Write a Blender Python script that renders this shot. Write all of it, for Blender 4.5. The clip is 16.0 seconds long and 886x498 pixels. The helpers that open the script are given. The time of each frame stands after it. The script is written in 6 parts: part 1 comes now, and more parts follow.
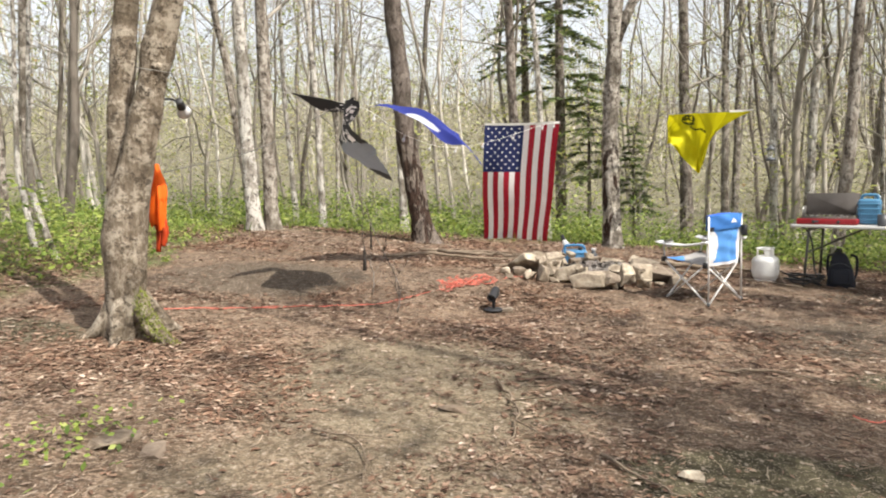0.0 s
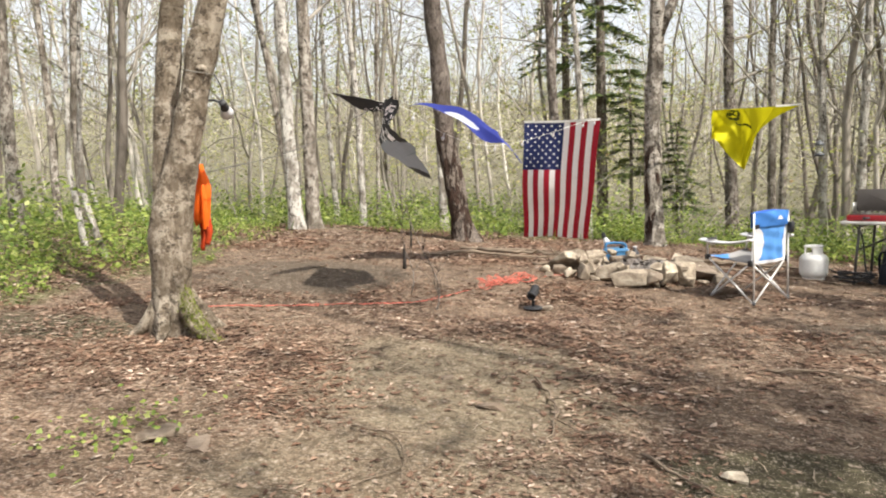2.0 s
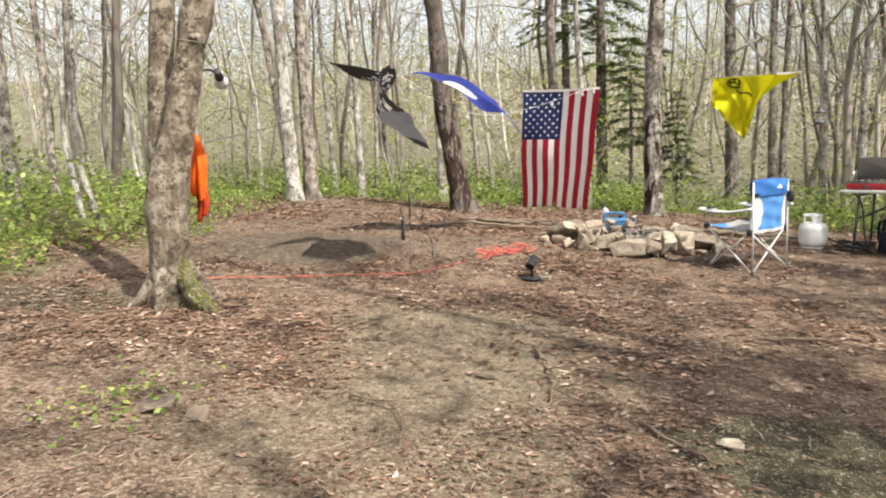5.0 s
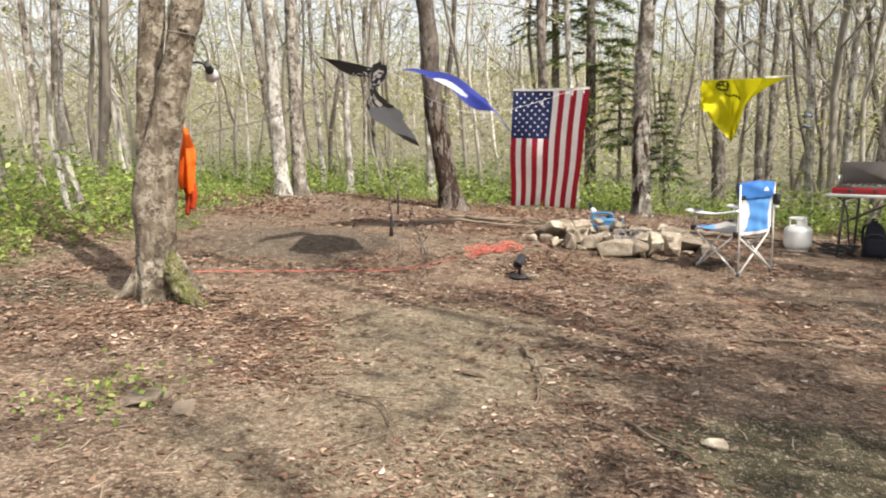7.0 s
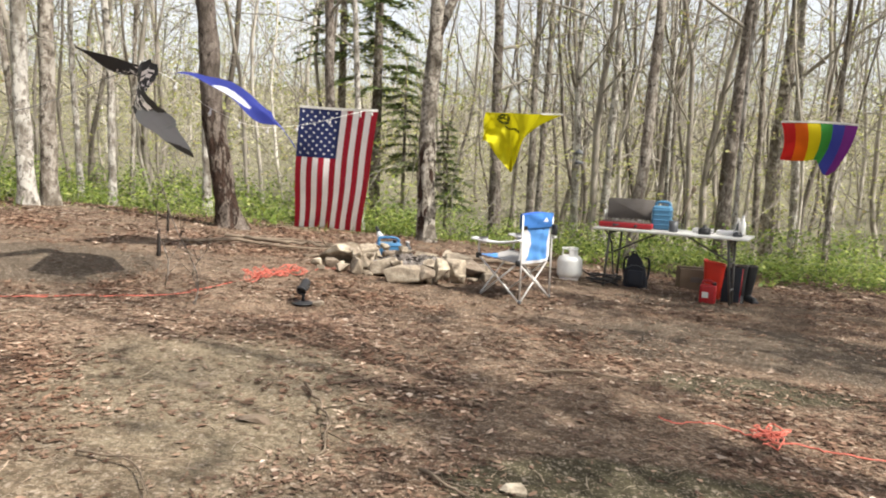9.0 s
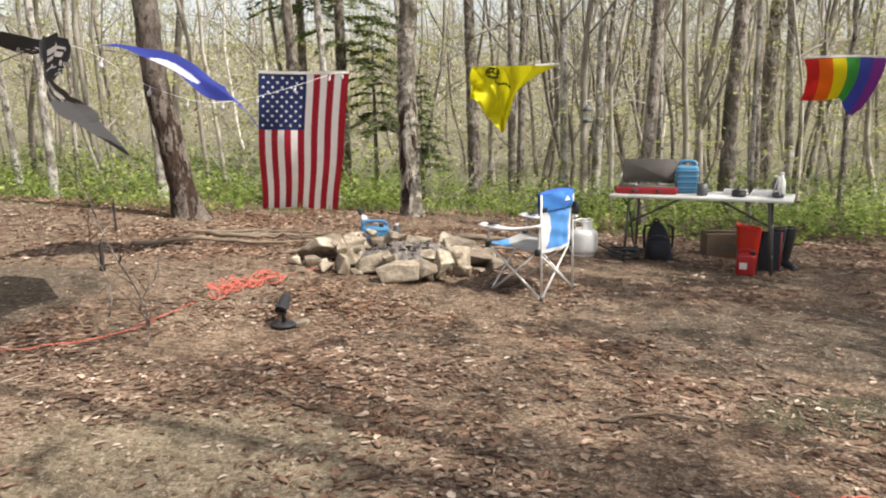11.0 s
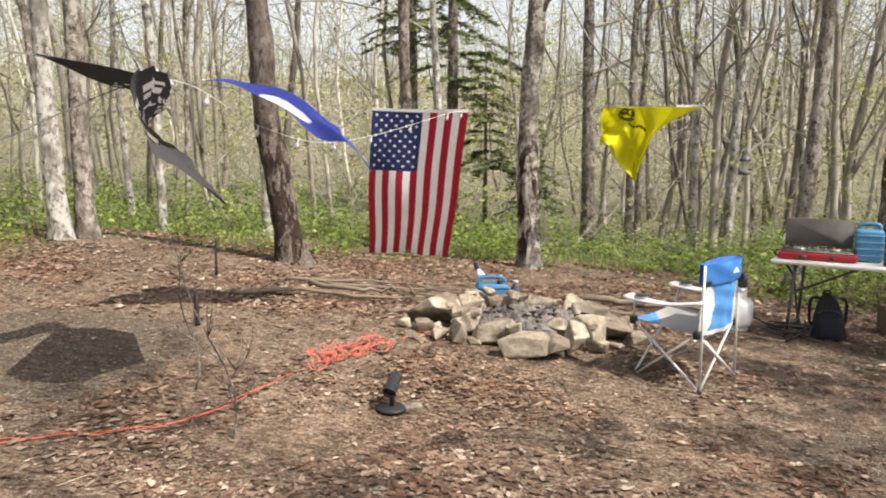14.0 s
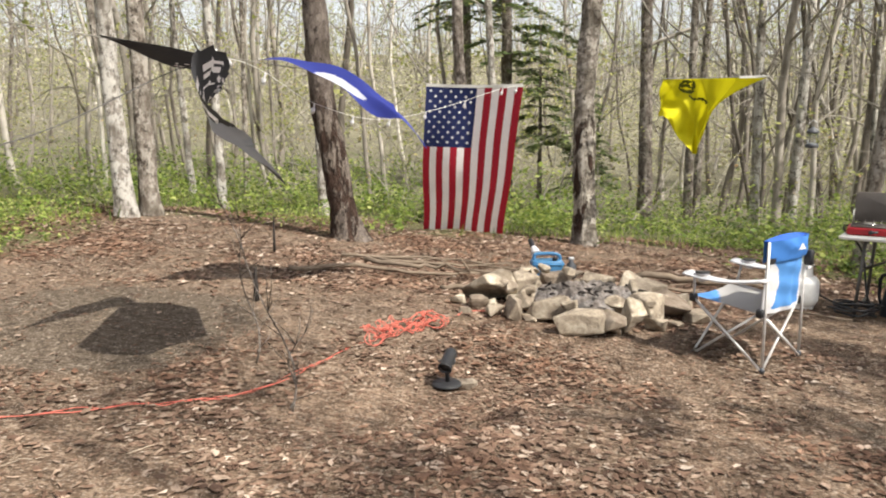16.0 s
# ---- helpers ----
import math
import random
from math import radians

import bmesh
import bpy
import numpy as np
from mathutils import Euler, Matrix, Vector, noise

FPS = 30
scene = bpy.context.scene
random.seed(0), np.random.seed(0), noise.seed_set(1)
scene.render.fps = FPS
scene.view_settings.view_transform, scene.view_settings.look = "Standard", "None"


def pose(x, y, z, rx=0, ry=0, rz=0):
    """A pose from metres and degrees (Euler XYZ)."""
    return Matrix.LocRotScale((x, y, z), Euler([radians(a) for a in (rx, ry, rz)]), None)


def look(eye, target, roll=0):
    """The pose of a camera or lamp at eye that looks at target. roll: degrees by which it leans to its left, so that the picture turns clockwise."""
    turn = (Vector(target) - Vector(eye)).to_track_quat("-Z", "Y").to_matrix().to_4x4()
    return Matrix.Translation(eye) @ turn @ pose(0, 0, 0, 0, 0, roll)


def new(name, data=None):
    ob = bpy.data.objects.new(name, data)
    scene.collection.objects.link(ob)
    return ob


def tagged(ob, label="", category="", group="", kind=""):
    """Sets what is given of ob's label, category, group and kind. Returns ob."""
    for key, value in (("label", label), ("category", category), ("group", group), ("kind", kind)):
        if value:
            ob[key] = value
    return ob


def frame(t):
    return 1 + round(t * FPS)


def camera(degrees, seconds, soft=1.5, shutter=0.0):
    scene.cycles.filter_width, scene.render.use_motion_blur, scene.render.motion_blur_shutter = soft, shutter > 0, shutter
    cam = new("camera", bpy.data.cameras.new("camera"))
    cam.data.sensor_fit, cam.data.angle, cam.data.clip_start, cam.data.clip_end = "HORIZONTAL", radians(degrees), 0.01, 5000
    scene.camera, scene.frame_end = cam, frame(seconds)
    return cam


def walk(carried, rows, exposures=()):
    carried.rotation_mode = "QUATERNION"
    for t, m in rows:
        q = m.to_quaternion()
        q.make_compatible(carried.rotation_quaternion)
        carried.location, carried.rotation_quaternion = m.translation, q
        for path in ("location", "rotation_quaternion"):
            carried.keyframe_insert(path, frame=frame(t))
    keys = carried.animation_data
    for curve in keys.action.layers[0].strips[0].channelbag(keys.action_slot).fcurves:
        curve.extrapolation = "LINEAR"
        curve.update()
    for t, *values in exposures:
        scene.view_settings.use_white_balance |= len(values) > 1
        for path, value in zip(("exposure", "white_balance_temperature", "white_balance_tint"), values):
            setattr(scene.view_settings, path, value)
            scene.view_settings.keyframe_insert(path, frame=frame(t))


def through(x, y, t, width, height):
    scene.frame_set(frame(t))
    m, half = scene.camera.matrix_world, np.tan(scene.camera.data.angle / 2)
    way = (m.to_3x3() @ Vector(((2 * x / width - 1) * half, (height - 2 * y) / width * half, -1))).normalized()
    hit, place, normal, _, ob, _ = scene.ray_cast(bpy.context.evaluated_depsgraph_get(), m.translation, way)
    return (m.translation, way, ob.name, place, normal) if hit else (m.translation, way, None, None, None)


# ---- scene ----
cam = camera(62.1, 16.0, soft=2.0)
PATH = [
    (0, (-0.086, 0.531, 1.254), (-0.483, 2.479, 1.035), -1.75),
    (0.5, (-0.085, 0.527, 1.249), (-0.446, 2.481, 1.026), -1.06),
    (1, (-0.083, 0.546, 1.251), (-0.546, 2.479, 1.026), -2.32),
    (1.5, (-0.080, 0.537, 1.252), (-0.616, 2.451, 1.033), -2.08),
    (2, (-0.075, 0.527, 1.250), (-0.579, 2.450, 1.031), -2.19),
    (2.5, (-0.066, 0.521, 1.248), (-0.516, 2.457, 1.024), -2.62),
    (3, (-0.066, 0.522, 1.247), (-0.514, 2.457, 1.011), -2.83),
    (3.5, (-0.067, 0.532, 1.244), (-0.528, 2.460, 0.977), -3.03),
    (4, (-0.068, 0.533, 1.244), (-0.547, 2.454, 0.964), -2.92),
    (4.5, (-0.071, 0.544, 1.241), (-0.568, 2.460, 0.952), -2.62),
    (6.8, (-0.056, 0.530, 1.253), (-0.561, 2.440, 0.944), -2.22),
    (7, (-0.079, 0.538, 1.243), (-0.548, 2.458, 0.938), -1.44),
    (7.5, (-0.079, 0.570, 1.266), (-0.347, 2.538, 1.027), -1.00),
    (8, (-0.056, 0.590, 1.269), (-0.116, 2.581, 1.094), -1.32),
    (8.5, (-0.050, 0.627, 1.270), (-0.026, 2.623, 1.148), -0.11),
    (9, (-0.158, 0.873, 1.225), (-0.042, 2.855, 0.981), 2.28),
    (9.2, (-0.217, 0.990, 1.249), (-0.064, 2.968, 0.998), -1.02),
    (11.3, (-0.376, 2.223, 1.459), (-0.175, 4.175, 1.073), -0.95),
    (11.5, (-0.410, 2.324, 1.485), (-0.193, 4.281, 1.136), 0.97),
    (12, (-0.442, 2.620, 1.469), (-0.444, 4.576, 1.050), -1.00),
    (12.5, (-0.456, 2.815, 1.496), (-0.633, 4.785, 1.203), 1.17),
    (13, (-0.495, 2.897, 1.507), (-0.689, 4.868, 1.227), 1.07),
    (13.5, (-0.522, 2.925, 1.499), (-0.630, 4.903, 1.224), 0.66),
    (14, (-0.521, 2.929, 1.499), (-0.590, 4.907, 1.213), 0.06),
    (14.5, (-0.526, 2.929, 1.498), (-0.551, 4.905, 1.189), 0.75),
    (15, (-0.544, 2.921, 1.509), (-0.723, 4.886, 1.182), 0.85),
    (15.5, (-0.543, 2.939, 1.497), (-0.792, 4.894, 1.156), 0.36),
    (16, (-0.533, 2.939, 1.497), (-0.746, 4.897, 1.149), -0.65),
]
walk(cam, [(t, look(e, g, r)) for t, e, g, r in PATH], [(0.0, 1.0), (9.2, 1.0), (11.3, 0.92), (16.0, 0.91)])

# ---- light ----
SUN_DIR = Vector((0.55, -0.33, 0.77)).normalized()
world = bpy.data.worlds.new("sky")
scene.world = world
world.use_nodes = True
wn = world.node_tree
sky = wn.nodes.new("ShaderNodeTexSky")
sky.sky_type = "NISHITA"
sky.sun_disc = False
sky.sun_elevation = math.asin(SUN_DIR.z)
sky.sun_rotation = math.atan2(SUN_DIR.x, SUN_DIR.y)
sky.air_density, sky.dust_density, sky.ozone_density = 1.0, 3.0, 1.0
wn.nodes["Background"].inputs["Strength"].default_value = 0.15
haze = wn.nodes.new("ShaderNodeHueSaturation")
haze.inputs["Saturation"].default_value, haze.inputs["Value"].default_value = 0.25, 0.88
wn.links.new(sky.outputs["Color"], haze.inputs["Color"])
wn.links.new(haze.outputs["Color"], wn.nodes["Background"].inputs["Color"])
sun = new("sun", bpy.data.lights.new("sun", "SUN"))
sun.data.energy, sun.data.angle, sun.data.color = 4.3, radians(0.6), (0.98, 0.935, 0.845)
sun.matrix_world = look(SUN_DIR * 50, (0, 0, 0))

# ---- materials ----


class Nodes:
    """A short way to write one node material."""

    def __init__(self, name, rough=0.8, metal=0.0, spec=0.3):
        self.mat = bpy.data.materials.new(name)
        self.mat.use_nodes = True
        self.nt = self.mat.node_tree
        self.bsdf = self.nt.nodes["Principled BSDF"]
        self.bsdf.inputs["Roughness"].default_value = rough
        self.bsdf.inputs["Metallic"].default_value = metal
        self.bsdf.inputs["Specular IOR Level"].default_value = spec

    def node(self, kind, **inputs):
        n = self.nt.nodes.new(kind)
        for k, v in inputs.items():
            self.put(n.inputs[k.replace("_", " ")], v)
        return n

    def put(self, socket, v):
        if isinstance(v, bpy.types.NodeSocket):
            self.nt.links.new(v, socket)
        else:
            socket.default_value = v

    def coords(self, scale=(1, 1, 1), world=False):
        src = self.node("ShaderNodeNewGeometry").outputs["Position"] if world else self.node("ShaderNodeTexCoord").outputs["Object"]
        m = self.node("ShaderNodeMapping", Vector=src)
        m.inputs["Scale"].default_value = scale
        return m.outputs["Vector"]

    def noise(self, vec, scale, detail=4.0, rough=0.55):
        return self.node("ShaderNodeTexNoise", Vector=vec, Scale=scale, Detail=detail, Roughness=rough).outputs["Fac"]

    def ramp(self, fac, *stops):
        r = self.node("ShaderNodeValToRGB", Fac=fac)
        e = r.color_ramp.elements
        while len(e) < len(stops):
            e.new(0.5)
        for i, (p, c) in enumerate(stops):
            e[i].position = p
            e[i].color = (*c, 1) if len(c) == 3 else c
        return r.outputs["Color"]

    def mix(self, fac, a, b, mode="MIX"):
        m = self.nt.nodes.new("ShaderNodeMix")
        m.data_type, m.blend_type = "RGBA", mode
        self.put(m.inputs[0], fac)
        for s, v in ((m.inputs[6], a), (m.inputs[7], b)):
            self.put(s, (*v, 1) if isinstance(v, tuple) and len(v) == 3 else v)
        return m.outputs[2]

    def math(self, op, a, b=0.0):
        m = self.nt.nodes.new("ShaderNodeMath")
        m.operation = op
        self.put(m.inputs[0], a)
        self.put(m.inputs[1], b)
        return m.outputs[0]

    def bump(self, height, strength=0.5, distance=0.02):
        b = self.node("ShaderNodeBump", Height=height, Strength=strength, Distance=distance)
        self.nt.links.new(b.outputs["Normal"], self.bsdf.inputs["Normal"])

    def done(self, color):
        self.put(self.bsdf.inputs["Base Color"], (*color, 1) if isinstance(color, tuple) else color)
        return self.mat

    def see_through(self, color, amount):
        """Thin cloth or leaf: part of the light comes through."""
        out = self.nt.nodes["Material Output"]
        tr = self.node("ShaderNodeBsdfTranslucent")
        self.put(tr.inputs["Color"], (*color, 1) if isinstance(color, tuple) else color)
        mx = self.node("ShaderNodeMixShader", Fac=amount)
        self.nt.links.new(self.bsdf.outputs[0], mx.inputs[1])
        self.nt.links.new(tr.outputs[0], mx.inputs[2])
        self.nt.links.new(mx.outputs[0], out.inputs["Surface"])


def ground_mat():
    n = Nodes("forest_floor", 0.95, 0, 0.1)
    w = n.coords(world=True)
    big = n.noise(w, 0.35, 4)
    mid = n.noise(w, 1.7, 5, 0.6)
    fine = n.noise(w, 14, 6, 0.7)
    crumb = n.noise(w, 21, 9, 0.8)
    fleck = n.noise(n.coords((1, 1.6, 1), world=True), 55, 5, 0.8)
    def flakes(scale, stretch):
        vo = n.node("ShaderNodeTexVoronoi", Vector=n.mix(0.06, n.coords(stretch, world=True), n.node("ShaderNodeTexNoise", Vector=w, Scale=9.0).outputs["Color"]), Scale=scale)
        return n.node("ShaderNodeSeparateColor", Color=vo.outputs["Color"]).outputs[0], vo.outputs["Distance"]

    f1, d1 = flakes(38, (1, 1.5, 1))
    f2, d2 = flakes(64, (1.4, 1, 1))
    bits = n.math("ADD", n.math("MULTIPLY", f1, 0.6), n.math("MULTIPLY", f2, 0.4))
    leafy = n.ramp(bits, (0.1, (0.08, 0.051, 0.035)), (0.4, (0.15, 0.1, 0.069)), (0.65, (0.22, 0.155, 0.11)), (0.9, (0.33, 0.25, 0.185)))
    leafy = n.mix(n.ramp(d1, (0.45, (0, 0, 0)), (0.8, (0.8, 0.8, 0.8))), leafy, (0.035, 0.024, 0.017))
    litter = n.ramp(crumb, (0.34, (0.042, 0.026, 0.017)), (0.45, (0.11, 0.072, 0.047)), (0.55, (0.185, 0.125, 0.083)), (0.68, (0.29, 0.21, 0.148)))
    litter = n.mix(n.ramp(fleck, (0.55, (0, 0, 0)), (0.63, (0.75, 0.75, 0.75))), litter, (0.33, 0.25, 0.175))
    litter = n.mix(n.ramp(n.noise(n.coords((1.5, 1, 1), world=True), 38, 5, 0.8), (0.37, (0.7, 0.7, 0.7)), (0.45, (0, 0, 0))), litter, (0.04, 0.026, 0.018))
    litter = n.mix(0.72, litter, leafy)
    mottle = n.ramp(n.noise(w, 5.5, 4, 0.6), (0.36, (0.62, 0.6, 0.58)), (0.5, (1.02, 1.02, 1.02)), (0.66, (1.35, 1.35, 1.35)))
    litter = n.mix(0.85, litter, mottle, "MULTIPLY")
    soil = n.ramp(fine, (0.3, (0.036, 0.026, 0.018)), (0.5, (0.075, 0.056, 0.04)), (0.68, (0.145, 0.115, 0.085)))
    soil = n.mix(n.ramp(bits, (0.55, (0, 0, 0)), (0.8, (0.6, 0.6, 0.6))), soil, (0.16, 0.125, 0.095))
    tan = n.ramp(n.math("ADD", n.math("MULTIPLY", fine, 0.5), n.math("MULTIPLY", crumb, 0.5)), (0.36, (0.06, 0.048, 0.031)), (0.48, (0.15, 0.124, 0.081)), (0.6, (0.28, 0.24, 0.168)))
    tan = n.mix(0.3, tan, leafy)
    green = n.ramp(fine, (0.3, (0.045, 0.05, 0.02)), (0.5, (0.1, 0.1, 0.042)), (0.7, (0.18, 0.165, 0.085)))

    def region(name, soft=0.16):
        at = n.nt.nodes.new("ShaderNodeAttribute")
        at.attribute_name = name
        return n.ramp(n.math("ADD", at.outputs["Fac"], n.math("MULTIPLY", n.math("SUBTRACT", mid, 0.5), 0.9)), (0.5 - soft, (0, 0, 0)), (0.5 + soft, (1, 1, 1)))

    c = n.mix(n.ramp(big, (0.45, (0, 0, 0)), (0.7, (0.6, 0.6, 0.6))), litter, soil)
    c = n.mix(n.mix(0.92, (0, 0, 0), region("tan_soil", 0.4)), c, tan)
    # Bare soil; shade under and before the table is put into its tone.
    c = n.mix(region("grey_and_shaded_soil"), c, soil)
    wet = n.ramp(fine, (0.3, (0.022, 0.019, 0.011)), (0.5, (0.058, 0.05, 0.03)), (0.7, (0.12, 0.105, 0.066)))
    c = n.mix(region("damp_soil"), c, wet)
    c = n.mix(region("mossy"), c, green)
    olive = n.ramp(fine, (0.3, (0.08, 0.074, 0.045)), (0.5, (0.16, 0.15, 0.097)), (0.7, (0.275, 0.257, 0.178)))
    c = n.mix(region("far_slope", 0.4), c, olive)
    for scale, stretch, pale, dark in ((62, (1, 2.2, 1), 0.86, 0.14), (105, (2.0, 1, 1), 0.84, 0.12), (34, (1.7, 1, 1), 0.93, 0.05)):
        f, d = flakes(scale, stretch)
        core = n.ramp(d, (0.3, (1, 1, 1)), (0.62, (0, 0, 0)))
        c = n.mix(n.math("MULTIPLY", n.ramp(f, (pale, (0, 0, 0)), (pale + 0.03, (0.5, 0.5, 0.5))), core), c, (0.43, 0.355, 0.285))
        c = n.mix(n.math("MULTIPLY", n.ramp(f, (dark, (0.6, 0.6, 0.6)), (dark + 0.03, (0, 0, 0))), core), c, (0.04, 0.029, 0.021))
    h = n.math("ADD", n.math("MULTIPLY", fine, 0.7), n.math("MULTIPLY", crumb, 0.6))
    h = n.math("ADD", h, n.math("MULTIPLY", bits, 0.35))
    n.bump(h, 0.6, 0.025)
    return n.done(c)


def litter_mat(name, stops):
    n = Nodes(name, 0.75, 0, 0.25)
    g = n.node("ShaderNodeNewGeometry").outputs["Random Per Island"]
    c = n.ramp(g, *stops)
    w = n.coords(world=True)
    c = n.mix(0.3, c, n.ramp(n.noise(w, 60, 3), (0.3, (0.3, 0.22, 0.15)), (0.7, (1, 1, 1))), "MULTIPLY")
    c = n.mix(0.85, c, n.ramp(n.noise(w, 5.5, 4, 0.6), (0.36, (0.62, 0.6, 0.58)), (0.5, (1.02, 1.02, 1.02)), (0.66, (1.4, 1.4, 1.4))), "MULTIPLY")
    c = n.mix(n.ramp(n.noise(w, 0.9, 4, 0.6), (0.42, (0, 0, 0)), (0.62, (0.6, 0.6, 0.6))), c, n.mix(1.0, c, (0.95, 0.74, 0.62), "MULTIPLY"))
    return n.done(c)


def leaf_mat(name, stops, through=0.45):
    n = Nodes(name, 0.55, 0, 0.3)
    c = n.ramp(n.node("ShaderNodeNewGeometry").outputs["Random Per Island"], *stops)
    m = n.done(c)
    n.see_through(c, through)
    return m


def bark_mat(name, dark, mid, pale, patch=0.5, spots=0.9, grain_way=(1, 1, 0.7), scar=None):
    n = Nodes(name, 0.9, 0, 0.15)
    dark, mid, pale = ((c[0] * 0.96, c[1], c[2] * 1.1) for c in (dark, mid, pale))
    v = n.coords((1, 1, 0.45), world=True)
    v2 = n.coords(grain_way, world=True)
    rnd = n.node("ShaderNodeObjectInfo").outputs["Random"]
    grain = n.noise(v, 16, 7, 0.75)
    blot = n.noise(v2, 8.5, 6, 0.72)
    c = n.ramp(grain, (0.3, dark), (0.5, mid), (0.72, pale))
    c = n.mix(n.ramp(blot, (patch, (0, 0, 0)), (patch + 0.06, (1, 1, 1))), c, n.mix(0.12, pale, c))
    c = n.mix(n.ramp(n.noise(v2, 13, 6, 0.8), (0.53, (0, 0, 0)), (0.6, (spots, spots, spots))), c, (dark[0] * 0.7, dark[1] * 0.7, dark[2] * 0.7))
    c = n.mix(n.ramp(n.noise(v2, 2.2, 3), (0.54, (0, 0, 0)), (0.64, (0.7, 0.7, 0.7))), c, (dark[0] * 1.3, dark[1] * 1.3, dark[2] * 1.2))
    c = n.mix(n.math("MULTIPLY", rnd, 0.22), c, dark)
    h = n.math("ADD", grain, n.math("MULTIPLY", blot, 0.8))
    if scar:
        z = n.node("ShaderNodeSeparateXYZ", Vector=n.coords(world=True)).outputs[2]
        low = n.ramp(n.math("DIVIDE", z, 4.0), (max(0.0, scar[0] / 4 - 0.05), (0, 0, 0)), (scar[0] / 4 + 0.02, (1, 1, 1)), (scar[1] / 4, (1, 1, 1)), (scar[1] / 4 + 0.12, (0, 0, 0)))
        tear = n.noise(n.coords((1, 1, 0.35), world=True), 7, 5, 0.65)
        where = n.math("MULTIPLY", n.ramp(tear, (scar[3], (0, 0, 0)), (scar[3] + 0.05, (1, 1, 1))), low)
        c = n.mix(where, c, n.ramp(grain, (0.35, (0.022, 0.014, 0.011)), (0.6, (0.075, 0.046, 0.034))))
        edge = n.math("MULTIPLY", n.ramp(tear, (scar[3] - 0.05, (0, 0, 0)), (scar[3] - 0.02, (0.55, 0.55, 0.55)), (scar[3] + 0.01, (0, 0, 0))), low)
        c = n.mix(edge, c, scar[2])
        h = n.math("SUBTRACT", h, n.math("MULTIPLY", where, 0.9))
    n.bump(h, 1.0, 0.05)
    return n.done(c)


def plain_mat(name, color, rough=0.5, metal=0.0, dirt=0.25, scale=9.0, spec=0.4):
    n = Nodes(name, rough, metal, spec)
    v = n.coords()
    f = n.noise(v, scale, 5, 0.65)
    c = n.mix(n.ramp(f, (0.45, (0, 0, 0)), (0.75, (dirt, dirt, dirt))), color, (color[0] * 0.45 + 0.03, color[1] * 0.42 + 0.025, color[2] * 0.4 + 0.02))
    n.put(n.bsdf.inputs["Roughness"], n.math("ADD", n.math("MULTIPLY", f, 0.3), rough - 0.15))
    n.bump(n.noise(v, scale * 9, 3), 0.12, 0.004)
    return n.done(c)


def cloth_mat(name, color, through=0.25, rough=0.7):
    n = Nodes(name, rough, 0, 0.25)
    f = n.noise(n.coords(world=True), 6, 4)
    c = n.mix(n.ramp(f, (0.35, (0.25, 0.25, 0.25)), (0.65, (0, 0, 0))), color, tuple(v * 0.72 for v in color))
    n.bump(n.noise(n.coords(world=True), 22, 3), 0.25, 0.01)
    m = n.done(c)
    n.see_through(c, through)
    return m


def stone_mat(name, a, b, c3):
    n = Nodes(name, 0.85, 0, 0.25)
    v = n.coords(world=True)
    rnd = n.node("ShaderNodeObjectInfo").outputs["Random"]
    f = n.noise(v, 9, 7, 0.7)
    g = n.noise(v, 45, 4, 0.7)
    c = n.ramp(f, (0.3, a), (0.5, b), (0.72, c3))
    c = n.mix(n.math("MULTIPLY", n.math("MULTIPLY", rnd, rnd), 0.75), c, (0.14, 0.1, 0.078))
    c = n.mix(0.3, c, n.ramp(g, (0.3, (0.35, 0.33, 0.3)), (0.7, (1, 1, 1))), "MULTIPLY")
    c = n.mix(n.ramp(n.noise(v, 5, 4, 0.6), (0.52, (0, 0, 0)), (0.62, (0.65, 0.65, 0.65))), c, (a[0] * 0.7, a[1] * 0.66, a[2] * 0.62))
    n.bump(n.math("ADD", f, n.math("MULTIPLY", g, 0.35)), 0.7, 0.03)
    return n.done(c)


M_GROUND = ground_mat()
M_LITTER = litter_mat("dead_leaves", ((0.0, (0.085, 0.05, 0.035)), (0.35, (0.155, 0.097, 0.067)), (0.7, (0.225, 0.15, 0.107)), (0.88, (0.31, 0.232, 0.175)), (1.0, (0.5, 0.42, 0.345))))
M_GREEN = leaf_mat("fresh_green_leaves", ((0.0, (0.075, 0.12, 0.025)), (0.45, (0.185, 0.26, 0.055)), (0.85, (0.34, 0.4, 0.09)), (1.0, (0.43, 0.45, 0.17))))
M_BUD = leaf_mat("spring_buds", ((0.0, (0.24, 0.26, 0.07)), (0.5, (0.37, 0.4, 0.12)), (0.85, (0.48, 0.47, 0.19)), (1.0, (0.45, 0.31, 0.17))), 0.55)
M_NEEDLE = leaf_mat("spruce_needles", ((0.0, (0.075, 0.11, 0.045)), (0.6, (0.17, 0.22, 0.08)), (1.0, (0.28, 0.32, 0.12))), 0.4)
M_BARK = bark_mat("grey_brown_bark", (0.075, 0.057, 0.041), (0.225, 0.18, 0.135), (0.5, 0.435, 0.345), 0.49)
M_BARK_DARK = bark_mat("dark_brown_bark", (0.06, 0.045, 0.034), (0.2, 0.157, 0.12), (0.45, 0.385, 0.31), 0.52)
M_BARK_PALE = bark_mat("pale_grey_bark", (0.1, 0.08, 0.06), (0.33, 0.28, 0.22), (0.64, 0.58, 0.48), 0.46)
M_BARK_SCAR = bark_mat("scarred_brown_bark", (0.05, 0.038, 0.029), (0.17, 0.132, 0.102), (0.3, 0.245, 0.195), 0.63, scar=(0.0, 1.5, (0.3, 0.24, 0.19), 0.47))
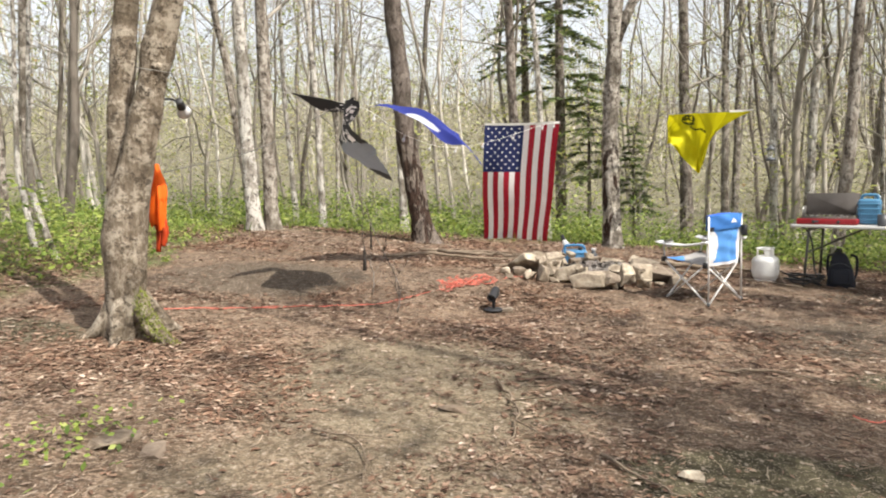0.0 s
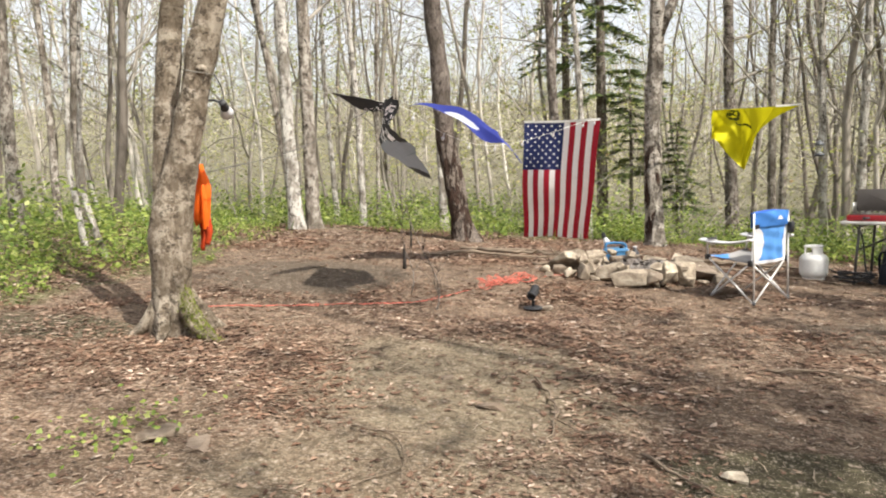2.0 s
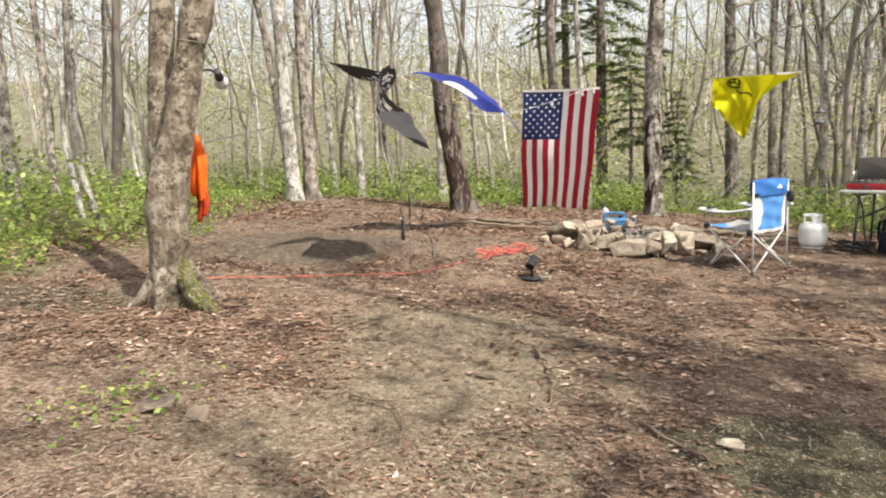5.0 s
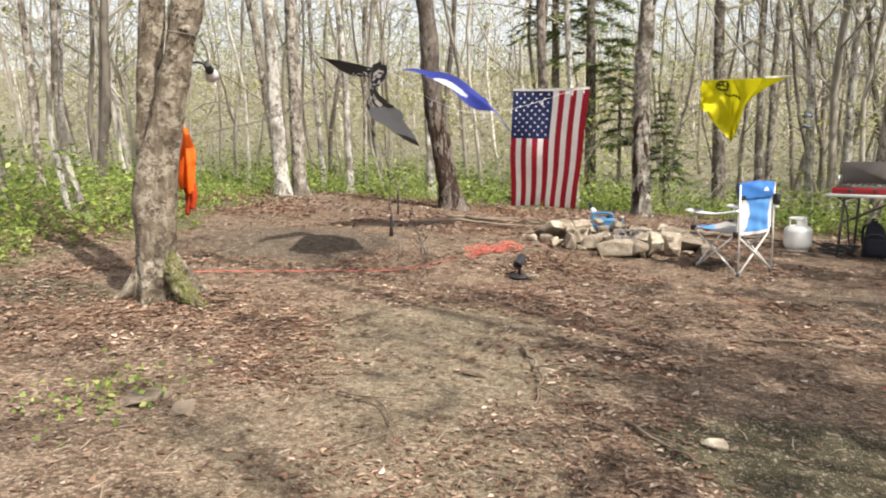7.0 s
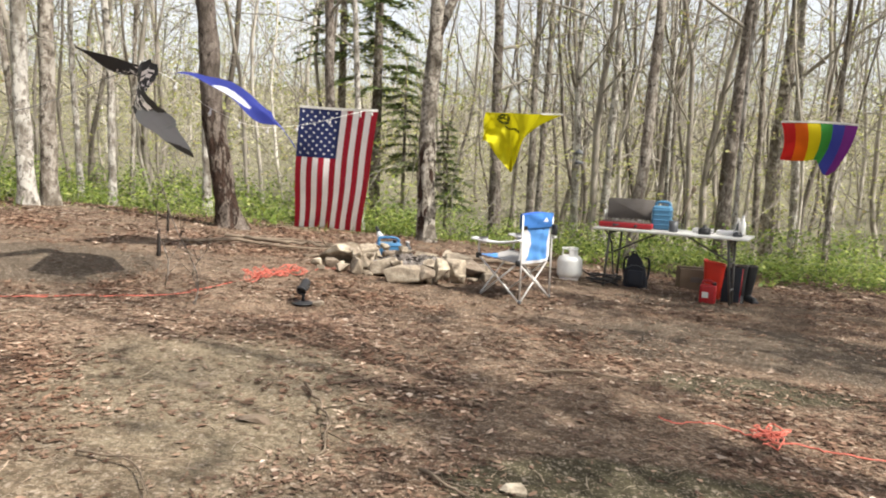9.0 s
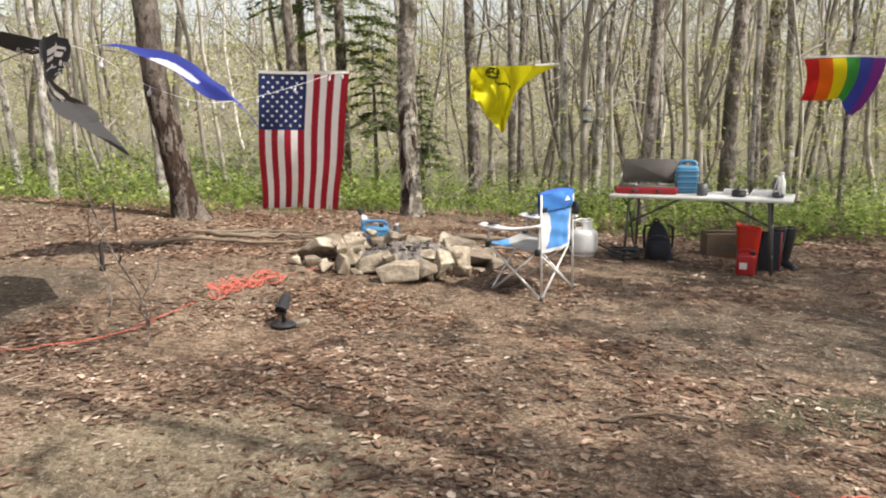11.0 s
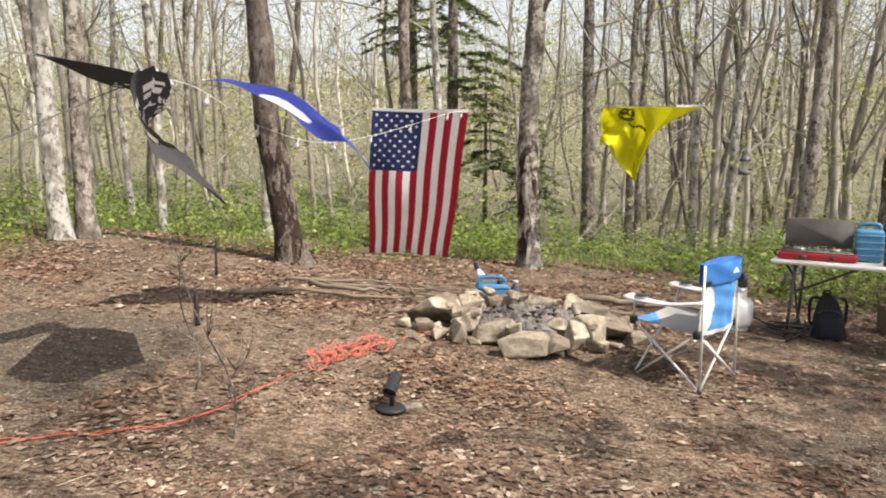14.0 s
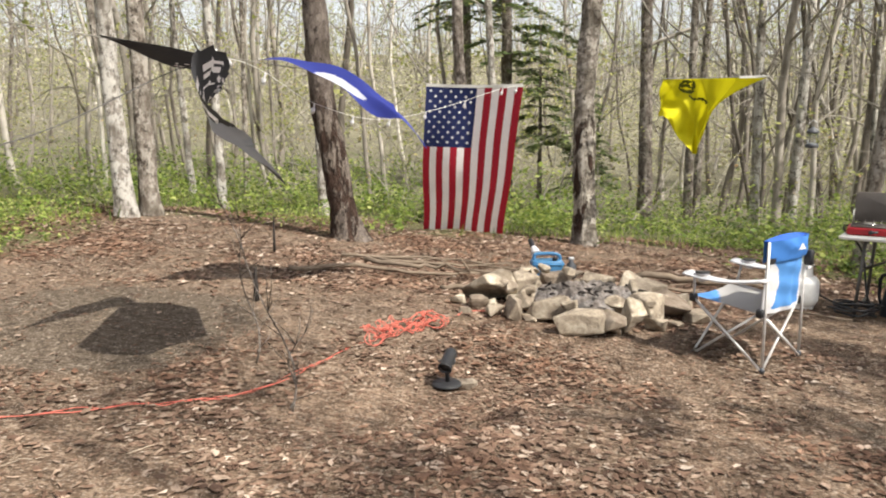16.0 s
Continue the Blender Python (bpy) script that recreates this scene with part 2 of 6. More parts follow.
M_BARK_FLAKED = bark_mat("flaked_grey_bark", (0.07, 0.055, 0.04), (0.25, 0.205, 0.155), (0.6, 0.525, 0.42), 0.48, 1.0, (1, 1, 1.1), scar=(0.1, 1.3, (0.66, 0.6, 0.5), 0.52))
M_BARK_TWIN = bark_mat("mottled_brown_bark", (0.075, 0.054, 0.035), (0.235, 0.178, 0.118), (0.5, 0.41, 0.295), 0.5, 0.85, (0.9, 0.9, 1.15))
M_TWIG = plain_mat("grey_twigs", (0.315, 0.285, 0.245), 0.9, 0, 0.5, 4.0, 0.1)
M_MOSS = plain_mat("green_moss", (0.16, 0.185, 0.03), 0.95, 0, 0.7, 20.0, 0.1)
M_DEADWOOD = plain_mat("dead_wood", (0.2, 0.155, 0.115), 0.9, 0, 0.7, 12.0, 0.1)
M_STONE = stone_mat("fieldstone", (0.15, 0.118, 0.088), (0.39, 0.325, 0.245), (0.66, 0.585, 0.465))
M_ROCK = stone_mat("weathered_tan_rock", (0.16, 0.122, 0.09), (0.27, 0.212, 0.158), (0.42, 0.345, 0.265))
M_ASH = stone_mat("ash", (0.05, 0.047, 0.044), (0.24, 0.23, 0.22), (0.66, 0.65, 0.63))
M_CHAR = plain_mat("charred_wood", (0.035, 0.03, 0.028), 0.9, 0, 0.3, 20.0, 0.1)

# ---- mesh helpers ----


class Acc:
    """Collects the vertices and faces of one mesh."""

    def __init__(self):
        self.v, self.f, self.m = [], [], []

    def add(self, verts, faces, mi=0):
        k = len(self.v)
        self.v.extend(verts)
        self.f.extend([tuple(i + k for i in f) for f in faces])
        self.m.extend([mi] * len(faces))

    def tube(self, pts, radii, n=8, mi=0, rough=0.0, rng=None, caps=True, gnarl=0.0):
        pts = [Vector(p) for p in pts]
        side = Vector((0.31, 0.95, 0.05))
        verts, faces = [], []
        for i, p in enumerate(pts):
            d = (pts[min(i + 1, len(pts) - 1)] - pts[max(i - 1, 0)]).normalized()
            a = side - d * side.dot(d)
            if a.length < 0.05:
                a = Vector((1, 0, 0)) - d * d.x
            a.normalize()
            side = a
            b = d.cross(a)
            for k in range(n):
                w = 2 * math.pi * k / n
                r = radii[i] * (1 + (rng.uniform(-rough, rough) if rough else 0))
                if gnarl:
                    cx, sx = math.cos(w), math.sin(w)
                    r *= 1 + gnarl * (noise.noise((cx * 1.6, sx * 1.6, p.z * 2.2 + p.x)) + 0.7 * noise.noise((cx * 4, sx * 4, p.z * 5 + p.x)))
                verts.append(p + (a * math.cos(w) + b * math.sin(w)) * r)
        for i in range(len(pts) - 1):
            for k in range(n):
                faces.append((i * n + k, i * n + (k + 1) % n, (i + 1) * n + (k + 1) % n, (i + 1) * n + k))
        if caps:
            faces.append(tuple(range(n - 1, -1, -1)))
            faces.append(tuple((len(pts) - 1) * n + k for k in range(n)))
        self.add(verts, faces, mi)

    def grid(self, fn, nu, nv, mi=0):
        """fn(u, v) -> place, u and v from 0 to 1. mi: a number, or mi(i, j) for each cell."""
        verts = [Vector(fn(i / nu, j / nv)) for j in range(nv + 1) for i in range(nu + 1)]
        k = len(self.v)
        self.v.extend(verts)
        for j in range(nv):
            for i in range(nu):
                a = k + j * (nu + 1) + i
                self.f.append((a, a + 1, a + nu + 2, a + nu + 1))
                self.m.append(mi(i, j) if callable(mi) else mi)

    def box(self, c, s, m=None, mi=0):
        m = m or Matrix()
        verts = [m @ Vector((c[0] + s[0] * x / 2, c[1] + s[1] * y / 2, c[2] + s[2] * z / 2)) for z in (-1, 1) for y in (-1, 1) for x in (-1, 1)]
        self.add(verts, [(0, 2, 3, 1), (4, 5, 7, 6), (0, 1, 5, 4), (2, 6, 7, 3), (0, 4, 6, 2), (1, 3, 7, 5)], mi)

    def lathe(self, prof, n=24, m=None, mi=0):
        """prof: (radius, height) from bottom to top, turned round z."""
        m = m or Matrix()
        verts, faces = [], []
        for r, z in prof:
            for k in range(n):
                w = 2 * math.pi * k / n
                verts.append(m @ Vector((r * math.cos(w), r * math.sin(w), z)))
        for i in range(len(prof) - 1):
            for k in range(n):
                faces.append((i * n + k, i * n + (k + 1) % n, (i + 1) * n + (k + 1) % n, (i + 1) * n + k))
        faces.append(tuple(range(n - 1, -1, -1)))
        faces.append(tuple((len(prof) - 1) * n + k for k in range(n)))
        self.add(verts, faces, mi)

    def mesh(self, name, mats, smooth=True):
        me = bpy.data.meshes.new(name)
        me.from_pydata(self.v, [], self.f)
        for mt in mats if isinstance(mats, (list, tuple)) else [mats]:
            me.materials.append(mt)
        me.polygons.foreach_set("material_index", self.m)
        if smooth:
            me.polygons.foreach_set("use_smooth", [True] * len(me.polygons))
        me.update()
        return me


def part(name, acc, mats, parent=None, label="", smooth=True, bevel=0.0):
    """One mesh object, under a thing or a part. Sharp solids get a small bevel."""
    me = acc if isinstance(acc, bpy.types.Mesh) else acc.mesh(name, mats, smooth)
    ob = new(name, me)
    if parent is not None:
        ob.parent = parent
    if label:
        ob["label"] = label
    if bevel:
        b = ob.modifiers.new("edge", "BEVEL")
        b.width, b.segments, b.limit_method = bevel, 2, "ANGLE"
        b.harden_normals = False
    return ob


def thing(name, place, label, category, group="", rz=0.0):
    e = new(name)
    e.empty_display_size = 0.2
    e.matrix_world = pose(*place, 0, 0, rz)
    return tagged(e, label, category, group)


def smooth(a, b, v):
    t = min(1.0, max(0.0, (v - a) / (b - a)))
    return t * t * (3 - 2 * t)


def land(x, y):
    """The height of the ground: it falls gently to the right, dips behind the clearing and rises to a far wooded slope."""
    z = -0.6 * math.tanh(0.075 * x / 0.6) - 0.1 * smooth(11.5, 13.5, y) - 0.85 * smooth(12.8, 20, y) * (0.45 + 0.55 * smooth(-6, 2, x))
    z -= 0.13 * math.exp(-((x + 0.96) / 0.9) ** 2 - ((y - 6.85) / 0.7) ** 2)
    d = math.hypot(x, y - 5)
    z += 0.02 * noise.noise((x * 0.9, y * 0.9, 0)) * smooth(0.5, 3, d)
    z += 0.25 * noise.noise((x * 0.11, y * 0.11, 3)) * smooth(9, 20, d)
    z += 11.6 * smooth(20, 125, d)
    return z


def on(x, y, dz=0.0):
    return (x, y, land(x, y) + dz)


# ---- ground ----
def clearing(x, y):
    """1 inside the trodden clearing, 0 in the green undergrowth."""
    edge = 11.4 + 0.5 * noise.noise((x * 0.5, 1, 0)) + 0.5 * smooth(-4, -1, x) - 1.25 * smooth(0.8, 2.6, x) + 0.3 * math.sin(x * 0.9)
    left = -4.6 - 0.1 * max(0, y - 5) + 0.5 * noise.noise((y * 0.6, 5, 0))
    right = 6.0 + 0.6 * noise.noise((y * 0.5, 9, 0))
    return (1 - smooth(edge - 0.5, edge + 0.6, y)) * smooth(left - 0.6, left + 0.5, x) * (1 - smooth(right, right + 1, x))


def patch(x, y, cx, cy, rx, ry, soft=0.5):
    n = noise.noise((x * 0.7, y * 0.7, 7)) + 0.5 * noise.noise((x * 2.1, y * 2.1, 8)) + 0.3 * noise.noise((x * 5.3, y * 5.3, 9))
    return 1 - smooth(1.0 - soft, 1.12, math.hypot((x - cx) / rx, (y - cy) / ry) + 0.32 * n)


def trodden(x, y):
    """Pale gravelly soil rubbed bare by feet."""
    return max(patch(x, y, -0.95, 4.35, 1.0, 1.25), patch(x, y, -1.0, 3.0, 1.1, 0.8) * 0.7)


def worn(x, y):
    """Bare grey soil where a tent stood, and, with shade painted in, before the table."""
    return max(patch(x, y, -3.2, 7.35, 1.25, 1.0, 0.35), patch(x, y, 2.9, 6.5, 2.3, 1.0) * 0.85, patch(x, y, 2.9, 8.5, 1.3, 0.6) * 0.7)


def damp(x, y):
    """Dark damp soil with a film of moss."""
    return max(patch(x, y, 1.05, 3.45, 1.15, 0.55, 0.3), patch(x, y, 2.2, 5.3, 0.9, 0.35) * 0.8, patch(x, y, -3.9, 4.6, 0.8, 0.5) * 0.7)


def bare(x, y):
    return max(trodden(x, y) * 0.8, worn(x, y) * 0.92, damp(x, y) * 0.8)


def build_ground():
    a = Acc()
    xs = [-600, -350, -220, -150, -100, -70, -50, -38, -30, -24, -19, -15.5] + [-13 + 0.25 * i for i in range(32)] + [-5 + 0.125 * i for i in range(81)] + [5.25 + 0.25 * i for i in range(32)] + [15.5, 19, 24, 30, 38, 50, 70, 100, 150, 220, 350, 600]
    ys = [-600, -300, -150, -80, -50, -30, -20, -14, -10, -7, -5, -3.5] + [-2.5 + 0.25 * i for i in range(14)] + [1 + 0.125 * i for i in range(89)] + [12.25 + 0.25 * i for i in range(20)] + [18.5, 20, 22, 25, 29, 34, 40, 48, 58, 70, 85, 105, 130, 170, 230, 320, 600]
    nx = len(xs)
    for y in ys:
        for x in xs:
            a.v.append((x, y, land(x, y)))
    for j in range(len(ys) - 1):
        for i in range(nx - 1):
            k = j * nx + i
            a.f.append((k, k + 1, k + nx + 1, k + nx))
            a.m.append(0)
    g = part("ground", a, M_GROUND)
    for name, fn in (("tan_soil", trodden), ("grey_and_shaded_soil", worn), ("damp_soil", damp), ("mossy", lambda x, y: 1 - clearing(x, y)), ("far_slope", lambda x, y: smooth(14.0, 22, math.hypot(x * 0.8, y)))):
        at = g.data.attributes.new(name, "FLOAT", "POINT")
        at.data.foreach_set("value", [fn(v[0], v[1]) for v in a.v])
    tagged(g, "brown forest floor of bare soil and leaf litter", "ground", kind="structure")


build_ground()


# ---- trees ----
def wander(base, mid, top, height, rng, wob=0.06, n=36):
    """The line of a trunk through three places, carried on to its full height."""
    base, mid, top = Vector(base), Vector(mid), Vector(top)
    pts = []
    lean = (top - mid) / max(0.3, top.z - mid.z)
    for i in range(n + 1):
        z = base.z - 0.1 + (height + 0.1) * (i / n) ** 1.25
        if z < mid.z:
            s = (z - base.z) / (mid.z - base.z)
            p = base.lerp(mid, s)
        elif z < top.z:
            p = mid.lerp(top, (z - mid.z) / (top.z - mid.z))
        else:
            k = z - top.z
            p = top + lean * k * (0.6 if k > 2 else 1)
            p.x += wob * 4 * math.sin(k * 0.6 + base.x) - wob * 4 * math.sin(base.x)
        p.z = z
        pts.append(p + Vector((rng.uniform(-wob, wob), rng.uniform(-wob, wob), 0)) * (0.12 + 0.6 * i / n))
    return pts


def leaf_at(acc, p, size, rng, flat=0.5, mi=0):
    d = Vector((rng.gauss(0, 1), rng.gauss(0, 1), rng.gauss(0, flat))).normalized()
    s = d.cross(Vector((rng.gauss(0, 0.5), rng.gauss(0, 0.5), 1))).normalized() * size * 0.32
    q = p + d * size * 0.5
    acc.add([p, q + s, p + d * size, q - s], [(0, 1, 2, 3)], mi)


def branch(acc, leaves, start, way, length, r, rng, depth, leafy, leaf=0.05, sides=5):
    """A branch that arches upward and sends thinner ones off at sharp angles, with leaves in small clusters."""
    n = (3, 5, 7)[min(2, depth)]
    pts, rad, dirs = [Vector(start)], [r], []
    d = Vector(way).normalized()
    curl = Vector((rng.gauss(0, 0.1), rng.gauss(0, 0.1), rng.gauss(0.05, 0.09)))
    for i in range(n):
        d = (d + curl + Vector((rng.gauss(0, 0.16), rng.gauss(0, 0.16), rng.gauss(0, 0.11)))).normalized()
        dirs.append(d)
        pts.append(pts[-1] + d * length / n * rng.uniform(0.8, 1.2))
        rad.append(r * (1 - 0.82 * (i + 1) / n))
    acc.tube(pts, rad, sides, caps=False)
    if depth > 0:
        for k in range(rng.randint(2, 4)):
            i = rng.randint(1, n)
            w = dirs[i - 1] + Vector((rng.gauss(0, 0.6), rng.gauss(0, 0.6), rng.gauss(0.08, 0.45)))
            branch(acc, leaves, pts[i], w, length * rng.uniform(0.3, 0.62), rad[i] * 0.6 + 0.0015, rng, depth - 1, leafy, leaf, 4 if depth > 1 else 3)
    want = leafy * (1 if depth == 0 else 0.4)
    while rng.random() < want / 4:
        want -= 4
        q = pts[rng.randint(1, n)] + Vector((rng.gauss(0, 0.07), rng.gauss(0, 0.07), rng.gauss(0, 0.06)))
        for k in range(4):
            leaf_at(leaves, q + Vector((rng.gauss(0, 0.06), rng.gauss(0, 0.06), rng.gauss(0, 0.05))), leaf * rng.uniform(0.6, 1.4), rng)


def grow(trunk, limbs, leaves, pts, r, rng, sides=12, first=0.16, count=9, leafy=5, flare=1.6, leaf=0.07, rough=0.085, depth=2, gnarl=0.0, reach=99.0):
    base = pts[0].z
    top = pts[-1].z
    rad = []
    for p in pts:
        s = (p.z - base) / (top - base)
        rad.append(0.86 * r * (1.04 - 0.9 * s ** 0.85) * (1 + (flare - 1) * math.exp(-(p.z - base) / 0.16)))
    trunk.tube(pts, rad, sides, rough=rough, rng=rng, gnarl=gnarl)
    for k in range(count):
        s = first + (min(0.97, reach / (top - base)) - first) * (k + rng.random()) / count
        z = base + s * (top - base)
        i = max(1, min(len(pts) - 2, next(i for i, p in enumerate(pts) if p.z >= z)))
        p = pts[i - 1].lerp(pts[i], (z - pts[i - 1].z) / (pts[i].z - pts[i - 1].z))
        w = rng.uniform(0, 2 * math.pi)
        up = rng.uniform(0.35, 1.2)
        branch(limbs, leaves, p, (math.cos(w), math.sin(w), up), (top - z) * 0.35 + rng.uniform(0.5, 1.4), max(0.009, r * (1 - s) * 0.3), rng, depth, leafy, leaf)


def make_tree(base, mid, top, r, height, bark, label, seed, count=9, first=0.2, leafy=7, flare=1.4, extra=None, leaf=0.055, gnarl=0.15):
    rng = random.Random(seed)
    b = Vector((base[0], base[1], land(base[0], base[1])))
    t = thing("tree", b, label, "tree", "trees round the clearing")
    inv = Matrix.Translation(-b)
    trunk, limbs, leaves = Acc(), Acc(), Acc()
    grow(trunk, limbs, leaves, wander(b, mid, top, height, rng, 0.06 if gnarl < 0.15 else 0.03, 110 if gnarl > 0.15 else 48), r, rng, 26 if gnarl > 0.15 else 14, first, count, leafy, flare, leaf, 0.03, 2, gnarl)
    if extra:
        for pts, rad in extra:
            trunk.tube(pts, rad, 10, rough=0.05, rng=rng)
    for acc in (trunk, limbs, leaves):
        acc.v = [inv @ Vector(v) for v in acc.v]
    part("trunk", trunk, bark, t)
    tagged(part("branchwork", limbs, M_TWIG, t, "thin grey bare branches"), kind="stuff")
    if leaves.f:
        part("crown", leaves, M_BUD, t, "sparse pale spring leaves", smooth=False)
    return t


PALE, GREY, DARK = "pale grey mottled forest tree trunk with sparse spring leaves", "grey-brown forest tree with sparse spring leaves", "dark brown forest tree with rough scarred bark"
TREES = [
    ((-5.38, 11.47), (-5.43, 11.47, 1.78), (-5.46, 11.47, 4.21), 0.138, 14.6, M_BARK_PALE, PALE),
    ((-5.21, 11.75), (-5.2, 11.75, 1.8), (-5.2, 11.75, 4.28), 0.14, 15.5, M_BARK, GREY),
    ((-5.94, 12.6), (-6.3, 12.6, 3.19), (-6.56, 12.6, 4.52), 0.075, 11.4, M_BARK, GREY),
    ((-4.99, 13.5), (-5.0, 13.5, 2.07), (-5.14, 13.5, 4.76), 0.08, 12, M_BARK_PALE, PALE),
    ((-6.14, 15.0), (-6.28, 15.0, 3.03), (-6.27, 15.0, 5.17), 0.07, 13, M_BARK_PALE, PALE),
    ((-5.57, 16.0), (-5.5, 16.0, 3.16), (-5.38, 16.0, 5.44), 0.06, 12, M_BARK, GREY),
    ((-3.32, 13.06), (-3.34, 13.06, 1.58), (-3.35, 13.06, 3.73), 0.09, 9.6, M_BARK_PALE, PALE),
    ((-1.35, 14.0), (-1.46, 14.0, 2.1), (-1.53, 14.0, 4.9), 0.115, 16, M_BARK_DARK, DARK),
    ((-0.89, 14.5), (-1.03, 14.5, 2.45), (-1.17, 14.5, 5.04), 0.08, 13, M_BARK_PALE, PALE),
    ((2.41, 21.0), (2.32, 21.0, 3.01), (2.23, 21.0, 6.81), 0.2, 19.9, M_BARK_DARK, DARK),
    ((3.19, 20.0), (3.16, 20.0, 3.64), (3.21, 20.0, 6.54), 0.125, 16.8, M_BARK, GREY),
    ((3.58, 21.0), (3.64, 21.0, 2.22), (3.76, 21.0, 6.82), 0.12, 16.2, M_BARK, GREY),
    ((3.44, 16.0), (3.39, 16.0, 1.99), (3.33, 16.0, 5.45), 0.1, 13.4, M_BARK_PALE, PALE),
    ((4.03, 16.0), (4.14, 16.0, 3.15), (4.18, 16.0, 5.45), 0.11, 14.5, M_BARK_PALE, PALE),
    ((3.15, 11.3), (3.29, 11.3, 1.36), (3.4, 11.3, 4.18), 0.1, 14, M_BARK, GREY),
    ((5.73, 17.0), (5.67, 17.0, 3.27), (5.64, 17.0, 5.73), 0.065, 12, M_BARK_PALE, PALE),
    ((5.83, 14.3), (5.86, 14.3, 1.38), (6.11, 14.3, 5.0), 0.16, 17.3, M_BARK_DARK, DARK),
    ((4.82, 11.6), (4.82, 11.6, 1.78), (4.84, 11.6, 3.03), 0.05, 9, M_BARK_PALE, PALE),
    ((7.33, 16.0), (7.21, 16.0, 3.15), (7.09, 16.0, 5.46), 0.085, 14, M_BARK, GREY),
    ((9.31, 19.5), (9.47, 19.5, 2.43), (9.69, 19.5, 6.41), 0.24, 21.0, M_BARK, GREY),
    ((9.85, 19.0), (9.66, 19.0, 2.12), (9.44, 19.0, 6.27), 0.141, 17.1, M_BARK_PALE, PALE),
    ((7.09, 13.0), (7.11, 13.0, 1.84), (7.11, 13.0, 4.64), 0.06, 11, M_BARK, GREY),
    ((-8.94, 9.5), (-8.94, 9.5, 2.28), (-8.87, 9.5, 3.89), 0.12, 15, M_BARK, GREY),
    ((-10.47, 12.0), (-10.45, 12.0, 2.52), (-10.48, 12.0, 4.15), 0.085, 13, M_BARK, GREY),
    ((-7.33, 9.0), (-7.33, 9.0, 2.16), (-7.19, 9.0, 3.63), 0.08, 12, M_BARK, GREY),
    ((-5.9, 7.6), (-6.14, 7.6, 1.19), (-6.02, 7.6, 2.63), 0.04, 6, M_BARK_PALE, PALE),
    ((-6.66, 8.2), (-6.8, 8.2, 1.39), (-6.66, 8.2, 3.42), 0.045, 7, M_BARK_PALE, PALE),
]
LIMB = [([(3.38, 11.3, 3.95), (3.0, 10.9, 4.3), (2.4, 10.2, 4.45), (1.93, 9.6, 4.5), (1.5, 9.0, 4.7)], [0.04, 0.034, 0.027, 0.02, 0.008])]
for i, (b, m, t, r, h, bark, label) in enumerate(TREES):
    make_tree(b, m, t, r, h, bark, label, 100 + i, count=12, first=max(0.2, 3.3 / h), leafy=4, extra=LIMB if b == (3.15, 11.3) else None)
# the two large trees that stand nearest behind the fire ring
make_tree((-2.47, 10.98), (-2.72, 10.98, 1.76), (-2.87, 10.98, 4.08), 0.165, 17.9, M_BARK_SCAR, "dark leaning tree with reddish scarred lower bark", 7, 8, 0.3, flare=2.0, gnarl=0.26)
make_tree((0.23, 11.87), (0.18, 11.87, 1.54), (0.33, 11.87, 4.33), 0.15, 16.6, M_BARK_FLAKED, "grey-brown tree with scarred bark and a forking limb", 8, 8, 0.3, flare=1.6, gnarl=0.22,
          extra=[([(0.29, 11.87, 3.02), (0.49, 11.89, 3.5), (0.78, 11.92, 4.04), (1.02, 11.98, 4.84), (1.18, 12.08, 6.35), (1.4, 12.3, 9.03)], [0.075, 0.072, 0.066, 0.06, 0.05, 0.02])])


def finer(pts, rad, k=6):
    """The same line with k steps for each one."""
    q, r = [], []
    for i in range(len(pts) - 1):
        for j in range(k):
            q.append(Vector(pts[i]).lerp(Vector(pts[i + 1]), j / k))
            r.append(rad[i] + (rad[i + 1] - rad[i]) * j / k)
    return q + [Vector(pts[-1])], r + [rad[-1]]


